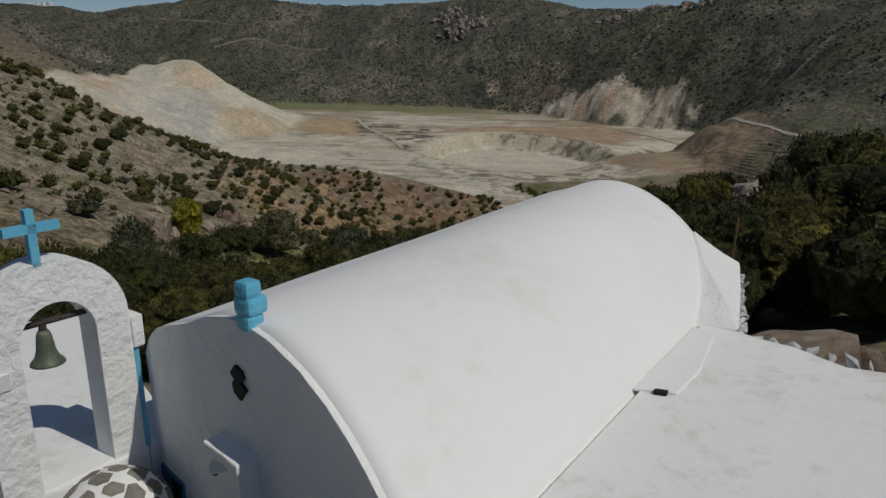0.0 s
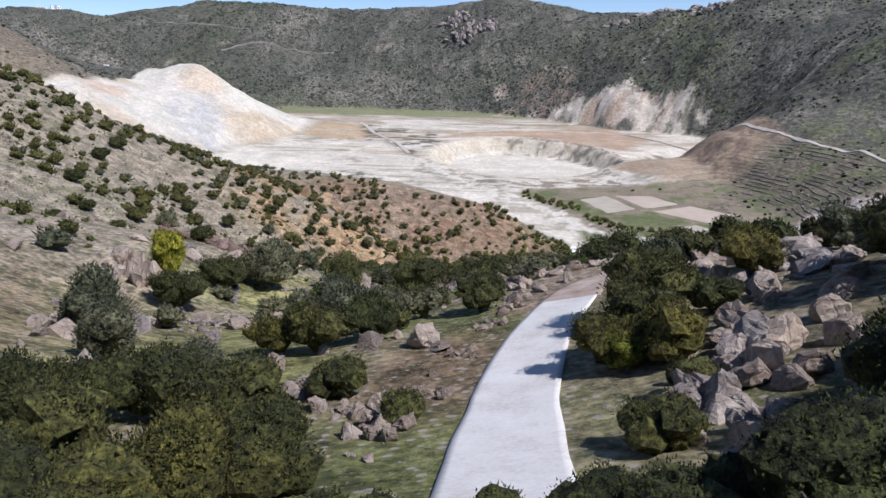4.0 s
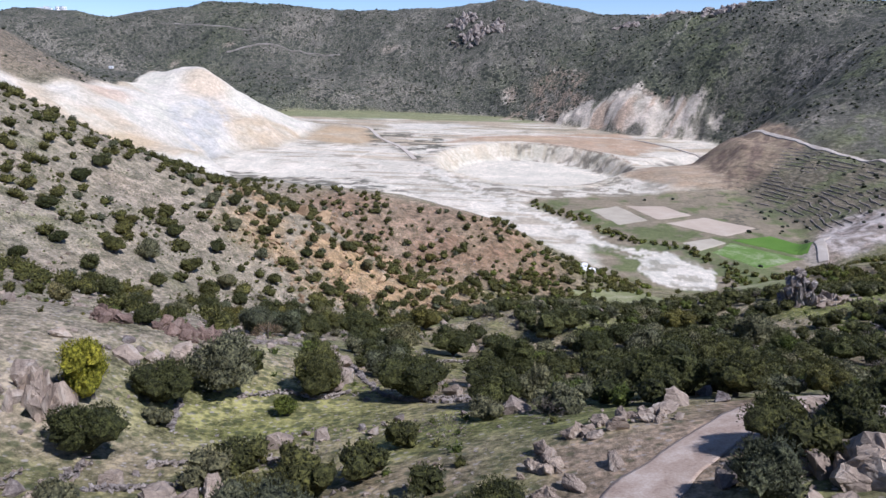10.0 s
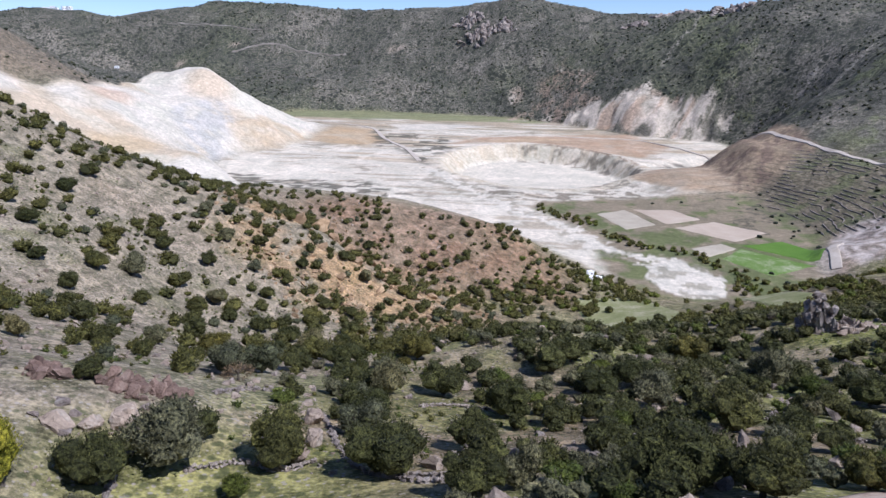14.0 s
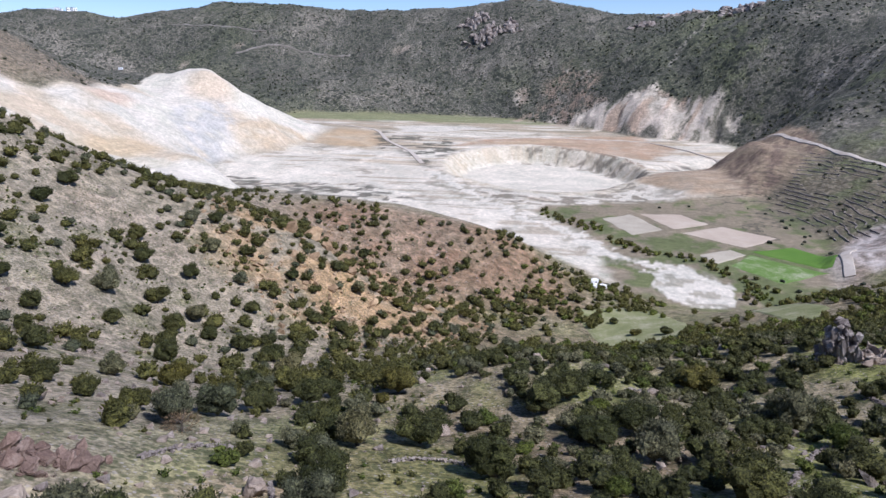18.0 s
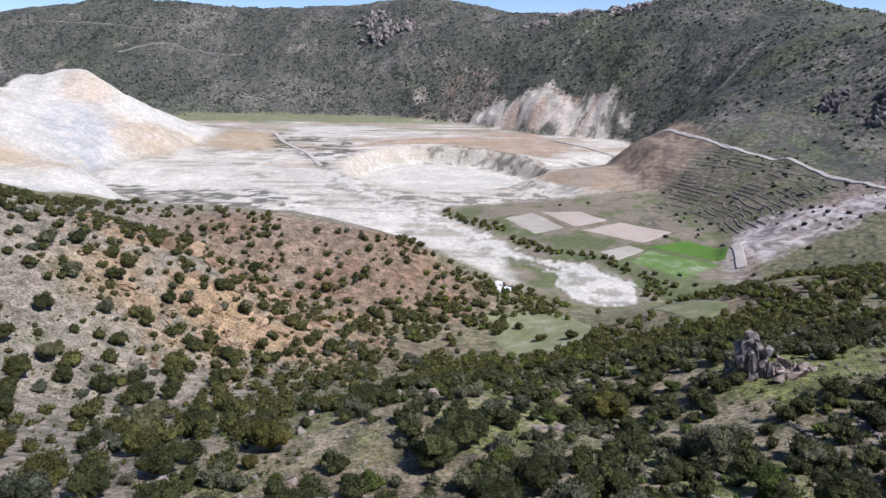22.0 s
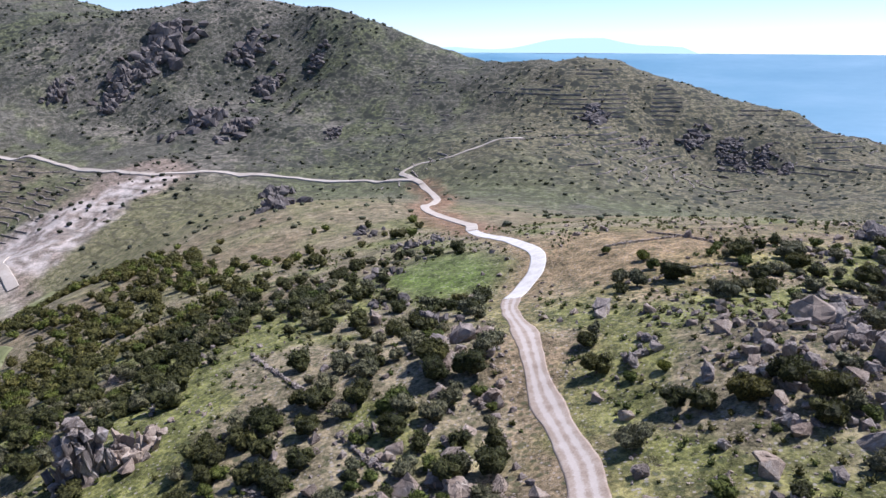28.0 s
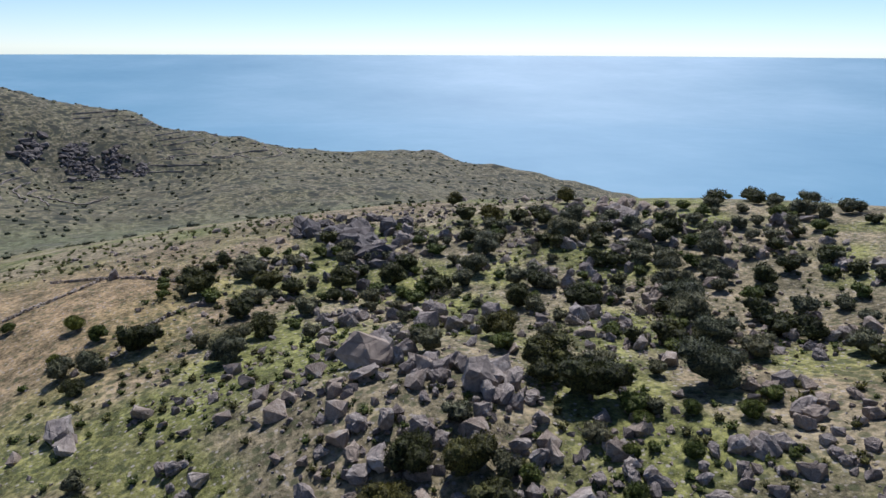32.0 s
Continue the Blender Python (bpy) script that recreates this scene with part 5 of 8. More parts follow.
# ---- scattered growth: bushes past counting, joined ----
def scatter(density, x0, x1, y0, y1, pitch, seed):
    """Jittered places where a density of 0 to 1 lets them stand."""
    r = np.random.default_rng(seed)
    gx, gy = np.meshgrid(np.arange(x0, x1, pitch), np.arange(y0, y1, pitch))
    x, y = gx.ravel() + r.uniform(-0.5, 0.5, gx.size) * pitch, gy.ravel() + r.uniform(-0.5, 0.5, gx.size) * pitch
    keep = r.uniform(0, 1, x.size) < density(x, y)
    return x[keep], y[keep], r


def clear_of_things(x, y, gap=0.0):
    ok = np.ones(len(x), bool)
    for tx, ty, tr in TAKEN:
        ok &= np.hypot(x - tx, y - ty) > tr + gap
    for line, half in ((SPUR_ROAD + SPUR_SLAB + SADDLE_TRACK, 4.2), (LANE + LANE_TRACK, 3.9), (HILL_ROAD, 6), (SADDLE_LOOP, 5)):
        ok &= along(x, y, line)[0] > half + gap
    ok &= ~((np.abs(x) < 9) & (y < 1.0) & (y > -25))
    for cx, cy, rx, ry in ((196, 640, 76, 58), (236, 540, 46, 50), (92, 360, 18, 36), (60, 279, 10, 14), (150, 330, 12, 32), (255, 448, 14, 24), (156, 480, 26, 50),  (-17, 45, 6.5, 17), (1, 31, 6, 8), (17, 24, 4, 6), (24, 42, 4, 6), (176, 168, 18, 11), (190, 128, 28, 17), (-11, 32, 2.5, 5), (-18, 80, 10, 5), (-6, 80, 8, 4), (12.5, 60, 6, 3), (17, 63, 4, 3), (23, 52, 3, 3.5), (26.5, 55, 3, 4), (22.5, 46.5, 3, 3), (17.6, 42, 2.4, 3), (15.8, 37, 2, 2.4), (17.8, 31.5, 2, 2), (14.2, 25, 1.8, 3.4), (9.5, 14.5, 2.6, 3.4), (12.3, 19, 2.4, 2)):
        ok &= ((x - cx) / rx) ** 2 + ((y - cy) / ry) ** 2 > 1
    ok &= along(x, y, RIVER)[0] > 15
    return ok


def strew(name, shapes, mat, x, y, size, flat, label, category, sink=0.05, seed=1):
    """Joins many copies of a few shapes into one mesh of kind stuff."""
    r = np.random.default_rng(seed)
    vs, fs, base = [], [], 0
    z = ground_at(x, y)
    kind = r.integers(len(shapes), size=len(x))
    for k, (v, f) in enumerate(shapes):
        i = np.where(kind == k)[0]
        if not len(i):
            continue
        a = r.uniform(0, 6.28, len(i))
        c, s = np.cos(a)[:, None], np.sin(a)[:, None]
        w = size[i][:, None]
        p = np.stack([(v[:, 0] * c - v[:, 1] * s) * w + x[i][:, None], (v[:, 0] * s + v[:, 1] * c) * w + y[i][:, None], (v[:, 2] - sink) * w * flat + z[i][:, None]], -1)
        vs.append(p.reshape(-1, 3))
        fs.append((f[None] + (base + np.arange(len(i)) * len(v))[:, None, None]).reshape(-1, 3))
        base += len(i) * len(v)
    return tagged(new(name, sheet(name, np.concatenate(vs), np.concatenate(fs), mat)), label, category, kind="stuff")


BUSH_NEAR = [crown_shape(8, 420, 0.034, 0.7, 2, 0.28) for _ in range(7)]
BUSH_FAR = [crown_shape(4, 90, 0.056, 0.66, 2, 0.22) for _ in range(5)]
DOT = [(ICO[1][0] * (0.42, 0.42, 0.36) * (1 + 0.18 * np.random.default_rng(k).normal(size=(len(ICO[1][0]), 1))) + (0, 0, 0.25), ICO[1][1]) for k in range(4)]


def forest(x, y):
    """How thickly the valley is wooded."""
    n = fbm(x, y, 24, 3, 91)
    d = 0.85 * blob(x, y, 45, 150, 58, 110, -14, 0.35)
    d = np.maximum(d, 0.85 * blob(x, y, 88, 215, 50, 90, -25, 0.35))
    d = np.maximum(d, 0.6 * blob(x, y, 120, 180, 50, 70, -40, 0.4))
    d = np.maximum(d, 0.85 * blob(x, y, 140, 290, 45, 70, -30, 0.35))
    d = np.maximum(d, 0.85 * blob(x, y, 30, 70, 30, 30, 0, 0.4))
    d = np.maximum(d, 0.95 * blob(x, y, 62, 130, 34, 34, 0, 0.4))
    d = np.maximum(d, 0.8 * blob(x, y, 20, 10, 26, 24, 0, 0.4))
    d = np.maximum(d, 0.42 * blob(x, y, -22, 4, 16, 22, 0, 0.4))
    d = np.maximum(d, 1.1 * np.exp(-((along(x, y, RIVER)[0] - 25) / 9) ** 2) * smooth((690 - y) / 60) * smooth((x - np.interp(y, [456, 512, 604, 715, 844], [160, 150, 92, 25, -31]) - 4) / 10))
    d = np.maximum(d, 0.95 * zone(x, y, [(20, 404), (60, 436), (100, 470), (128, 410), (118, 330), (150, 300), (165, 370), (205, 450), (240, 425), (250, 330), (190, 240), (115, 175), (83, 150), (40, 140), (18, 175), (18, 300)], 14))
    d = np.maximum(d, 0.52 * blob(x, y, 165, 55, 50, 44, 0, 0.4))
    d = np.maximum(d, 0.42 * blob(x, y, 128, 84, 30, 26, 0, 0.5))
    d = np.maximum(d, 0.42 * blob(x, y, 175, 95, 40, 26, 0, 0.5))
    d = np.maximum(d, 0.7 * blob(x, y, 85, 165, 40, 50, 0, 0.5))
    d = np.maximum(d, 0.55 * blob(x, y, 145, 18, 50, 34, 0, 0.4))
    d = np.maximum(d, 0.62 * blob(x, y, 128, 172, 36, 62, -38, 0.4))
    d = np.maximum(d, 0.3 * blob(x, y, 200, 230, 80, 70, 0, 0.4))
    d = np.maximum(d, 0.4 * blob(x, y, 60, 330, 50, 110, 0, 0.4))
    d = d * (1 - 0.75 * blob(x, y, -10, 88, 16, 20, 0, 0.4))
    return np.maximum(d * smooth((n + 0.42) * 2.2), 0.75 * blob(x, y, 62, 133, 25, 24, 0, 0.3))


def slope_growth(x, y):
    return (0.66 + 0.24 * smooth((y - 190) / 40)) * smooth((-6 - x + 0.12 * (y - 80) + 0.35 * np.maximum(0, y - 250)) / 16) * np.maximum(smooth((y - 95) / 30), smooth((y - 62) / 14) * smooth((-40 - x) / 5)) * (1 - smooth((y - 455) / 20)) * smooth((fbm(x, y, 30, 3, 93) + 0.75))


x, y, r = scatter(forest, -50, 200, -20, 225, 3.8, 11)
ok = clear_of_things(x, y, 0.4)
x, y = x[ok], y[ok]
close = (y < 34) & (np.abs(x) < 34)
BUSH_CLOSE = [crown_shape(9, 1700, 0.018, 0.7, 2, 0.28, -0.1) for _ in range(3)]
strew("close_thicket", BUSH_CLOSE, EVERGREEN, x[close], y[close], r.uniform(2.4, 4.8, close.sum()), 0.9, "thicket of dark evergreen oaks near the chapel", "bushes", seed=18)
x, y = x[~close], y[~close]
pick = r.uniform(size=len(x))
pick = np.where((x > 98) & (y < 150) & (pick < 0.34), pick + 0.56, pick)
strew("evergreen_thicket", BUSH_NEAR, EVERGREEN, x[pick < 0.56], y[pick < 0.56], r.uniform(2.6, 5.8, (pick < 0.56).sum()), 0.9, "thicket of dark evergreen oaks and mastic", "bushes")
sel = (pick >= 0.56) & (pick < 0.8)
strew("olive_thicket", BUSH_NEAR, OLIVE, x[sel], y[sel], r.uniform(2.2, 5.2, sel.sum()), 0.9, "grey-green wild olive scrub", "bushes", seed=2)
sel = (pick >= 0.8) & (pick < 0.94)
strew("fresh_thicket", BUSH_NEAR, FRESH, x[sel], y[sel], r.uniform(2.2, 4.4, sel.sum()), 0.8, "fresh green shrubs between the oaks", "bushes", seed=3)
sel = pick >= 0.94
strew("bare_thicket", [twig_shape(260) for _ in range(3)], BARE, x[sel], y[sel], r.uniform(3.0, 5.0, sel.sum()), 0.9, "leafless purplish shrubs", "bushes", seed=4)
x, y, r = scatter(lambda p, q: np.maximum(forest(p, q) * 0.95, 0.5 * forest(p, q)), 20, 330, 225, 700, 5.2, 12)
ok = clear_of_things(x, y, 1.0)
x, y = x[ok], y[ok]
pick = r.uniform(size=len(x))
strew("valley_wood", BUSH_FAR, EVERGREEN, x[pick < 0.7], y[pick < 0.7], r.uniform(4.2, 8.0, (pick < 0.7).sum()), 0.85, "dark evergreen trees along the valley floor", "trees", seed=5)
strew("valley_olives", BUSH_FAR, FRESH, x[pick >= 0.7], y[pick >= 0.7], r.uniform(4.0, 7.0, (pick >= 0.7).sum()), 0.85, "lighter green trees along the wash", "trees", seed=6)
x, y, r = scatter(slope_growth, -230, 110, 60, 460, 5.6, 13)
ok = clear_of_things(x, y, 0.8)
x, y = x[ok], y[ok]
pick = r.uniform(size=len(x))
strew("slope_bushes", BUSH_FAR, EVERGREEN, x[pick < 0.75], y[pick < 0.75], 2.4 + 5.8 * r.uniform(0, 1, (pick < 0.75).sum()), 0.85, "rounded dark bushes dotted over the stony slope", "bushes", seed=7)
bare_ = pick > 0.94
strew("slope_bare_shrubs", [twig_shape(260) for _ in range(3)], BARE, x[bare_], y[bare_], r.uniform(3.0, 5.5, bare_.sum()), 0.9, "leafless purplish grey shrubs on the slope", "bushes", seed=41)
pick = np.where(bare_, -1.0, pick)
strew("slope_olives", BUSH_FAR, OLIVE, x[pick >= 0.75], y[pick >= 0.75], r.uniform(2.6, 6.0, (pick >= 0.75).sum()), 0.85, "grey-green bushes dotted over the stony slope", "bushes", seed=8)
# small cushions of thorny scrub
x, y, r = scatter(lambda p, q: 0.62 * np.maximum(slope_growth(p, q) * 1.7, 0.9 * smooth((170 - np.hypot(p - 130, q - 130)) / 50) + 0.7 * blob(p, q, 140, 75, 55, 50, 0, 0.4)) * smooth(fbm(p, q, 12, 3, 95) + 0.75), -190, 260, 10, 300, 2.5, 14)
ok = clear_of_things(x, y, 0.3)
x, y = x[ok], y[ok]
pick = r.uniform(size=len(x))
LOW = [crown_shape(2, 18, 0.13, 0.6, 1, 0.2) for _ in range(4)]
strew("thorn_cushions", LOW, EVERGREEN, x[pick < 0.45], y[pick < 0.45], r.uniform(0.6, 1.7, (pick < 0.45).sum()), 0.8, "small dark cushions of thorny scrub", "scrub", seed=9)
strew("green_cushions", LOW, FRESH, x[pick >= 0.45], y[pick >= 0.45], r.uniform(0.6, 1.9, (pick >= 0.45).sum()), 0.7, "small green herbs and cushions", "scrub", seed=10)
# far hills
fx, fy, r = scatter(lambda p, q: 0.85 * np.clip(smooth((fbm(p, q, 90, 4, 97) + 0.4) * 1.5) + 0.6 * blob(p, q, -60, 1490, 460, 90, 0, 0.3), 0.08, 1) * np.maximum(smooth((q - 640 - 0.2 * np.abs(p)) / 200), smooth((p - 330) / 100) * smooth((q - 200) / 250)) * (1 - plain_mask(p, q)) * (1 - zone(p, q, CLIFF, 10)) * (1 - dome_mask(p, q)) * (1 - zone(p, q, CONE_TINT, 8)) * (1 - 0.8 * smooth((-440 - p) / 30) * smooth((1000 - q) / 80)), -1200, 950, 560, 2120, 10.0, 15)
strew("hill_scrub", DOT, FAR_SCRUB, fx, fy, 1.8 + 4.6 * r.uniform(0, 1, len(fx)) ** 1.7, 0.85, "dark scrub trees dotted over the far hills", "scrub", seed=11)
fx, fy, r = scatter(lambda p, q: 0.42 * smooth((p - 230) / 80) * smooth((560 - q) / 120) * smooth(fbm(p, q, 60, 3, 99) + 0.7), 230, 900, -260, 560, 9.0, 16)
ok = clear_of_things(fx, fy, 1.0)
strew("sea_hill_scrub", DOT, OLIVE, fx[ok], fy[ok], r.uniform(1.6, 4.5, ok.sum()), 0.8, "low olive scrub dotted over the seaward hill", "scrub", seed=12)
fx, fy, r = scatter(lambda p, q: 0.5 * smooth((fbm(p, q, 50, 3, 101) + 0.4)) * np.maximum(blob(p, q, 330, 520, 120, 130, 0, 0.4), blob(p, q, 240, 640, 110, 70, 0, 0.4) * 0.3), 130, 480, 360, 800, 9.0, 17)
ok = clear_of_things(fx, fy, 2.0)
strew("pasture_bushes", DOT, FAR_SCRUB, fx[ok], fy[ok], r.uniform(2.0, 5.5, ok.sum()), 0.85, "dark bushes over the pasture slope", "bushes", seed=13)


# ---- rocks ----
def rock_shape(points, cuts, rough, squash=(1, 1, 1), seed=0):
    """A broken boulder about one metre across: flat faces, sharp edges, a rough skin."""
    r = np.random.default_rng(seed)
    bm = bmesh.new()
    d = r.normal(size=(points, 3))
    d /= np.abs(d).max(1)[:, None] ** 0.6 * np.linalg.norm(d, axis=1)[:, None] ** 0.4
    for p in d * r.uniform(0.44, 0.6, points)[:, None] * np.array(squash):
        bm.verts.new(p)
    out = bmesh.ops.convex_hull(bm, input=bm.verts)
    loose = [v for v in bm.verts if not v.link_faces]
    bmesh.ops.delete(bm, geom=loose, context="VERTS")
    if cuts:
        bmesh.ops.subdivide_edges(bm, edges=list(bm.edges), cuts=cuts, use_grid_fill=True)
    bmesh.ops.triangulate(bm, faces=list(bm.faces))
    for v in bm.verts:
        v.co += v.normal * rough * noise.noise(v.co * 5 + Vector((seed, 0, 0))) + noise.noise_vector(v.co * 11) * rough * 0.4
    bm.verts.index_update()
    vs = np.array([v.co[:] for v in bm.verts])
    fs = np.array([[q.index for q in f.verts] for f in bm.faces])
    bm.free()
    return vs, fs


ROCKS = [rock_shape(19 + k % 6, 2, 0.08, (1.0, 0.75 + 0.07 * (k % 4), 0.7 + 0.07 * (k % 5)), 300 + k) for k in range(10)]
STONES = [rock_shape(10 + k % 4, 1 if k < 4 else 0, 0.05, (1.0, 0.85, 0.7 + 0.07 * (k % 3)), 400 + k) for k in range(8)]
PEBBLES = [rock_shape(8, 0, 0.03, (1.0, 0.8, 0.65), 500 + k) for k in range(6)]
ROCK_MESH = {m.name: [sheet("boulder", v, f, m) for v, f in ROCKS] for m in (GREY_ROCK, PINK_ROCK, RED_ROCK, DARK_ROCK, OCHRE_ROCK)}
STONE_MESH = [sheet("stone", v, f, m) for (v, f), m in zip(STONES, (GREY_ROCK, PINK_ROCK, GREY_ROCK, GREY_ROCK) * 2)]


def boulder(x, y, w, h, mat, label, k=None, up=0.28):
    me = ROCK_MESH[mat.name][int(rng.integers(10)) if k is None else k]
    ob = new("boulder", me)
    z = float(ground_at(x, y))
    ob.matrix_basis = Matrix.LocRotScale((x, y, z + h * up), Euler((rng.uniform(-0.8, 0.8), rng.uniform(-0.8, 0.8), rng.uniform(0, 6.28))), (w * 1.15, w * rng.uniform(0.8, 1.1), h * 1.2))
    tagged(ob, label, "rock", group="boulders of the hillside")
    TAKEN.append((x, y, w * 0.3))
    return ob


BY_LANE = [(-1.4, 36.5, 1.8, 1.51), (-0.4, 35.2, 1.58, 0.65), (-6.0, 30.6, 1.22, 0.86), (-8.1, 37.0, 0.79, 0.65), (-7.6, 29.2, 1.37, 1.37), (-8.3, 28.0, 1.08, 0.94), (-10.3, 33.6, 1.22, 1.37), (-6.3, 25.3, 1.08, 0.72), (-3.1, 24.6, 1.22, 1.01), (-2.3, 24.0, 0.86, 0.72), (-4.1, 23.9, 0.86, 0.79), (-3.4, 22.6, 0.94, 0.72), (-2.2, 22.2, 0.65, 0.58), (-0.1, 25.7, 0.79, 0.72), (-0.9, 26.4, 0.58, 0.5), (-0.8, 29.9, 0.43, 0.43), (5.1, 46.3, 1.08, 1.73), (4.6, 44.8, 0.94, 0.86), (5.6, 48.0, 1.08, 1.3), (4.2, 43.4, 0.86, 0.72), (-3.3, 39.6, 0.79, 0.72), (8.0, 51.5, 1.44, 0.72), (10.8, 53.4, 1.3, 0.79)]
RIGHT_TOR = [(27.1, 47.6, 2.4, 2.0), (25.2, 50.0, 1.8, 1.5), (17.1, 41.6, 2.2, 1.7), (19.0, 43.5, 2.0, 1.4), (16.2, 39.6, 1.4, 1.0), (12.6, 17.8, 1.2, 1.0), (16.2, 21.0, 1.5, 1.4), (17.4, 24.6, 1.7, 1.4), (19.2, 27.0, 1.5, 1.3), (21.3, 29.4, 1.7, 1.4), (23.2, 33.6, 1.5, 1.2), (29.8, 50.5, 2.2, 1.8), (31.5, 46.5, 2.0, 1.7)]
LEFT_TOR = [(-28.6, 44.2, 1.3, 1.7), (-29.9, 42.5, 1.1, 1.3), (-28.0, 41.0, 0.9, 0.9), (-30.4, 45.6, 1.2, 1.4), (-27.5, 38.6, 0.8, 0.8), (-20.3, 59.5, 2.2, 1.4), (-18.0, 58.3, 1.9, 1.2), (-16.6, 60.4, 1.8, 1.2)]
LANE_SIDE = [(12.5, 59.6, 1.5, 1.0), (18.3, 65.6, 2.2, 1.5), (16.5, 62.8, 2.0, 1.3), (11.6, 61.9, 1.5, 0.9), (10.6, 58.6, 1.1, 0.7), (14.6, 60.6, 1.2, 0.8), (6.9, 57.6, 1.3, 1.2), (6.0, 55.2, 1.0, 0.9), (23.0, 52.5, 2.4, 2.0), (26.6, 57.3, 2.2, 1.8), (22.5, 47.7, 2.4, 2.2), (17.6, 42.8, 2.6, 1.8), (15.7, 36.7, 1.8, 1.4), (23.8, 43.7, 2.6, 2.2), (20.8, 46.6, 1.8, 1.5), (17.8, 31.5, 1.8, 1.6), (17.6, 38.6, 1.9, 1.6), (14.2, 27.2, 1.6, 1.4), (14.3, 22.4, 1.8, 1.6), (7.7, 14.6, 1.2, 0.9), (9.1, 13.2, 1.3, 1.0), (10.0, 17.9, 1.5, 1.2), (11.7, 19.2, 1.4, 1.2), (10.4, 11.7, 1.2, 1.0), (13.5, 18.6, 1.5, 1.3), (24.9, 46.2, 2.0, 1.6), (27.6, 52.4, 2.4, 1.8)]
SPUR_BLOCKS = [(132.3, 89.8, 5.0, 3.0), (128.4, 91.4, 3.0, 2.2), (136.2, 87.0, 3.2, 2.3), (121.5, 81.9, 3.0, 3.6), (120.6, 78.5, 2.7, 2.7), (126.3, 85.7, 2.1, 2.4), (119.3, 92.2, 1.7, 2.6), (117.3, 89.8, 1.7, 1.9), (116.8, 83.9, 1.5, 2.4), (115.8, 94.1, 3.3, 1.7), (119.7, 110.4, 1.9, 2.4), (139.7, 119.9, 2.9, 2.0), (115.4, 100.5, 2.3, 1.9), (123.9, 108.0, 2.2, 1.4), (127.9, 111.0, 1.4, 1.2), (109.5, 81.0, 1.8, 1.8), (103.1, 83.4, 3.6, 1.9), (104.1, 90.2, 2.6, 1.4), (204.2, 116.4, 1.7, 2.3), (117.8, 95.8, 1.9, 1.3), (113.6, 86.0, 1.7, 1.4)]
SPUR_RIDGE = [(192.5, 77.9, 3.0, 2.3), (163.6, 26.7, 3.9, 2.6), (181.4, 20.3, 4.8, 2.9), (176.0, 22.0, 3.6, 2.3), (186.0, 16.0, 3.9, 2.6), (169.0, 24.0, 3.2, 2.0), (125.1, 138.2, 3.7, 2.6), (128.0, 135.6, 2.9, 1.9), (122.2, 140.8, 3.0, 2.2), (142.6, 120.7, 3.3, 2.2), (88.6, 102.1, 3.2, 2.6), (139.5, 163.8, 3.0, 4.3), (137.5, 166.0, 2.4, 2.6), (77.1, 132.5, 1.8, 2.3), (199.0, 108.0, 1.7, 1.2), (150.0, 90.0, 2.3, 1.4), (145.0, 75.0, 2.4, 1.6), (158.0, 84.0, 2.2, 1.4), (152.0, 60.0, 2.6, 1.6)]
NEAR_SPUR = [(88.0, 126.7, 5.0, 4.2), (85.4, 128.4, 3.8, 3.0), (90.6, 125.0, 3.2, 2.4), (96.0, 124.0, 2.6, 1.8), (98.5, 127.0, 2.8, 2.0), (94.6, 96.0, 3.0, 2.2), (98.2, 92.8, 3.4, 2.4), (101.0, 97.0, 2.4, 1.6), (96.8, 87.0, 3.0, 1.8), (92.4, 90.0, 2.4, 1.6), (107.0, 108.2, 2.6, 2.0), (112.4, 104.0, 2.2, 1.6), (95.0, 80.0, 3.2, 2.2), (98.0, 74.0, 3.0, 2.0), (101.5, 66.0, 3.4, 2.4), (104.8, 58.0, 3.6, 2.4), (110.0, 54.0, 3.2, 2.2)]
OCHRE_BLOCKS = [(-62.3, 347.6, 8.4, 5), (-55.0, 345.8, 6.0, 4), (-70.1, 340.3, 6.0, 3.5), (-48.1, 340.3, 5.0, 3.5), (-36.0, 348.0, 7.5, 4.5), (-30.0, 343.4, 5.5, 3.4), (-42.0, 330.0, 4.5, 3), (-56.1, 325.4, 4.5, 2.8), (-24.1, 330.5, 5.0, 3.4), (-15.1, 323.0, 4.2, 2.8), (-30.1, 312.5, 4.2, 3), (-46.1, 308.6, 4.0, 2.5), (-8.1, 336.1, 4.4, 3.2), (-64.0, 318.2, 4.2, 2.6), (-74.5, 354.1, 5.0, 3)]
SLOPE_TOR = [(-33.5, 84, 2.4, 1.8), (-29.2, 88, 2.8, 2.0), (-31.4, 85.5, 2.0, 1.6), (-27.0, 89.5, 2.2, 1.8), (-23.4, 88.2, 1.8, 1.2), (-40.0, 83.5, 1.8, 1.0), (-12.8, 88.0, 2.4, 2.4), (-11.9, 93.0, 2.0, 2.2), (-13.4, 101.0, 2.0, 2.6)]
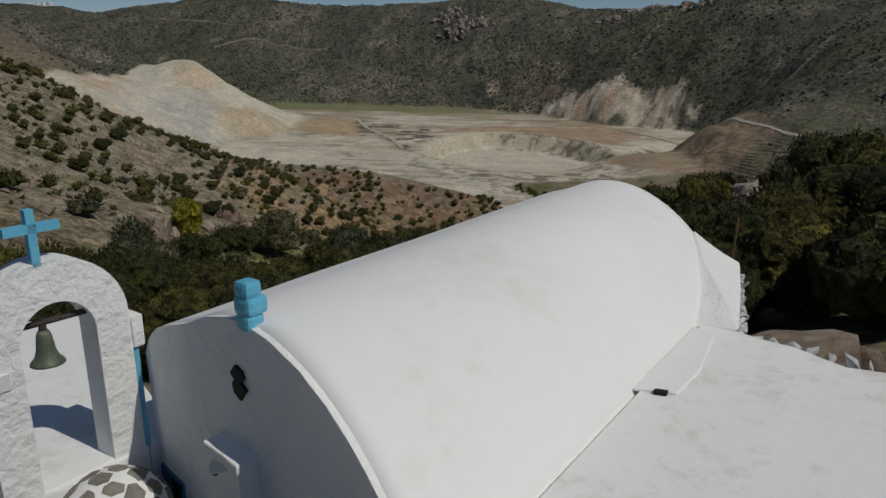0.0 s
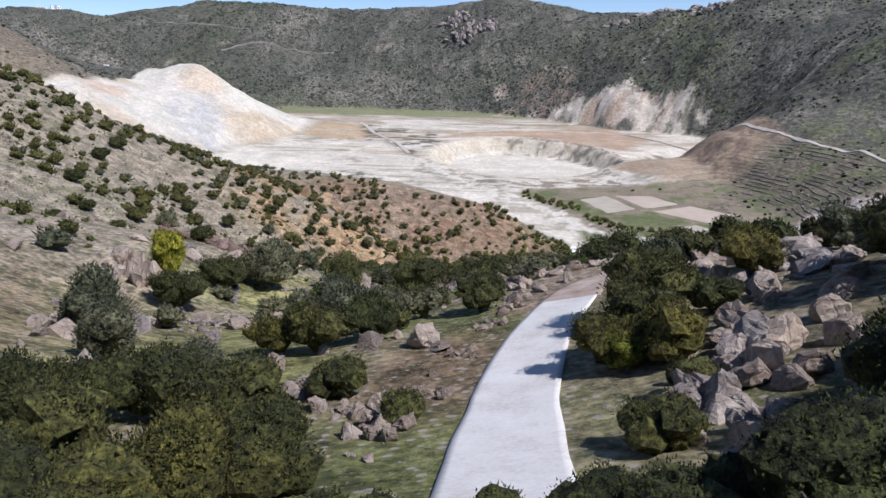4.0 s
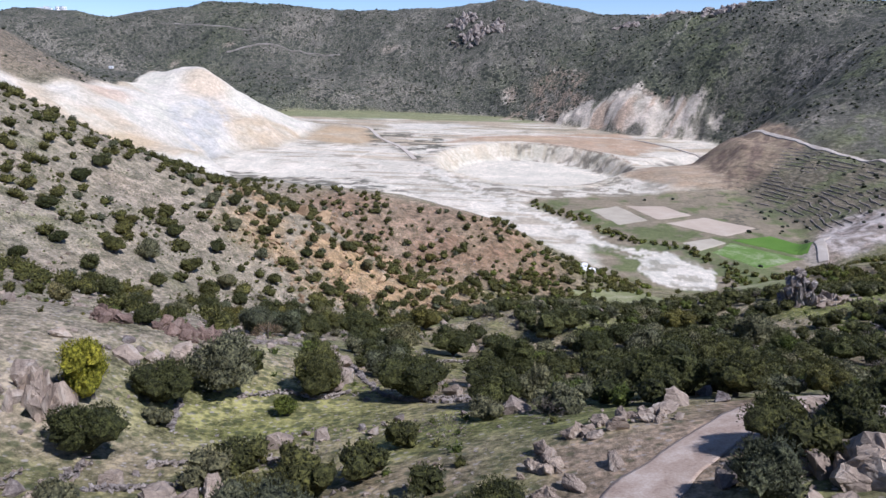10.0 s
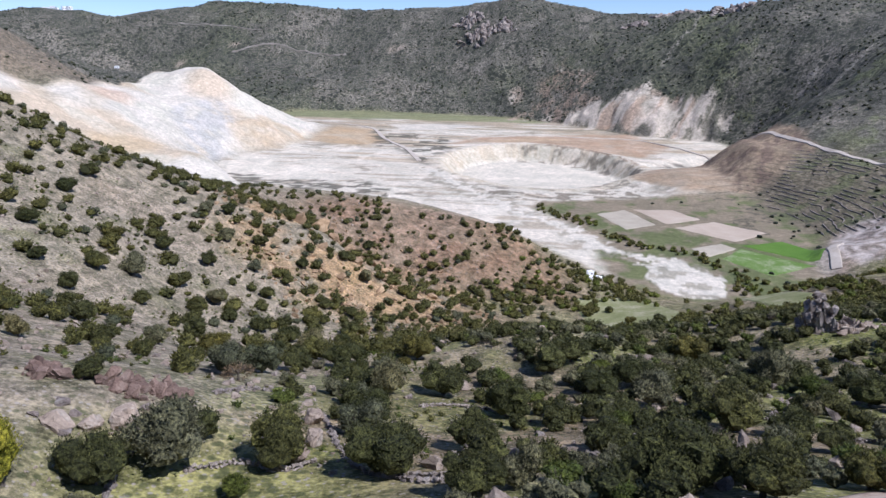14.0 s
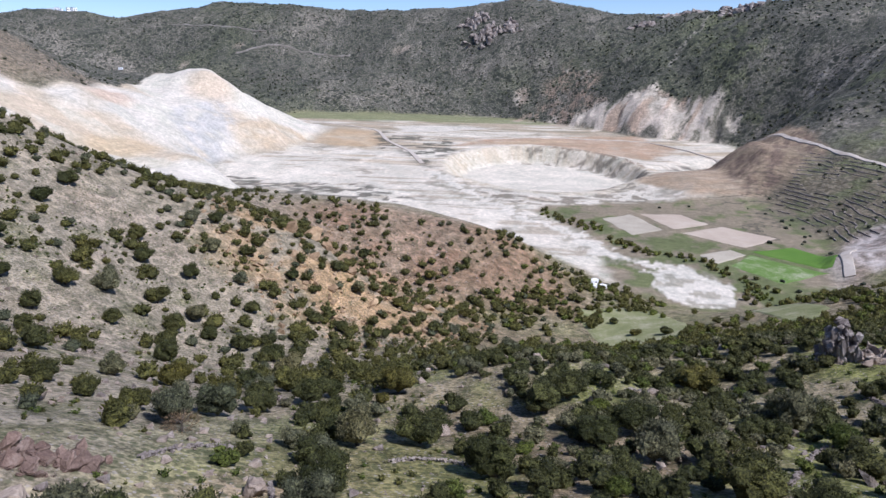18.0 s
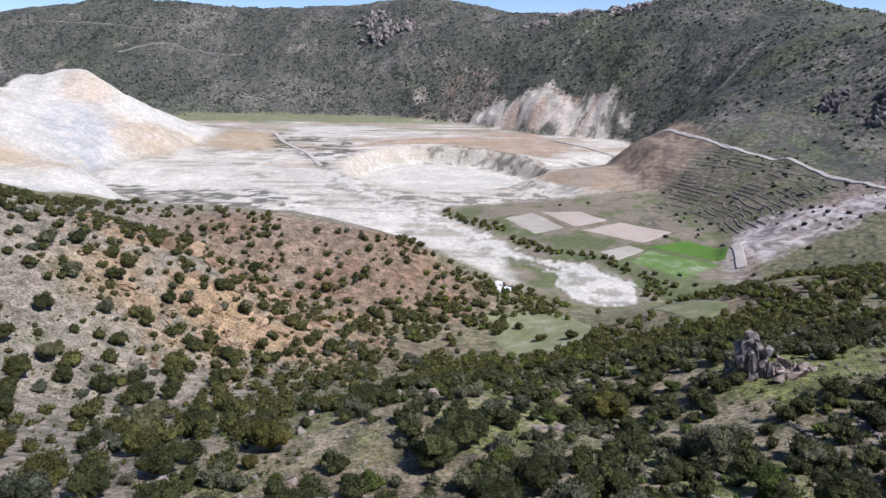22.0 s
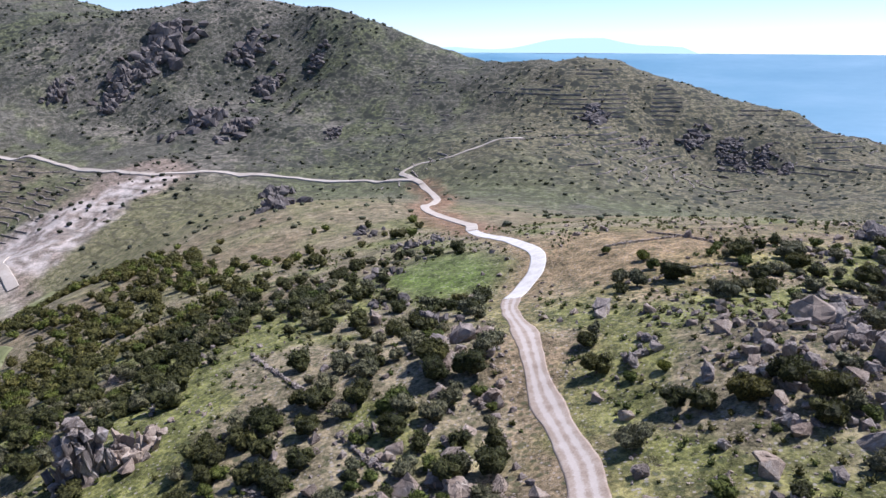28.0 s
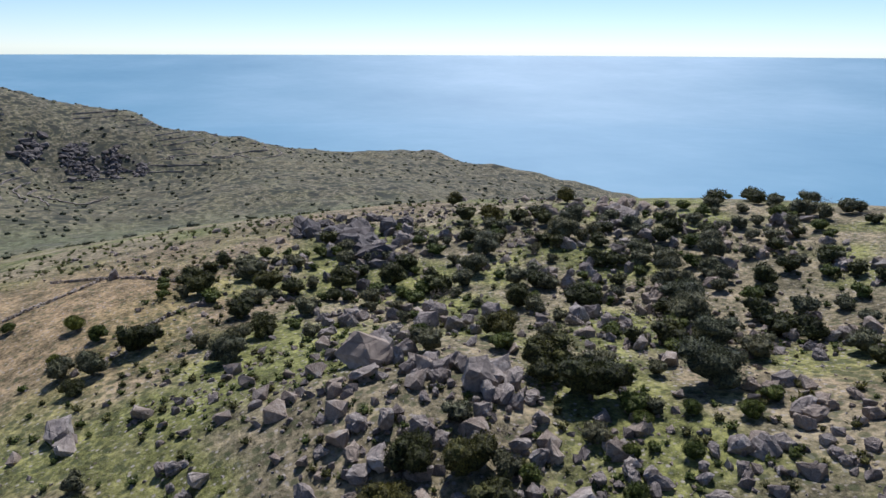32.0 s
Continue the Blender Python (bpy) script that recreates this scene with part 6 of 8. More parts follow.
for some, mat, label in ((BY_LANE, PINK_ROCK, "pinkish broken boulder on dry grass"), (LANE_SIDE, PINK_ROCK, "pale broken boulder beside the lane"), (RIGHT_TOR, PINK_ROCK, "angular pinkish grey boulder among evergreen oaks"), (LEFT_TOR, PINK_ROCK, "weathered pinkish rock of a low outcrop"), (SPUR_BLOCKS, GREY_ROCK, "large grey angular boulder on the rocky spur"), (SPUR_RIDGE, GREY_ROCK, "grey weathered rock on the spur's ridge"), (NEAR_SPUR, GREY_ROCK, "grey cracked boulder beside the dirt track"), (OCHRE_BLOCKS, OCHRE_ROCK, "ochre yellow block on the stony slope"), (SLOPE_TOR, PINK_ROCK, "reddish outcrop on the stony slope")):
    for x, y, w, h in some:
        w, h = (w * 0.65, h * 0.65) if some is NEAR_SPUR else (w, h)
        boulder(x, y, w, h, PINK_ROCK if mat is GREY_ROCK and rng.uniform() < 0.25 else mat, label)


BLOCK_MESH = {m.name: [sheet("rock_block", v, f, m) for v, f in STONES] for m in (GREY_ROCK, PINK_ROCK, DARK_ROCK)}


def crag(name, x, y, w, h, blocks, mat, label, seed, deep=0.5, columns=1.0, heap=0):
    """An outcrop of many wedged blocks."""
    r = np.random.default_rng(seed)
    root = new(name)
    root.location = (x, y, float(ground_at(x, y)))
    for k in range(blocks):
        me = (BLOCK_MESH if blocks > 30 else ROCK_MESH)[mat.name][int(r.integers(8))]
        u = r.normal(0, 0.3)
        px, py = x + u * w, y + r.normal(0, 0.3) * w * deep
        top = h * max(0.25, (1 - min(1, abs(u) * 1.3)) * r.uniform(0.5, 1.05))
        s = w / blocks**0.5 * r.uniform(0.7, 1.7)
        place = Vector((px, py, float(ground_at(px, py)) + top * 0.12)) - root.location
        share("rock_block", me, root, Matrix.LocRotScale(place, Euler((r.uniform(-0.4, 0.4), r.uniform(-0.4, 0.4), r.uniform(0, 6.28))), (s * 1.3, s, max(s * 0.8, top * columns))))
    for k in range(heap):
        u, s = r.normal(0, 0.22), w * r.uniform(0.12, 0.24)
        px, py = x + u * w, y + r.normal(0, 0.22) * w * deep
        up = h * r.uniform(0.05, 0.8) * max(0.2, 1 - abs(u) * 1.6)
        place = Vector((px, py, float(ground_at(px, py)) + up)) - root.location
        share("rock_block", BLOCK_MESH[mat.name][int(r.integers(8))], root, Matrix.LocRotScale(place, Euler((r.uniform(-0.5, 0.5), r.uniform(-0.5, 0.5), r.uniform(0, 6.28))), (s * 1.2, s, s * 1.4)))
    return tagged(root, label, "rock outcrop")


crag("rock_tor", 81.5, 172.5, 8.0, 12.0, 60, GREY_ROCK, "tall jagged grey rock tor above the wood", 1, 0.5, 1.2, 56)
crag("rock_tor", -34.6, 70.0, 5.5, 6.0, 34, PINK_ROCK, "jagged pinkish grey rock tor beside a tree", 9, 0.6)
crag("rock_tor", 87.5, 170.0, 10.0, 5.0, 44, PINK_ROCK, "heap of broken pinkish rocks below the tor", 2, 0.6)
crag("rock_outcrop", 197, 71.5, 19, 5.0, 22, DARK_ROCK, "long dark rock outcrop on the ridge top", 3, 0.25)
crag("rock_outcrop", 118, 137, 7, 3.4, 14, PINK_ROCK, "flat pinkish slab outcrop beside the track", 4, 0.6)
crag("rock_outcrop", 431, 442, 26, 14, 24, DARK_ROCK, "dark crag at the edge of the saddle", 5, 0.5)
crag("rock_outcrop", 310, 333, 20, 11, 20, DARK_ROCK, "dark crag on the spur's far edge", 6, 0.5)
for k, (x, y, w, h, b) in enumerate([(632, 758, 80, 34, 60), (600, 752, 50, 30, 44), (571, 760, 46, 30, 44), (545, 752, 34, 22, 40), (688, 685, 52, 24, 44), (655, 636, 42, 20, 44), (560, 634, 60, 26, 48), (558, 592, 44, 22, 44), (520, 806, 30, 20, 40), (706, 157, 32, 5.5, 60), (698, 127, 26, 5.5, 50), (682, 108, 22, 5, 44), (690, 146, 22, 6, 44), (707, 186, 34, 4, 44), (679, 273, 36, 3.6, 44), (669, 224, 24, 3.6, 36), (708, 602, 34, 10, 40), (592, 500, 22, 8, 40)]):
    crag("hill_crag", x, y, w, h, b, DARK_ROCK, "dark jagged crag on the far hillside", 20 + k, 0.45, 0.8)
for k, (x, y, w, h, b) in enumerate([(50, 1682, 67, 45, 60), (27, 1738, 52, 38, 50), (98, 1671, 52, 29, 44), (369, 1565, 45, 22, 40), (526, 1453, 67, 27, 44), (470, 1621, 67, 27, 44)]):
    crag("hill_crag", x, y, w, h, b, GREY_ROCK, "grey crag high on the far slope", 50 + k, 0.5, 0.8)
# clusters of broken blocks over the spur
def cluster(x, y, spread, count, lo, hi, mat, label, seed, flat=0.85):
    """Fallen blocks lying against each other."""
    r = np.random.default_rng(seed)
    root = new("rock_pile")
    root.location = (x, y, float(ground_at(x, y)))
    for k in range(count):
        px, py = x + r.normal(0, 0.45) * spread, y + r.normal(0, 0.45) * spread
        if along(np.array([px]), np.array([py]), SPUR_ROAD + SPUR_SLAB)[0][0] < 3.2:
            continue
        s = lo + (hi - lo) * r.uniform(0, 1) ** 1.8
        h = s * flat * r.uniform(0.7, 1.25)
        place = Vector((px, py, float(ground_at(px, py)) + h * 0.3)) - root.location
        share("rock_block", ROCK_MESH[mat.name][int(r.integers(10))], root, Matrix.LocRotScale(place, Euler((r.uniform(-0.7, 0.7), r.uniform(-0.7, 0.7), r.uniform(0, 6.28))), (s * 1.2, s * r.uniform(0.75, 1.1), h * 1.25)))
    return tagged(root, label, "rock outcrop", group="rock piles")


for k, (x, y, spread, count, lo, hi, mat) in enumerate([
    (212, 77, 7, 11, 1.7, 5.4, DARK_ROCK), (204, 68, 11, 25, 0.8, 3.6, DARK_ROCK), (218, 70, 8, 13, 0.8, 2.9, DARK_ROCK), (192, 60, 9, 19, 0.8, 2.9, GREY_ROCK),
    (146, 74, 9, 23, 0.7, 2.7, GREY_ROCK), (137, 84, 6, 19, 0.6, 2.4, GREY_ROCK), (120, 80, 7, 27, 0.6, 2.4, GREY_ROCK), (126, 86, 5, 15, 0.6, 2.4, GREY_ROCK),
    (172, 30, 13, 28, 0.8, 3.2, GREY_ROCK), (186, 22, 11, 23, 0.8, 3.3, PINK_ROCK), (155, 48, 9, 25, 0.7, 2.6, GREY_ROCK), (140, 44, 8, 19, 0.7, 2.4, PINK_ROCK), (134, 60, 7, 21, 0.6, 2.3, GREY_ROCK),
    (104, 79, 5, 23, 0.4, 1.7, GREY_ROCK), (110, 84, 4, 17, 0.4, 1.9, GREY_ROCK), (102, 68, 5, 19, 0.4, 1.7, GREY_ROCK), (104, 56, 6, 19, 0.5, 2.0, PINK_ROCK), (97, 61, 4, 15, 0.4, 1.6, GREY_ROCK),
    (119, 96, 4, 11, 0.5, 2.0, GREY_ROCK), (157, 88, 6, 15, 0.6, 2.2, GREY_ROCK), (174, 79, 7, 17, 0.7, 2.6, DARK_ROCK), (113, 91, 4, 15, 0.4, 1.9, GREY_ROCK), (106, 90, 4, 15, 0.4, 1.7, GREY_ROCK),
    (141, 153, 5, 13, 0.7, 2.9, DARK_ROCK), (127, 137, 5, 17, 0.6, 2.3, PINK_ROCK), (152, 170, 5, 11, 0.7, 2.6, DARK_ROCK), (176, 184, 6, 13, 0.7, 2.7, DARK_ROCK), (222, 203, 12, 23, 0.9, 3.6, DARK_ROCK), (262, 248, 12, 17, 1.1, 3.6, DARK_ROCK),
    (118, 133, 4, 13, 0.5, 2.0, GREY_ROCK), (110, 127, 3, 13, 0.4, 1.9, PINK_ROCK), (124, 110, 4, 11, 0.4, 1.6, GREY_ROCK), (186, 88, 8, 13, 0.6, 1.9, GREY_ROCK), (150, 20, 9, 21, 0.6, 2.4, PINK_ROCK), (158, 4, 9, 19, 0.6, 2.6, GREY_ROCK), (138, 14, 8, 19, 0.6, 2.3, GREY_ROCK), (127, 34, 6, 17, 0.5, 2.0, PINK_ROCK), (116, 42, 6, 17, 0.4, 1.9, GREY_ROCK), (94, 108, 4, 13, 0.4, 1.7, GREY_ROCK), (9.6, 18.0, 1.6, 16, 0.5, 1.8, GREY_ROCK), (11.6, 20.8, 1.8, 16, 0.5, 1.9, PINK_ROCK), (10.6, 13.6, 1.4, 12, 0.5, 1.6, GREY_ROCK), (13.2, 22.4, 1.8, 14, 0.6, 2.0, GREY_ROCK), (-2.5, 21.4, 1.4, 16, 0.35, 1.1, PINK_ROCK), (-4.4, 24.2, 1.4, 12, 0.35, 1.1, PINK_ROCK), (-1.2, 27.0, 1.2, 10, 0.3, 0.9, PINK_ROCK), (-28, 50, 2.5, 14, 0.6, 1.9, GREY_ROCK), (-27, 58, 2.5, 12, 0.6, 1.8, PINK_ROCK), (-32.4, 95.0, 3.2, 34, 0.4, 2.0, RED_ROCK), (-29.1, 97.9, 2.6, 34, 0.4, 2.0, RED_ROCK), (-39.4, 93.4, 3.0, 34, 0.4, 2.0, RED_ROCK),  (22, 38, 3, 16, 0.6, 2.2, GREY_ROCK), (20, 49, 2, 12, 0.5, 1.6, PINK_ROCK), (27, 50, 3, 14, 0.8, 2.4, GREY_ROCK),  (88, 120, 5, 16, 0.8, 2.6, PINK_ROCK), (5.4, 46.5, 1.3, 18, 0.25, 0.9, PINK_ROCK), (6.2, 50.5, 1.4, 18, 0.25, 0.9, PINK_ROCK), (6.8, 55, 1.6, 18, 0.25, 1.0, PINK_ROCK), (10, 60.5, 1.8, 18, 0.3, 1.1, PINK_ROCK), (14.5, 61.5, 2.0, 16, 0.3, 1.2, PINK_ROCK), (23, 52.5, 2.2, 12, 0.6, 2.0, PINK_ROCK), (22.5, 47, 2.2, 12, 0.6, 2.2, PINK_ROCK), (17.6, 42.5, 1.8, 10, 0.5, 1.8, PINK_ROCK), (24.5, 44, 2.2, 10, 0.6, 2.2, PINK_ROCK), (15.8, 36.5, 1.6, 10, 0.5, 1.6, PINK_ROCK), (17.8, 31.5, 1.5, 10, 0.5, 1.5, PINK_ROCK), (14.2, 25, 1.6, 12, 0.4, 1.5, PINK_ROCK), (27, 56.5, 2.5, 12, 0.6, 2.2, PINK_ROCK), (3.2, 40, 1.2, 14, 0.2, 0.7, PINK_ROCK), (1.2, 33, 1.2, 12, 0.2, 0.6, PINK_ROCK)]):
    cluster(x, y, spread, count, lo, hi, mat, "tumbled grey blocks wedged together among scrub" if mat is GREY_ROCK else "dark broken outcrop of wedged blocks" if mat is DARK_ROCK else "red-brown broken ledge on the slope" if mat is RED_ROCK else "pinkish broken blocks among the scrub", 200 + k)


# rubble, past counting
def rocky(x, y):
    n = smooth(fbm(x, y, 16, 3, 121) * 1.6 + 0.45)
    d = 0.95 * blob(x, y, 126, 80, 40, 34, -35, 0.4)
    d = np.maximum(d, 0.9 * blob(x, y, 180, 50, 44, 50, 0, 0.4))
    d = np.maximum(d, 0.8 * blob(x, y, 190, 80, 26, 12, -60, 0.5))
    d = np.maximum(d, 0.7 * blob(x, y, 95, 115, 22, 40, -30, 0.5))
    d = np.maximum(d, 0.6 * blob(x, y, 125, 140, 22, 22, 0, 0.5))
    d = np.maximum(d, 0.75 * blob(x, y, 24, 36, 12, 26, 0, 0.5))
    d = np.maximum(d, 0.6 * blob(x, y, -30, 52, 8, 26, 0, 0.5))
    d = np.maximum(d, 0.35 * blob(x, y, -20, 75, 22, 18, 0, 0.5))
    return np.maximum(d * n, 0.1)


for seed, pitch, lo, hi, shapes, mat, share_, label in ((31, 1.7, 0.3, 1.7, STONES, GREY_ROCK, 0.62, "grey rubble and broken rocks among the scrub"), (32, 2.4, 0.7, 3.0, STONES, PINK_ROCK, 0.5, "pinkish rubble and broken rocks among the scrub"), (33, 1.1, 0.15, 0.6, PEBBLES, GREY_ROCK, 0.5, "small grey stones lying in the grass")):
    x, y, r = scatter(lambda p, q: share_ * rocky(p, q), -55, 240, 12, 215, pitch, seed)
    ok = clear_of_things(x, y, -0.6)
    strew("rubble", shapes, mat, x[ok], y[ok], lo + (hi - lo) * r.uniform(0, 1, ok.sum()) ** 2.2, 1.0, label, "rocks", -0.12, seed)
x, y, r = scatter(lambda p, q: 0.8 * np.maximum.reduce([blob(p, q, -8, 84, 22, 26, 0, 0.4), blob(p, q, 0, 35, 24, 22, 0, 0.4), blob(p, q, 115, 80, 34, 40, 0, 0.4)]) * smooth(fbm(p, q, 7, 3, 127) + 0.35), -32, 150, 14, 125, 0.9, 39)
ok = clear_of_things(x, y, -0.4)
strew("pale_stones", PEBBLES, PINK_ROCK, x[ok], y[ok], 0.12 + 0.5 * r.uniform(0, 1, ok.sum()) ** 2.5, 1.0, "small pale stones strewn over the grass", "rocks", -0.1, 40)
x, y, r = scatter(lambda p, q: 0.55 * smooth((-8 - p + 0.12 * (q - 80)) / 16) * smooth((q - 75) / 30) * (1 - smooth((q - 460) / 20)) * smooth(fbm(p, q, 22, 3, 123) + 0.6), -210, 40, 75, 450, 3.0, 34)
ok = clear_of_things(x, y, -0.5)
x, y = x[ok], y[ok]
och = blob(x, y, -48, 335, 60, 70, 0, 0.35) > 0.4
strew("scree_stones", PEBBLES, PINK_ROCK, x[~och], y[~och], 0.4 + 1.5 * r.uniform(0, 1, (~och).sum()) ** 2.5, 1.0, "loose pinkish scree on the slope", "rocks", -0.1, 35)
ox, oy, r2_ = scatter(lambda p, q: 0.75 * blob(p, q, -40, 335, 58, 66, 0, 0.35) * smooth(fbm(p, q, 14, 3, 129) * 1.4 + 0.35), -110, 40, 255, 415, 2.4, 37)
ok = clear_of_things(ox, oy, -1.0)
strew("ochre_rubble", STONES, OCHRE_ROCK, ox[ok], oy[ok], 0.6 + 2.6 * r2_.uniform(0, 1, ok.sum()) ** 2, 1.0, "broken ochre rocks covering the slope", "rocks", -0.15, 38)
strew("ochre_stones", PEBBLES, OCHRE_ROCK, x[och], y[och], 0.7 + 2.6 * r.uniform(0, 1, och.sum()) ** 2, 1.0, "loose ochre stones on the slope", "rocks", -0.1, 36)


# ---- dry-stone walls ----
def stone_wall(pts, tall, label, seed, singly=True):
    """A low wall of piled stones along a line."""
    r = np.random.default_rng(seed)
    mid, side = curve_through(pts, 0.42)
    if singly:
        root = new("dry_stone_wall")
        root.empty_display_size = 0.5
        root.location = (*mid[0], float(ground_at(*mid[0])))
        tagged(root, label, "stone wall")
    spots = []
    for k, (p, s) in enumerate(zip(mid, side)):
        for c in range(max(1, int(tall / 0.3))):
            q = p + s * r.normal(0, 0.16)
            spots.append((q[0], q[1], float(ground_at(q[0], q[1])) + 0.1 + 0.27 * c, r.uniform(0.38, 0.66), r))
    if singly:
        for x, y, z, w, _ in spots:
            m = Matrix.LocRotScale((x - root.location.x, y - root.location.y, z - root.location.z), Euler((r.uniform(-0.5, 0.5), r.uniform(-0.5, 0.5), r.uniform(0, 6.28))), (w, w * 0.85, w * 0.75))
            share("stone", STONE_MESH[int(r.integers(8))], root, m)
        return root
    vs, fs, base = [], [], 0
    for x, y, z, w, _ in spots:
        v, f = PEBBLES[int(r.integers(6))]
        a = r.uniform(0, 6.28)
        t = np.array([[math.cos(a), -math.sin(a), 0], [math.sin(a), math.cos(a), 0], [0, 0, 0.9]]) * w * 1.15
        vs.append(v @ t.T + (x, y, z))
        fs.append(f + base)
        base += len(v)
    return tagged(new("dry_stone_wall", sheet("dry_stone_wall", np.concatenate(vs), np.concatenate(fs), GREY_ROCK)), label, "stone wall")


stone_wall([(-25.4, 44.5), (-26.2, 48.6), (-27.2, 54.3), (-27.9, 59.7), (-27.9, 64.2)], 0.9, "collapsed dry-stone terrace wall in the grass", 1)
stone_wall([(-30.1, 51.3), (-30.7, 56.2), (-31.0, 60.6)], 0.6, "low dry-stone wall crossing the grass", 3)
stone_wall([(-14.3, 28.7), (-14.8, 31.9), (-16.8, 40.4), (-19.9, 51.1)], 1.2, "tumbled dry-stone wall beside bushes", 2)
for k, line in enumerate([[(-25.1, 73.3), (-26.7, 79.6), (-28.6, 84.3)], [(-21.9, 83.5), (-17.5, 86.5), (-13.4, 85.3), (-10.7, 88.0)], [(-13.1, 104.6), (-9.4, 93.4), (-5.8, 85.7), (-0.7, 81.4), (2.9, 80.3)], [(12.0, 82.4), (19.9, 94.6), (24.7, 101.4), (30.4, 97.1), (34.0, 93.8)], [(-27.6, 80.4), (-27.1, 84.4), (-27.7, 87.5)], [(-26.0, 103.2), (-23.8, 111.6), (-19.3, 114.7)], [(36.8, 156.2), (44.3, 158.7), (49.5, 153.7)], [(-2.0, 118.1), (2.8, 120.3), (8.6, 118.2), (11.2, 113.7)], [(44.0, 110.7), (54.8, 125.4), (63.6, 130.6)], [(-26, 60), (-20, 62), (-15, 60), (-11, 62)], [(-24, 66), (-17, 68), (-11, 66)], [(178, 101), (186, 103), (195, 109), (206, 118), (214, 128)], [(160, 117), (170, 111), (178, 101)], [(206, 118), (198, 124), (191, 133)], [(60, 120), (68, 128), (74, 140), (76, 152)], [(80, 112), (88, 124), (94, 138)], [(104, 152), (112, 166), (120, 178)], [(44, 96), (54, 100), (62, 108)], [(8, 88), (18, 92), (27, 90)], [(-4, 84), (4, 82), (12, 86)], [(70, 118), (80, 132), (84, 146)], [(96, 176), (106, 186), (118, 192)]]):
    stone_wall(line, 0.8, "low dry-stone terrace wall across the pasture", 10 + k, False)


# ---- the chapel on its rock ----
AX, RT = Vector((0.5813, 0.8137, 0)), Vector((0.8137, -0.5813, 0))  # along the nave, to its right
ORIGIN = Vector((-1.758, -9.816, 0))


def at(s, d, z):
    """A place s to the right of the ridge, d behind the front, z up."""
    p = ORIGIN + RT * s + AX * d
    return Vector((p.x, p.y, z))


def whitewash(name, scale_=1.0, relief=0.35, warm=0.0):
    m, n, l, b = material(name, 0.9, 0.2)
    big, small = tex(n, l, "ShaderNodeTexNoise", 0.7 * scale_, 5), tex(n, l, "ShaderNodeTexNoise", 9 * scale_, 7)
    lump = tex(n, l, "ShaderNodeTexNoise", 3.2 * scale_, 4)
    f = maths(n, l, "ADD", maths(n, l, "MULTIPLY", big.outputs[0], 0.75), maths(n, l, "MULTIPLY", small.outputs[0], 0.25))
    l.new(ramp(n, l, f, [(0.3, (0.78 - warm, 0.765 - 1.4 * warm, 0.735 - 2 * warm)), (0.42, (0.86, 0.855, 0.84)), (0.7, (0.9, 0.9, 0.895))]), b.inputs["Base Color"])
    if warm:
        grime = tex(n, l, "ShaderNodeTexNoise", 1.7, 8, rough=0.75)
        spot = maths(n, l, "MULTIPLY", maths(n, l, "SUBTRACT", grime.outputs[0], 0.54), 5.0, True)
        wash = b.inputs["Base Color"].links[0].from_socket
        l.new(blend(n, l, wash, (0.5, 0.46, 0.38), maths(n, l, "MULTIPLY", spot, 0.6)), b.inputs["Base Color"])
    h = maths(n, l, "ADD", maths(n, l, "MULTIPLY", lump.outputs[0], 0.7), maths(n, l, "MULTIPLY", small.outputs[0], 0.3))
    bump(n, l, b, h, relief, 0.06)
    return m


SMOOTH_WHITE, ROUGH_WHITE, FLOOR_WHITE = whitewash("smooth_whitewash", 0.6, 0.08), whitewash("rough_whitewash", 1.6, 1.0), whitewash("stained_whitewash", 0.9, 0.3, 0.07)
BLUE = mottled("sky_blue_paint", [(0.1, 0.4, 0.58), (0.14, 0.47, 0.66), (0.2, 0.53, 0.7)], (0.25, 0.03), 0.5, 0.25, 0.01)
DOOR_BLUE = mottled("deep_blue_paint", [(0.02, 0.12, 0.22), (0.03, 0.16, 0.28), (0.04, 0.19, 0.32)], (0.4, 0.05), 0.5, 0.2, 0.01)
BRONZE = mottled("green_bronze", [(0.05, 0.06, 0.04), (0.11, 0.13, 0.09), (0.2, 0.2, 0.13)], (0.15, 0.02), 0.55, 0.3, 0.01, 0.5)
IRON = mottled("dark_iron", [(0.02, 0.018, 0.016), (0.05, 0.04, 0.035), (0.09, 0.07, 0.06)], (0.1, 0.02), 0.6)
# near-black that stands in for the shade inside openings; also the black lens
SHADE_BLACK = mottled("shade_black", [(0.012, 0.011, 0.01), (0.02, 0.018, 0.016), (0.035, 0.03, 0.027)], (0.2, 0.04))
PLASTIC = mottled("white_plastic", [(0.7, 0.7, 0.7), (0.75, 0.75, 0.75), (0.8, 0.8, 0.8)], (0.2, 0.03), 0.4, 0.05, 0.005)
PAVE = mottled("grey_paving_stone", [(0.16, 0.145, 0.12), (0.24, 0.22, 0.19), (0.32, 0.3, 0.26)], (0.3, 0.04), 0.85, 0.4, 0.02, each=0.2)
STICK = mottled("rusty_pole", [(0.12, 0.06, 0.035), (0.2, 0.11, 0.07), (0.28, 0.17, 0.11)], (0.1, 0.02))


def prism(bm, ring, low, high):
    """A solid over a ring of (s, d) corners between two heights."""
    a = [bm.verts.new(at(s, d, low)) for s, d in ring]
    b = [bm.verts.new(at(s, d, high)) for s, d in ring]
    n = len(ring)
    bm.faces.new(a[::-1])
    bm.faces.new(b)
    for k in range(n):
        bm.faces.new((a[k], a[(k + 1) % n], b[(k + 1) % n], b[k]))


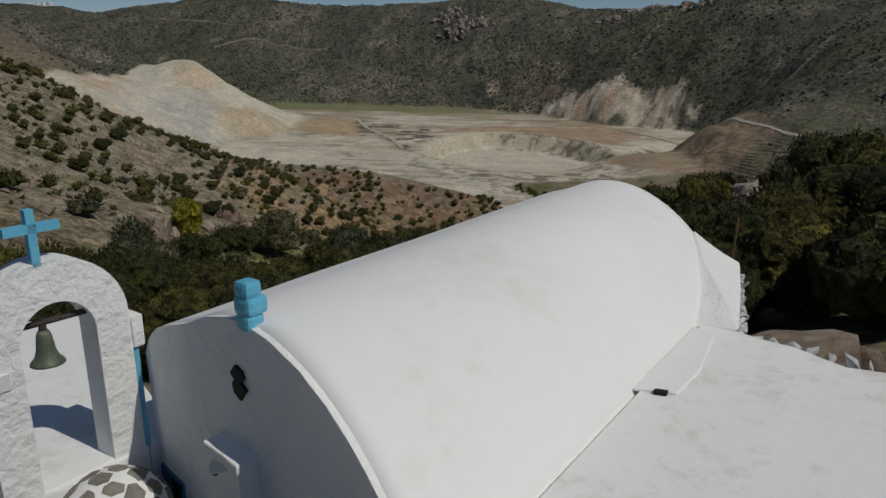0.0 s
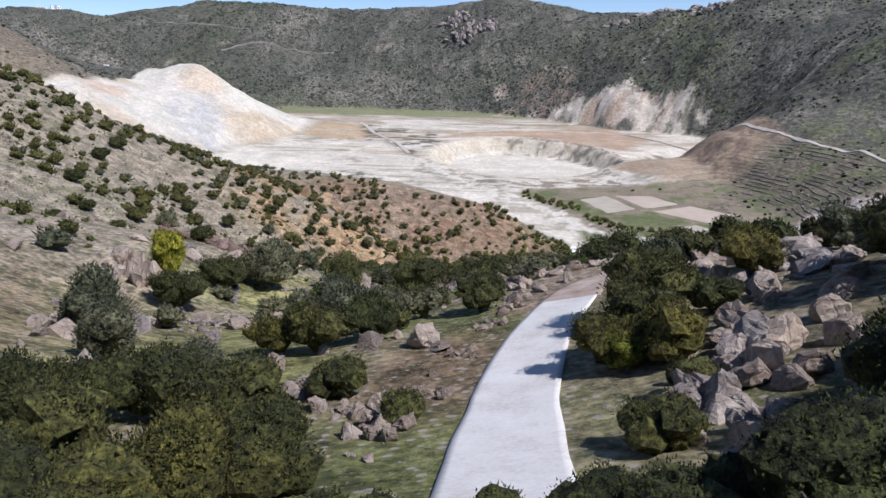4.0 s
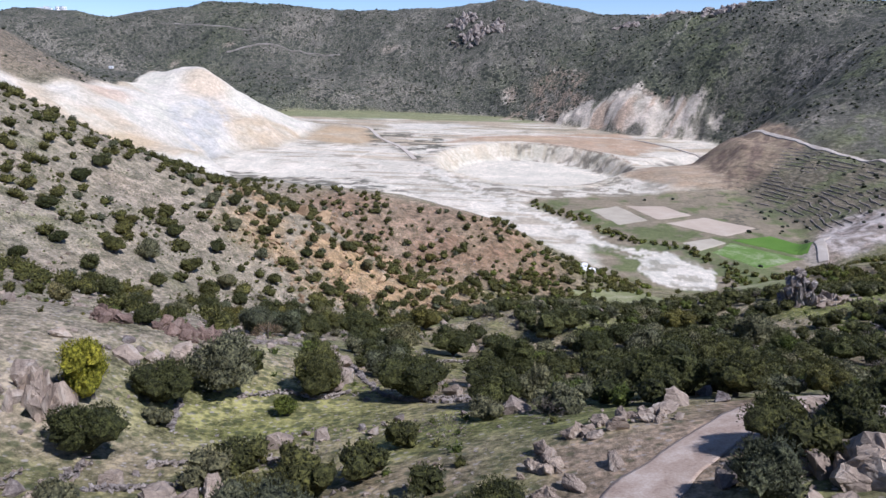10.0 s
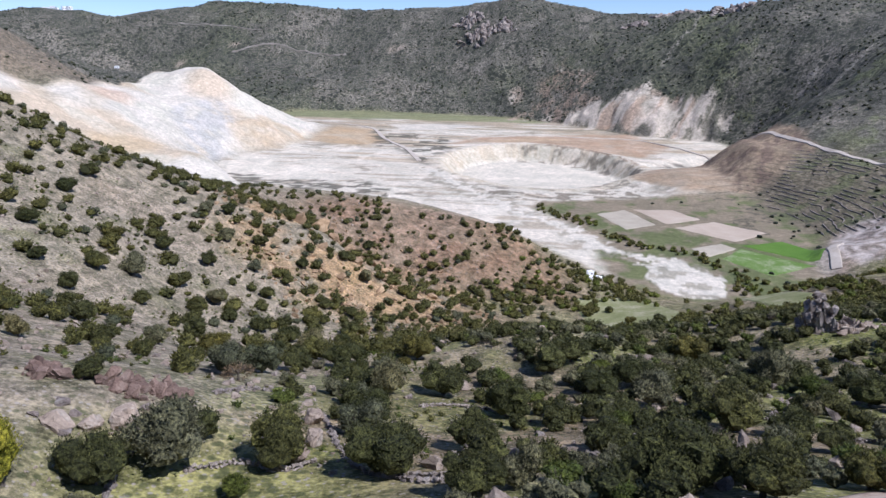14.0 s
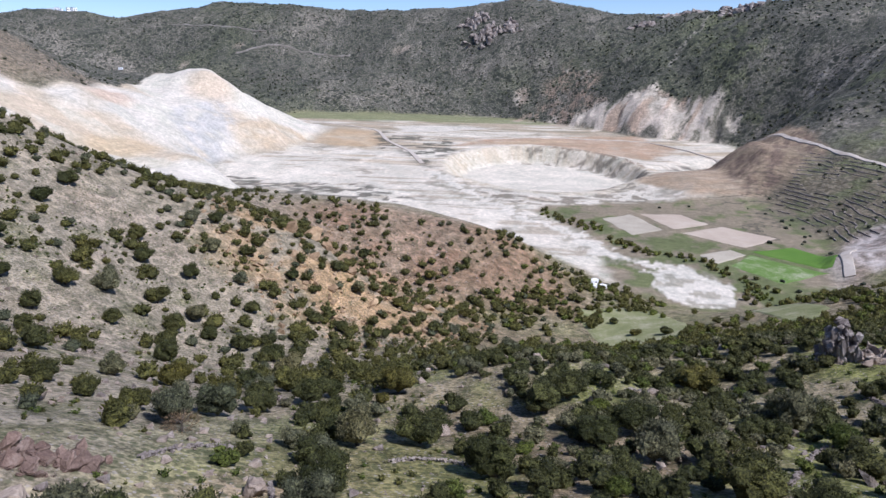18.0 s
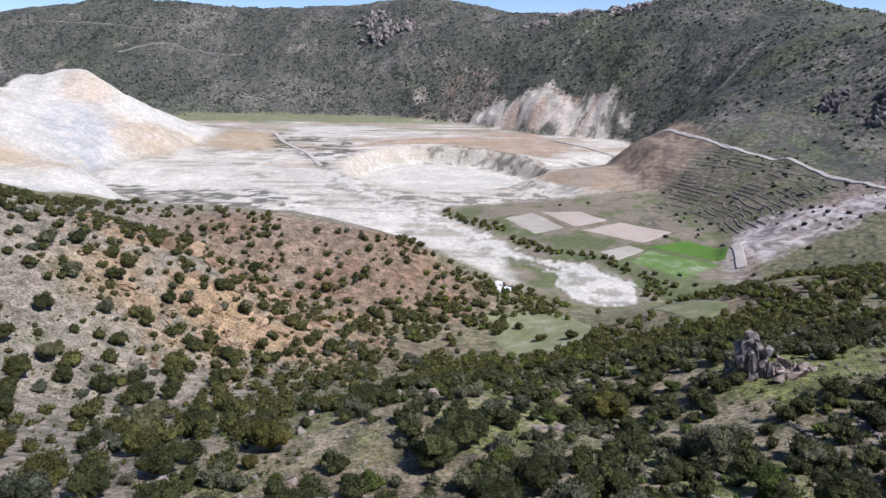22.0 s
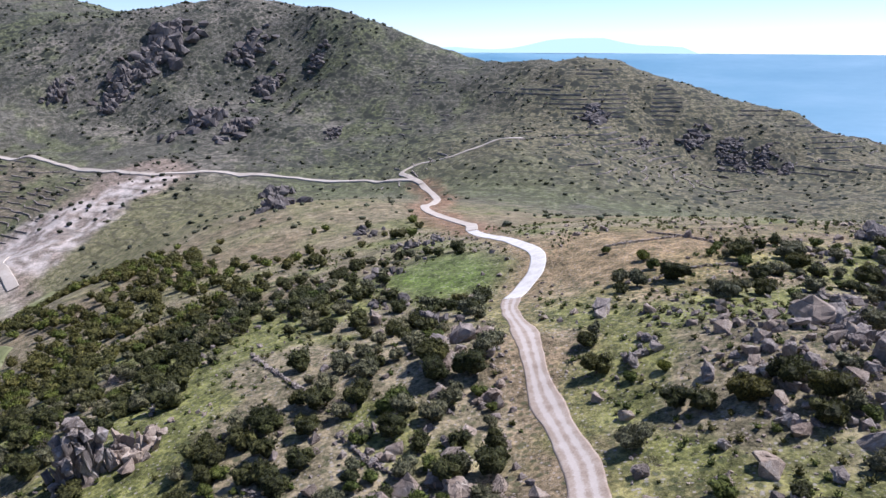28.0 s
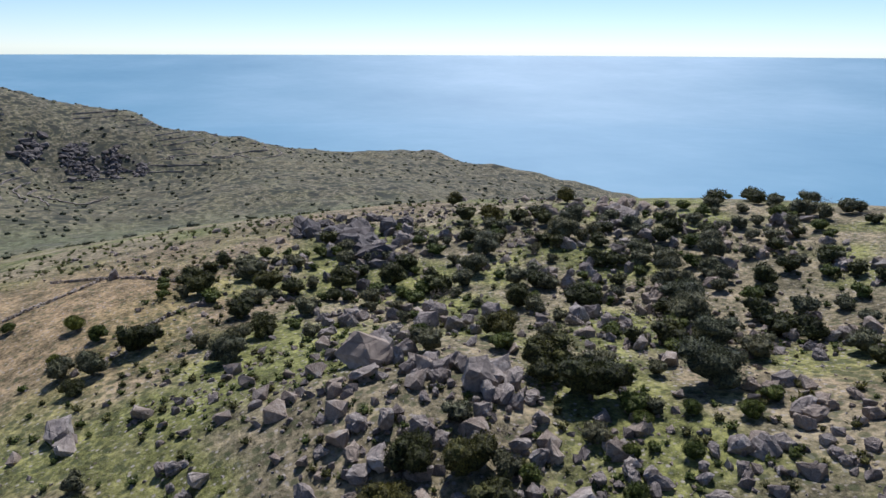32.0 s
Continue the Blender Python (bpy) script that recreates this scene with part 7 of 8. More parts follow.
def fixed(bm, soften=0.0, cuts=0, jitter=0.0):
    """Closed, facing outward, with worn edges and an uneven hand-plastered face."""
    bmesh.ops.recalc_face_normals(bm, faces=bm.faces)
    if soften:
        bmesh.ops.bevel(bm, geom=list(bm.edges), offset=soften, segments=2, affect="EDGES", profile=0.6)
    if cuts:
        bmesh.ops.triangulate(bm, faces=[f for f in bm.faces if len(f.verts) > 4])
        bmesh.ops.subdivide_edges(bm, edges=[e for e in bm.edges if e.calc_length() > 0.25], cuts=cuts, use_grid_fill=True)
    if jitter:
        for v in bm.verts:
            v.co += noise.noise_vector(v.co * 2.2) * jitter
    return bm


def vault_z(s, crown=-3.354):
    return crown - 2.025 * (1 - math.sqrt(max(0.0, 1 - (s / 1.8215) ** 2)))


SHOULDER = [(-1.75, -4.2), (-1.68, -4.06), (-1.6, -3.93), (-1.45, -3.8), (-1.2, -3.7), (-0.9, -3.6), (-0.6, -3.468)]


def gable_z(s):
    """The front's outline: the vault, with a fuller rounded shoulder on one side."""
    if s > -0.6:
        return vault_z(s)
    return float(np.interp(s, [p[0] for p in SHOULDER], [p[1] for p in SHOULDER]))


chapel = new("chapel")
chapel.location = at(0, 3, -6.5)
bpy.context.view_layer.update()
chapel_inverse = Matrix.Translation(-chapel.location)


def piece(name, bm, mat, label="", parent=None):
    """A part of the chapel from a bmesh in world places."""
    bmesh.ops.transform(bm, matrix=chapel_inverse, verts=bm.verts)
    return part(name, bm, mat, parent or chapel, label)


# barrel vault, front following the skewed gable
bm = bmesh.new()
rows = []
for i in range(41):
    row = []
    for j in range(33):
        s = -1.7 + 3.4 * j / 32
        d0, d1 = -0.192 * s + 0.02, 6.2 - 0.392 * s
        d = d0 + (d1 - d0) * i / 40
        sag = 0.018 * noise.noise(Vector((s * 0.9, d * 0.5, 3.0)))
        row.append(bm.verts.new(at(s, d, gable_z(s) + sag)))
    rows.append(row)
for a, b in zip(rows[:-1], rows[1:]):
    for j in range(32):
        bm.faces.new((a[j], a[j + 1], b[j + 1], b[j])).smooth = True
lower = bmesh.ops.extrude_face_region(bm, geom=list(bm.faces))
bmesh.ops.translate(bm, verts=[v for v in lower["geom"] if isinstance(v, bmesh.types.BMVert)], vec=(0, 0, -0.14))
bmesh.ops.recalc_face_normals(bm, faces=bm.faces)
piece("vault_roof", bm, SMOOTH_WHITE, "smooth whitewashed barrel vault")


def gable(d_of, thick, top, bottom, half=1.69):
    """An arched end wall under the vault."""
    bm = bmesh.new()
    ring = [(s, gable_z(s) + top) for s in np.linspace(-half, half, 41)] + [(half, bottom), (-half, bottom)]
    f = [bm.verts.new(at(s, d_of(s), z)) for s, z in ring]
    g = [bm.verts.new(at(s, d_of(s) + thick, z)) for s, z in ring]
    bm.faces.new(f)
    bm.faces.new(g[::-1])
    n = len(ring)
    for k in range(n):
        bm.faces.new((f[k], g[k], g[(k + 1) % n], f[(k + 1) % n]))
    bmesh.ops.recalc_face_normals(bm, faces=bm.faces)
    return bm


bm = gable(lambda s: -0.192 * s - 0.03, 0.42, -0.012, -7.2)
bmesh.ops.triangulate(bm, faces=[f for f in bm.faces if len(f.verts) > 4])
bmesh.ops.subdivide_edges(bm, edges=[e for e in bm.edges if e.calc_length() > 0.3], cuts=2, use_grid_fill=True)
for v in bm.verts:
    if v.co.z > -7:
        v.co += AX * 0.022 * noise.noise(v.co * 4.0)
front = piece("front_wall", bm, ROUGH_WHITE, "rough lime-plastered gable wall")
bm = gable(lambda s: 5.98 - 0.392 * s, 0.15, -0.04, -7.4, 1.6)
piece("rear_wall", bm, ROUGH_WHITE)
for s0, s1, top in ((1.47, 1.67, -4.66), (-1.67, -1.47, -4.14)):
    bm = bmesh.new()
    prism(bm, [(s0, 0.45), (s1, 0.3), (s1, 5.3), (s0, 5.3)], -7.4, top)
    piece("side_wall", fixed(bm), ROUGH_WHITE)
# hewn wing at the far corner
bm = bmesh.new()
for p in ((1.12, 5.74, vault_z(1.12) + 0.005), (1.64, 6.0, -4.14), (1.58, 4.9, -4.4), (1.6, 4.4, -4.45), (2.02, 4.5, -4.45), (1.6, 4.4, -6.5), (2.02, 4.5, -6.5), (1.1, 5.6, -6.5), (1.52, 5.5, -6.5)):
    bm.verts.new(at(*p))
bmesh.ops.convex_hull(bm, input=bm.verts)
piece("buttress", fixed(bm, 0.015, 2, 0.035), ROUGH_WHITE, "wedge-shaped whitewashed stone buttress")
# lightning wire over the vault's end
bm = bmesh.new()
for k in range(6):
    p, q = [at(1.2 + 0.065 * i, 5.7 - 0.13 * i, vault_z(1.2 + 0.065 * i) + 0.012) for i in (k, k + 1)]
    m = Matrix.Translation((p + q) / 2) @ (q - p).to_track_quat("Z", "Y").to_matrix().to_4x4()
    bmesh.ops.create_cone(bm, segments=5, radius1=0.006, radius2=0.006, depth=(q - p).length, matrix=m)
piece("roof_wire", bm, IRON, "thin dark wire down the roof")
# blue stepped finial on the gable
bm = bmesh.new()
for z, w, t, h in ((-3.335, 0.13, 0.14, 0.12), (-3.23, 0.155, 0.165, 0.12), (-3.125, 0.13, 0.13, 0.11)):
    b2 = bmesh.new()
    prism(b2, [(-w / 2, -0.06), (w / 2, -0.06), (w / 2, t - 0.06), (-w / 2, t - 0.06)], z - h / 2, z + h / 2)
    fixed(b2, 0.035, 0, 0.012)
    tmp = bpy.data.meshes.new("lump")
    b2.to_mesh(tmp)
    b2.free()
    bm.from_mesh(tmp)
    bpy.data.meshes.remove(tmp)
piece("finial", bm, BLUE, "sky blue stepped finial on the gable")
# bat-shaped hollow in the plaster: a near-black plate stands for its shade
bm = bmesh.new()
ring = [(-0.16, -3.74), (-0.11, -3.76), (-0.09, -3.81), (-0.12, -3.86), (-0.08, -3.9), (-0.11, -3.95), (-0.13, -4.01), (-0.18, -3.97), (-0.19, -3.9), (-0.17, -3.86), (-0.2, -3.82)]
ring = [(-0.221 + (u + 0.2) * 1.68, -3.92 + (v + 4.01) * 0.89) for u, v in ring]
f = [bm.verts.new(at(s, -0.192 * s - 0.056, z)) for s, z in ring]
g = [bm.verts.new(at(s, -0.192 * s + 0.1, z)) for s, z in ring]
bm.faces.new(f)
for k in range(len(ring)):
    bm.faces.new((f[k], g[k], g[(k + 1) % len(ring)], f[(k + 1) % len(ring)]))
bmesh.ops.recalc_face_normals(bm, faces=bm.faces)
piece("vent_hole", bm, SHADE_BLACK, "broken vent hole, its inner shade a near-black plate")


def slab_on_front(s0, s1, z0, z1, out, soften=0.02, jitter=0.01):
    bm = bmesh.new()
    prism(bm, [(s0, -0.192 * s0 - out), (s1, -0.192 * s1 - out), (s1, -0.192 * s1 + 0.05), (s0, -0.192 * s0 + 0.05)], z0, z1)
    return fixed(bm, soften, 2 if jitter else 0, jitter)


piece("hood", slab_on_front(-0.41, 0.03, -4.34, -4.26, 0.22), ROUGH_WHITE, "flat plaster hood over a niche")
piece("hood_cheek", slab_on_front(-0.09, 0.02, -6.2, -4.33, 0.2), ROUGH_WHITE)
door = piece("door", slab_on_front(-1.64, -1.22, -7.1, -5.1, 0.055, 0.01, 0), DOOR_BLUE, "deep blue painted door")
# shade in the open door's gap, put on as a near-black strip
bm = bmesh.new()
prism(bm, [(-1.42, 0.21), (-1.26, 0.18), (-1.26, 0.21), (-1.42, 0.24)], -7.1, -5.13)
piece("door_gap", fixed(bm), SHADE_BLACK, "near-black strip for the shade in the open door's gap", door)
bm = bmesh.new()
p = at(-1.69, 0.19, -4.02)
bmesh.ops.create_cone(bm, cap_ends=True, segments=12, radius1=0.03, radius2=0.03, depth=2.6, matrix=Matrix.Translation(p + Vector((0, 0, -1.3))))
piece("downpipe", bm, BLUE, "sky blue downpipe at the corner")
tagged(chapel, "small whitewashed chapel with a barrel vault and blue trim", "chapel")

# ---- security camera under the hood ----
guard = new("security_camera")
guard.location = at(-0.28, -0.12, -4.43)
bm = bmesh.new()
bmesh.ops.create_cone(bm, cap_ends=True, segments=14, radius1=0.042, radius2=0.048, depth=0.1, matrix=Euler((1.1, 0, -0.5)).to_matrix().to_4x4())
part("housing", bm, PLASTIC, guard)
bm = bmesh.new()
bmesh.ops.create_cone(bm, cap_ends=True, segments=12, radius1=0.022, radius2=0.022, depth=0.02, matrix=Matrix.Translation((-0.02, -0.035, -0.022)) @ Euler((1.1, 0, -0.5)).to_matrix().to_4x4())
part("lens", bm, SHADE_BLACK, guard, "black camera lens")
bm = bmesh.new()
bmesh.ops.create_cone(bm, cap_ends=True, segments=8, radius1=0.012, radius2=0.012, depth=0.07, matrix=Matrix.Translation((0, 0, 0.055)))
part("bracket", bm, PLASTIC, guard)
tagged(guard, "white security camera hung under the plaster hood", "camera")

# ---- flat roof terrace beside the vault ----
WHITE_STONES = [sheet("rim_stone", v, f, ROUGH_WHITE) for v, f in STONES]
bm = bmesh.new()
prism(bm, [(1.61, 4.5), (2.03, 4.51), (2.31, 4.44), (2.57, 4.42), (2.78, 4.31), (3.03, 4.2), (3.32, 4.27), (4.6, 4.2), (6.4, 4.1), (6.6, -9), (1.61, -9)], -8.4, -4.433)
bmesh.ops.recalc_face_normals(bm, faces=bm.faces)
bmesh.ops.bevel(bm, geom=[e for e in bm.edges if abs(e.verts[0].co.z + 4.433) < 0.01 and abs(e.verts[1].co.z + 4.433) < 0.01], offset=0.06, segments=3, affect="EDGES")
me = bpy.data.meshes.new("roof_terrace")
bm.to_mesh(me)
bm.free()
me.materials.append(FLOOR_WHITE)
terrace = tagged(new("roof_terrace", me), "stained whitewashed flat roof beside the chapel", "roof", kind="structure")
bm = bmesh.new()
prism(bm, [(1.62, 2.6), (1.95, 2.72), (1.98, 3.27), (1.87, 4.14), (1.62, 4.3)], -4.445, -4.41)
pad = part("roof_pad", fixed(bm, 0.02, 2, 0.01), SMOOTH_WHITE, terrace, "raised smooth plaster pad")
bm = bmesh.new()
prism(bm, [(1.78, 2.62), (1.88, 2.65), (1.88, 2.7), (1.78, 2.67)], -4.445, -4.395)
part("drain_spout", fixed(bm), SHADE_BLACK, terrace, "dark roof drain opening")
for k in range(26):
    s = 2.2 + 4.2 * k / 25
    share("rim_stone", WHITE_STONES[k % 8], terrace, Matrix.LocRotScale(at(s, 4.48 - 0.1 * (s - 2) + 0.05 * math.sin(3.1 * k), -4.46), Euler((0.3 * k, 0.2 * k, 1.1 * k)), (0.15 + 0.05 * (k % 3), 0.11, 0.07 + 0.02 * (k % 4))))
for k in range(22):
    u = (k % 11) / 10
    share("rim_stone", WHITE_STONES[(3 * k) % 8], terrace, Matrix.LocRotScale(at(1.68 + 0.36 * u, 5.95 - 1.4 * u, -4.3 - 0.2 * u - 0.22 * (k // 11)), Euler((0.7 * k, 0.4 * k, 1.3 * k)), (0.13 + 0.04 * (k % 3), 0.11, 0.1)))
# ---- bell arch ----
arch = new("bell_arch")
CORNER = at(-1.66, 0.0, 0)
arch.location = (CORNER.x, CORNER.y, -5.0)


def on_arch(u, q, z):
    """A place u along the arch towards the front, q behind its face, z up from its foot."""
    p = -AX * u - RT * q
    return Vector((p.x, p.y, z))


bm = bmesh.new()
UC, RI, RO, SPRING = 0.39, 0.28, 0.55, 1.27
out_ring = [(UC + RO * math.cos(a), SPRING + 0.05 + RO * math.sin(a)) for a in np.linspace(0, math.pi, 21)]
in_ring = [(UC + RI * math.cos(a), SPRING + RI * math.sin(a)) for a in np.linspace(math.pi, 0, 21)]
ring = [(UC + RO, -2.0)] + out_ring + [(UC - RO, -2.0), (UC - RI, -2.0)] + in_ring + [(UC + RI, -2.0)]
halves = []
for q in (0.0, 0.25):
    halves.append([bm.verts.new(on_arch(u, q, z)) for u, z in ring])
n = len(ring)
for k in range(n):
    bm.faces.new((halves[0][k], halves[0][(k + 1) % n], halves[1][(k + 1) % n], halves[1][k]))
k0 = 24
for h in halves:
    outer, inner = h[1:22], h[k0:k0 + 21][::-1]
    for i in range(20):
        bm.faces.new((outer[i], outer[i + 1], inner[i + 1], inner[i]))
    bm.faces.new((h[0], outer[0], inner[0], h[-1]))
    bm.faces.new((h[22], h[23], inner[-1], outer[-1]))
bmesh.ops.recalc_face_normals(bm, faces=bm.faces)
part("arch_masonry", bm, ROUGH_WHITE, arch, "whitewashed round arch")
for u in (UC - RO - 0.1, UC + RO):
    bm = bmesh.new()
    a = [bm.verts.new(on_arch(uu, q, z)) for uu in (u, u + 0.1) for q in (-0.02, 0.27) for z in (1.0, 1.27)]
    bmesh.ops.convex_hull(bm, input=bm.verts)
    part("impost", fixed(bm, 0.015), ROUGH_WHITE, arch)
cross = bmesh.new()
for (u0, u1), (z0, z1) in (((0.437, 0.497), (1.84, 2.25)), ((0.27, 0.656), (2.08, 2.145))):
    b2 = bmesh.new()
    for u in (u0, u1):
        for q in (0.0, 0.06):
            for z in (z0, z1):
                b2.verts.new(on_arch(u, q, z))
    bmesh.ops.convex_hull(b2, input=b2.verts)
    tmp = bpy.data.meshes.new("arm")
    b2.to_mesh(tmp)
    b2.free()
    cross.from_mesh(tmp)
    bpy.data.meshes.remove(tmp)
part("cross", cross, BLUE, arch, "sky blue cross on top")
bm = bmesh.new()
p, q = on_arch(UC - RI - 0.04, 0.1, 1.385), on_arch(UC + RI + 0.04, 0.1, 1.4)
bmesh.ops.create_cone(bm, cap_ends=True, segments=8, radius1=0.025, radius2=0.025, depth=(q - p).length, matrix=Matrix.Translation((p + q) / 2) @ (q - p).to_track_quat("Z", "Y").to_matrix().to_4x4())
part("bell_bar", bm, IRON, arch, "dark iron bar across the arch")
bm = bmesh.new()
prism2 = [on_arch(UC + 0.38, qq, zz) for qq in (-0.012, 0.02) for zz in (1.02, 1.14)] + [on_arch(UC + 0.5, qq, zz) for qq in (-0.012, 0.02) for zz in (1.02, 1.14)]
for v in prism2:
    bm.verts.new(v)
bmesh.ops.convex_hull(bm, input=bm.verts)
part("plaque", bm, PLASTIC, arch, "small pale stone plaque")
tagged(arch, "whitewashed bell arch with a blue cross", "bell arch")

bell = new("bell")
bell.location = arch.location + on_arch(0.455, 0.1, 1.355)
profile = [(0.0, 0.02), (0.035, 0.02), (0.05, -0.01), (0.058, -0.06), (0.066, -0.13), (0.085, -0.19), (0.115, -0.225), (0.122, -0.24), (0.1, -0.235), (0.05, -0.1), (0.0, -0.02)]
bm = bmesh.new()
rings = [[bm.verts.new((r_ * math.cos(a), r_ * math.sin(a), z - 0.04)) for a in np.linspace(0, 2 * math.pi, 24, endpoint=False)] for r_, z in profile[1:-1]]
for a, b in zip(rings[:-1], rings[1:]):
    for i in range(24):
        bm.faces.new((a[i], a[(i + 1) % 24], b[(i + 1) % 24], b[i])).smooth = True
bm.faces.new(rings[0][::-1])
part("bell_body", bm, BRONZE, bell, "green weathered bronze bell")
bm = bmesh.new()
bmesh.ops.create_cone(bm, cap_ends=True, segments=8, radius1=0.03, radius2=0.022, depth=0.1, matrix=Matrix.Translation((0, 0, 0.02)))
part("bell_yoke", bm, IRON, bell)
bm = bmesh.new()
bmesh.ops.create_uvsphere(bm, u_segments=10, v_segments=7, radius=0.02, matrix=Matrix.Translation((0, 0, -0.305)))
bmesh.ops.create_cone(bm, segments=6, radius1=0.006, radius2=0.006, depth=0.2, matrix=Matrix.Translation((0, 0, -0.21)))
part("clapper", bm, IRON, bell)
tagged(bell, "small green bronze bell hung in the arch", "bell")

# ---- forecourt ----
bm = bmesh.new()
prism(bm, [(-1.67, 0.4), (-1.9, 0.55), (-3.6, 1.1), (-5.1, 1.45), (-5.6, 0.6), (-4.4, -2.6), (-2.4, -2.4), (-1.62, -0.6)], -7.6, -4.87)
me = bpy.data.meshes.new("forecourt")
fixed(bm, 0.04, 2, 0.015).to_mesh(me)
bm.free()
me.materials.append(FLOOR_WHITE)
court = tagged(new("forecourt", me), "whitewashed raised forecourt floor behind the bell arch", "floor", kind="structure")
bm = bmesh.new()
prism(bm, [(-2.7, -3.2), (2.2, -3.6), (1.9, -0.2), (-1.7, 0.2), (-2.2, -0.7)], -7.6, -7.05)
me = bpy.data.meshes.new("yard_floor")
fixed(bm).to_mesh(me)
bm.free()
me.materials.append(FLOOR_WHITE)
tagged(new("yard_floor", me), "whitewashed yard floor before the chapel door", "floor", kind="structure")
# paved mound with whitewashed joints
mound = new("paved_mound")
mound.location = at(-1.42, -0.3, -5.23)
bm = bmesh.new()
bmesh.ops.create_uvsphere(bm, u_segments=28, v_segments=14, radius=1.0, matrix=Matrix.Diagonal((0.44, 0.44, 0.4, 1)))
bmesh.ops.create_cone(bm, cap_ends=True, segments=28, radius1=0.47, radius2=0.43, depth=1.85, matrix=Matrix.Translation((0, 0, -0.93)))
part("mound_base", bm, SMOOTH_WHITE, mound, "whitewashed mortar between the stones")
r2 = np.random.default_rng(5)
for k in range(34):
    a, e = k * 2.39996, math.asin(min(1, 0.1 + 0.9 * (k + 0.5) / 34))
    d = Vector((math.cos(a) * math.cos(e), math.sin(a) * math.cos(e), math.sin(e)))
    bm = bmesh.new()
    t1 = d.orthogonal().normalized()
    t2 = d.cross(t1)
    w = 0.115 * r2.uniform(0.85, 1.2)
    for j in range(6):
        an = j * 1.047 + r2.uniform(-0.25, 0.25)
        p = d + (t1 * math.cos(an) + t2 * math.sin(an)) * w * r2.uniform(0.85, 1.2) * 1.55
        for lift in (0.985, 1.02):
            pp = p.normalized() * lift
            bm.verts.new((pp.x * 0.44, pp.y * 0.44, pp.z * 0.4))
    bmesh.ops.convex_hull(bm, input=bm.verts)
    part("paving_stone", bm, PAVE, mound)
tagged(mound, "rounded mound of grey paving stones with white joints", "paving")
# rusty pole behind the buttress, and the rock the chapel stands on
bm = bmesh.new()
p, q = at(1.3, 6.6, -7.5), at(1.5, 6.35, -3.67)
bmesh.ops.create_cone(bm, cap_ends=True, segments=8, radius1=0.018, radius2=0.014, depth=(q - p).length, matrix=Matrix.Translation((p + q) / 2) @ (q - p).to_track_quat("Z", "Y").to_matrix().to_4x4())
me = bpy.data.meshes.new("rusty_pole")
bm.to_mesh(me)
bm.free()
me.materials.append(STICK)
tagged(new("rusty_pole", me), "rusty thin pole standing behind the chapel", "pole")
for s, d, w, h, k in ((2.25, 5.35, 0.7, 0.9, 1), (2.8, 5.1, 0.8, 0.6, 3), (2.3, 7.6, 1.5, 1.9, 5), (3.5, 5.2, 1.0, 0.6, 2), (2.9, 8.4, 1.6, 1.7, 7), (-2.6, 7.4, 1.6, 1.0, 4), (-3.2, 6.2, 1.5, 0.9, 6), (5.8, 5.2, 1.5, 0.8, 8)):
    p = at(s, d, 0)
    ob = new("boulder", ROCK_MESH["pinkish_rock"][k])
    ob.matrix_basis = Matrix.LocRotScale((p.x, p.y, -5.45 - 0.2 * (d - 4)), Euler((0.3 * k, 0.2 * k, k)), (w, w, h * 1.6))
    tagged(ob, "pinkish grey rock against the chapel terrace", "rock", group="boulders of the hillside")


# ---- far small buildings ----
def hut(x, y, w, d, h, turn, label):
    root = new("white_hut")
    root.matrix_basis = Matrix.LocRotScale((x, y, float(ground_at(x, y)) - 0.3), Euler((0, 0, radians(turn))), None)
    bm = bmesh.new()
    bmesh.ops.create_cube(bm, size=1, matrix=Matrix.Translation((0, 0, h / 2)) @ Matrix.Diagonal((w, d, h, 1)))
    bmesh.ops.bevel(bm, geom=list(bm.edges), offset=0.08, segments=1, affect="EDGES")
    part("wall", bm, SMOOTH_WHITE, root)
    bm = bmesh.new()
    bmesh.ops.create_cube(bm, size=1, matrix=Matrix.Translation((0, 0, h + 0.15)) @ Matrix.Diagonal((w * 1.06, d * 1.06, 0.3, 1)))
    part("roof", bm, SMOOTH_WHITE, root, "flat white roof slab")
    for k in (-1, 1):
        bm = bmesh.new()
        bmesh.ops.create_cube(bm, size=1, matrix=Matrix.Translation((k * w * 0.25, -d / 2 - 0.02, h * 0.5)) @ Matrix.Diagonal((w * 0.16, 0.1, h * 0.35, 1)))
        part("window", bm, SHADE_BLACK, root)
    return tagged(root, label, "building", group="white houses in the distance")


hut(-787, 1689, 9, 7, 5, 10, "small white house on the far slope")
for k, (x, y) in enumerate([(-1014, 1878), (-1029, 1890), (-1042, 1883), (-997, 1885), (-1057, 1896), (-986, 1890)]):
    hut(x, y, 10 + 2 * (k % 3), 8, 6 + k % 2 * 3, 15 * k, "white village house on the skyline")
hut(1080 * 0.62 + 62, 1355 * 0.62, 7, 5, 4, 20, "small white shelter on the hilltop")
for k, (x, y) in enumerate([(84, 449), (88, 440), (82, 434)]):
    hut(x, y, 7 - k, 3.6, 2.2, 25 + 20 * k, "low white shed beside the wash")


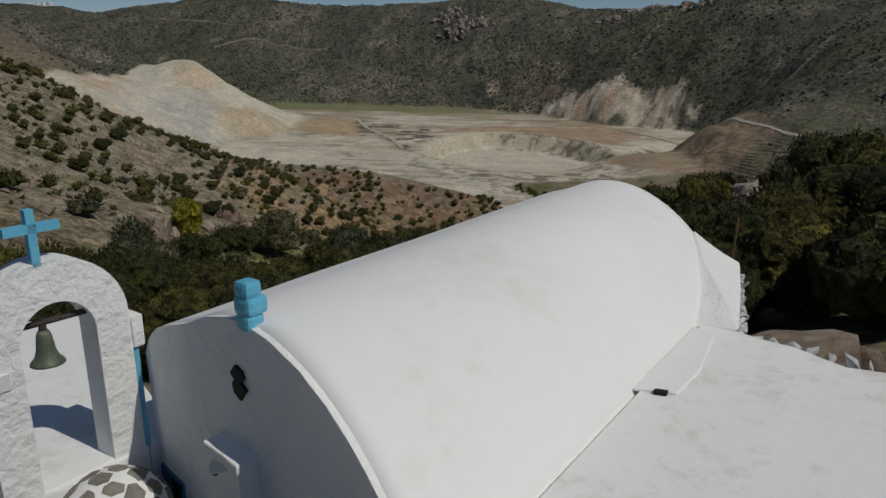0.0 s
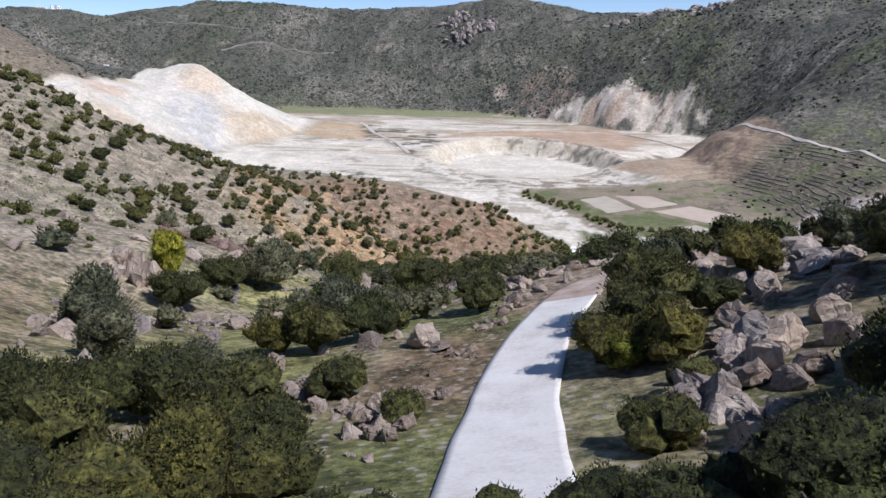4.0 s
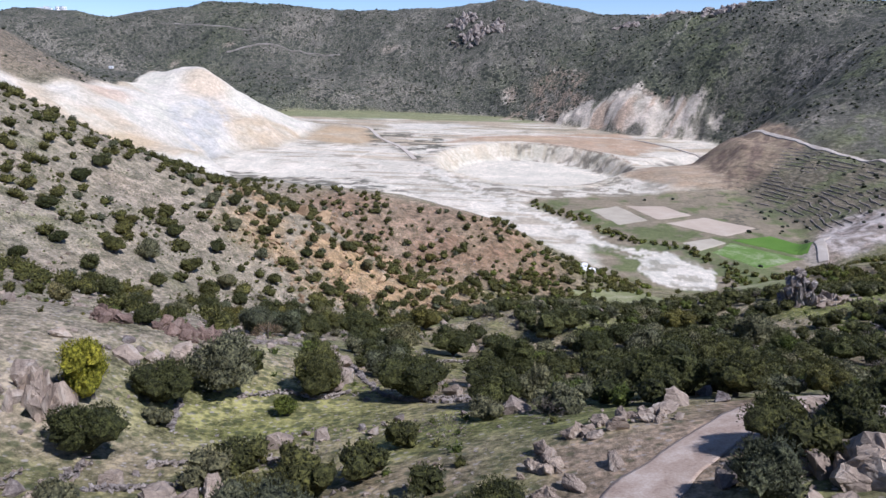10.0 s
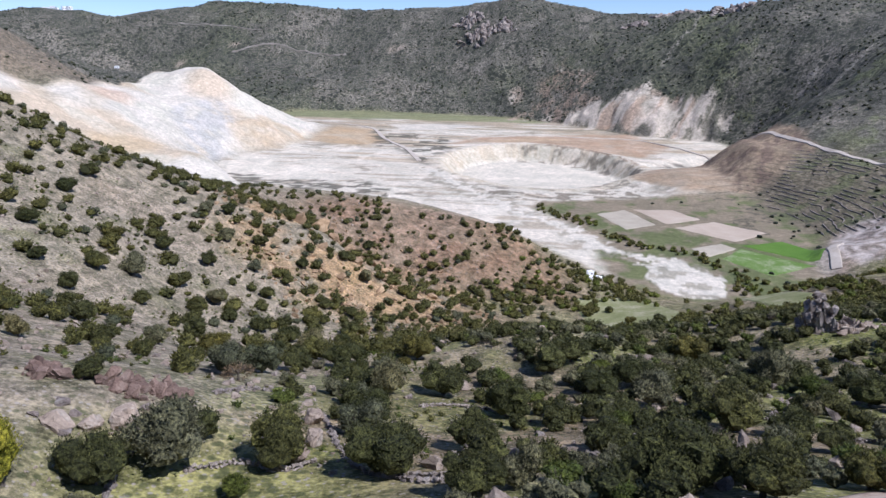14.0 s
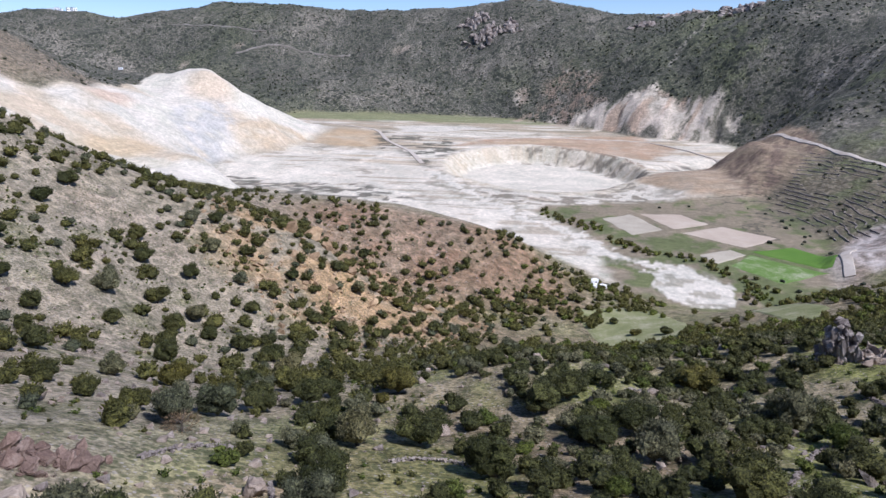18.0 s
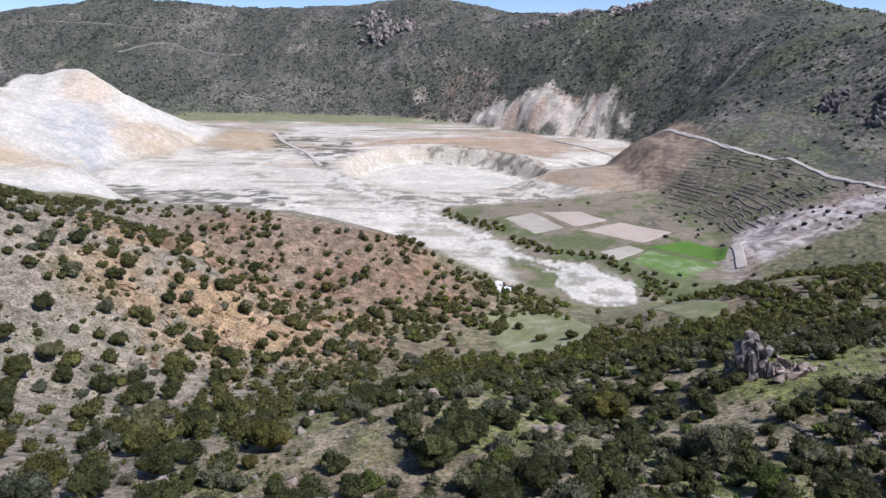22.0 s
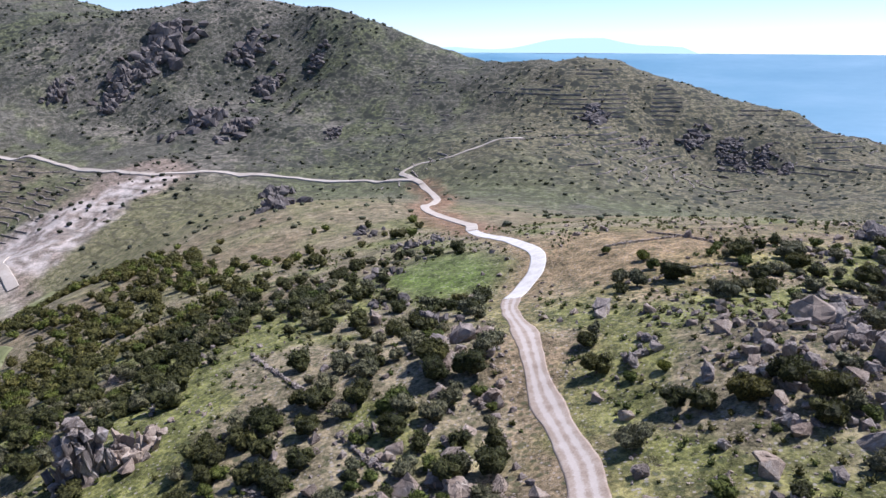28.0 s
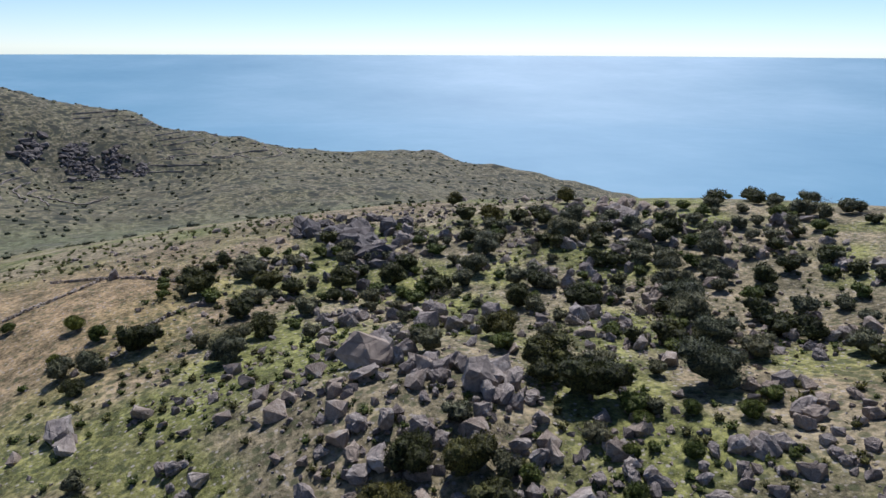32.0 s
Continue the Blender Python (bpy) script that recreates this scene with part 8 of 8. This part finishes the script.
# ---- flowering grass beside the chapel ----
def blades(x0, x1, y0, y1, count, seed):
    """Bent grass blades, three corners each."""
    r = np.random.default_rng(seed)
    bx, by = r.uniform(x0, x1, count), r.uniform(y0, y1, count)
    keep = fbm(bx, by, 1.6, 3, 111) > -0.12
    bx, by = bx[keep], by[keep]
    bz, a, h = ground_at(bx, by), r.uniform(0, 6.28, len(bx)), r.uniform(0.12, 0.34, len(bx))
    wx, wy = 0.018 * np.cos(a), 0.018 * np.sin(a)
    tip = np.stack([bx + h * 0.5 * np.sin(a), by - h * 0.5 * np.cos(a), bz + h], -1)
    v = np.stack([np.stack([bx - wx, by - wy, bz - 0.02], -1), np.stack([bx + wx, by + wy, bz - 0.02], -1), tip], 1)
    return v.reshape(-1, 3), np.arange(len(bx) * 3).reshape(-1, 3), tip


MEADOW = mottled("dry_meadow_grass", [(0.1, 0.1, 0.035), (0.19, 0.175, 0.07), (0.3, 0.26, 0.13)], (1.2, 0.2), 0.8, 0.1, 0.01)
PETAL = mottled("white_petal", [(0.62, 0.6, 0.5), (0.8, 0.79, 0.74)], (0.4, 0.05), 0.7, 0.1, 0.005)
v, f, tip = blades(-13.5, -6.0, 0.0, 8.5, 9000, 112)
tagged(new("meadow_grass", sheet("meadow_grass", v, f, MEADOW)), "olive green and straw-coloured spring grass beside the chapel", "grass", kind="stuff")
head = tip[::9]
r = np.random.default_rng(113)
size = r.uniform(0.02, 0.042, len(head))[:, None, None]
corner = np.array([(1, 0, 0), (0, 1, 0), (-1, 0, 0), (0, -1, 0), (0, 0, 0.6), (0, 0, -0.5)])
v = (head[:, None] + corner[None] * size).reshape(-1, 3)
f = np.array([(0, 1, 4), (1, 2, 4), (2, 3, 4), (3, 0, 4), (1, 0, 5), (2, 1, 5), (3, 2, 5), (0, 3, 5)])
f = (f[None] + 6 * np.arange(len(head))[:, None, None]).reshape(-1, 3)
tagged(new("meadow_flowers", sheet("meadow_flowers", v, f, PETAL)), "small white daisies in the grass beside the chapel", "flowers", kind="stuff")
for x, y, w, h in ((-10.4, 6.6, 0.8, 0.6), (-9.3, 7.0, 0.7, 0.5), (-9.8, 7.4, 0.5, 0.35), (-12.2, 3.9, 0.6, 0.4), (-10.6, 1.4, 0.7, 0.4)):
    boulder(x, y, w, h, GREY_ROCK, "weathered grey rock in the flowering grass")
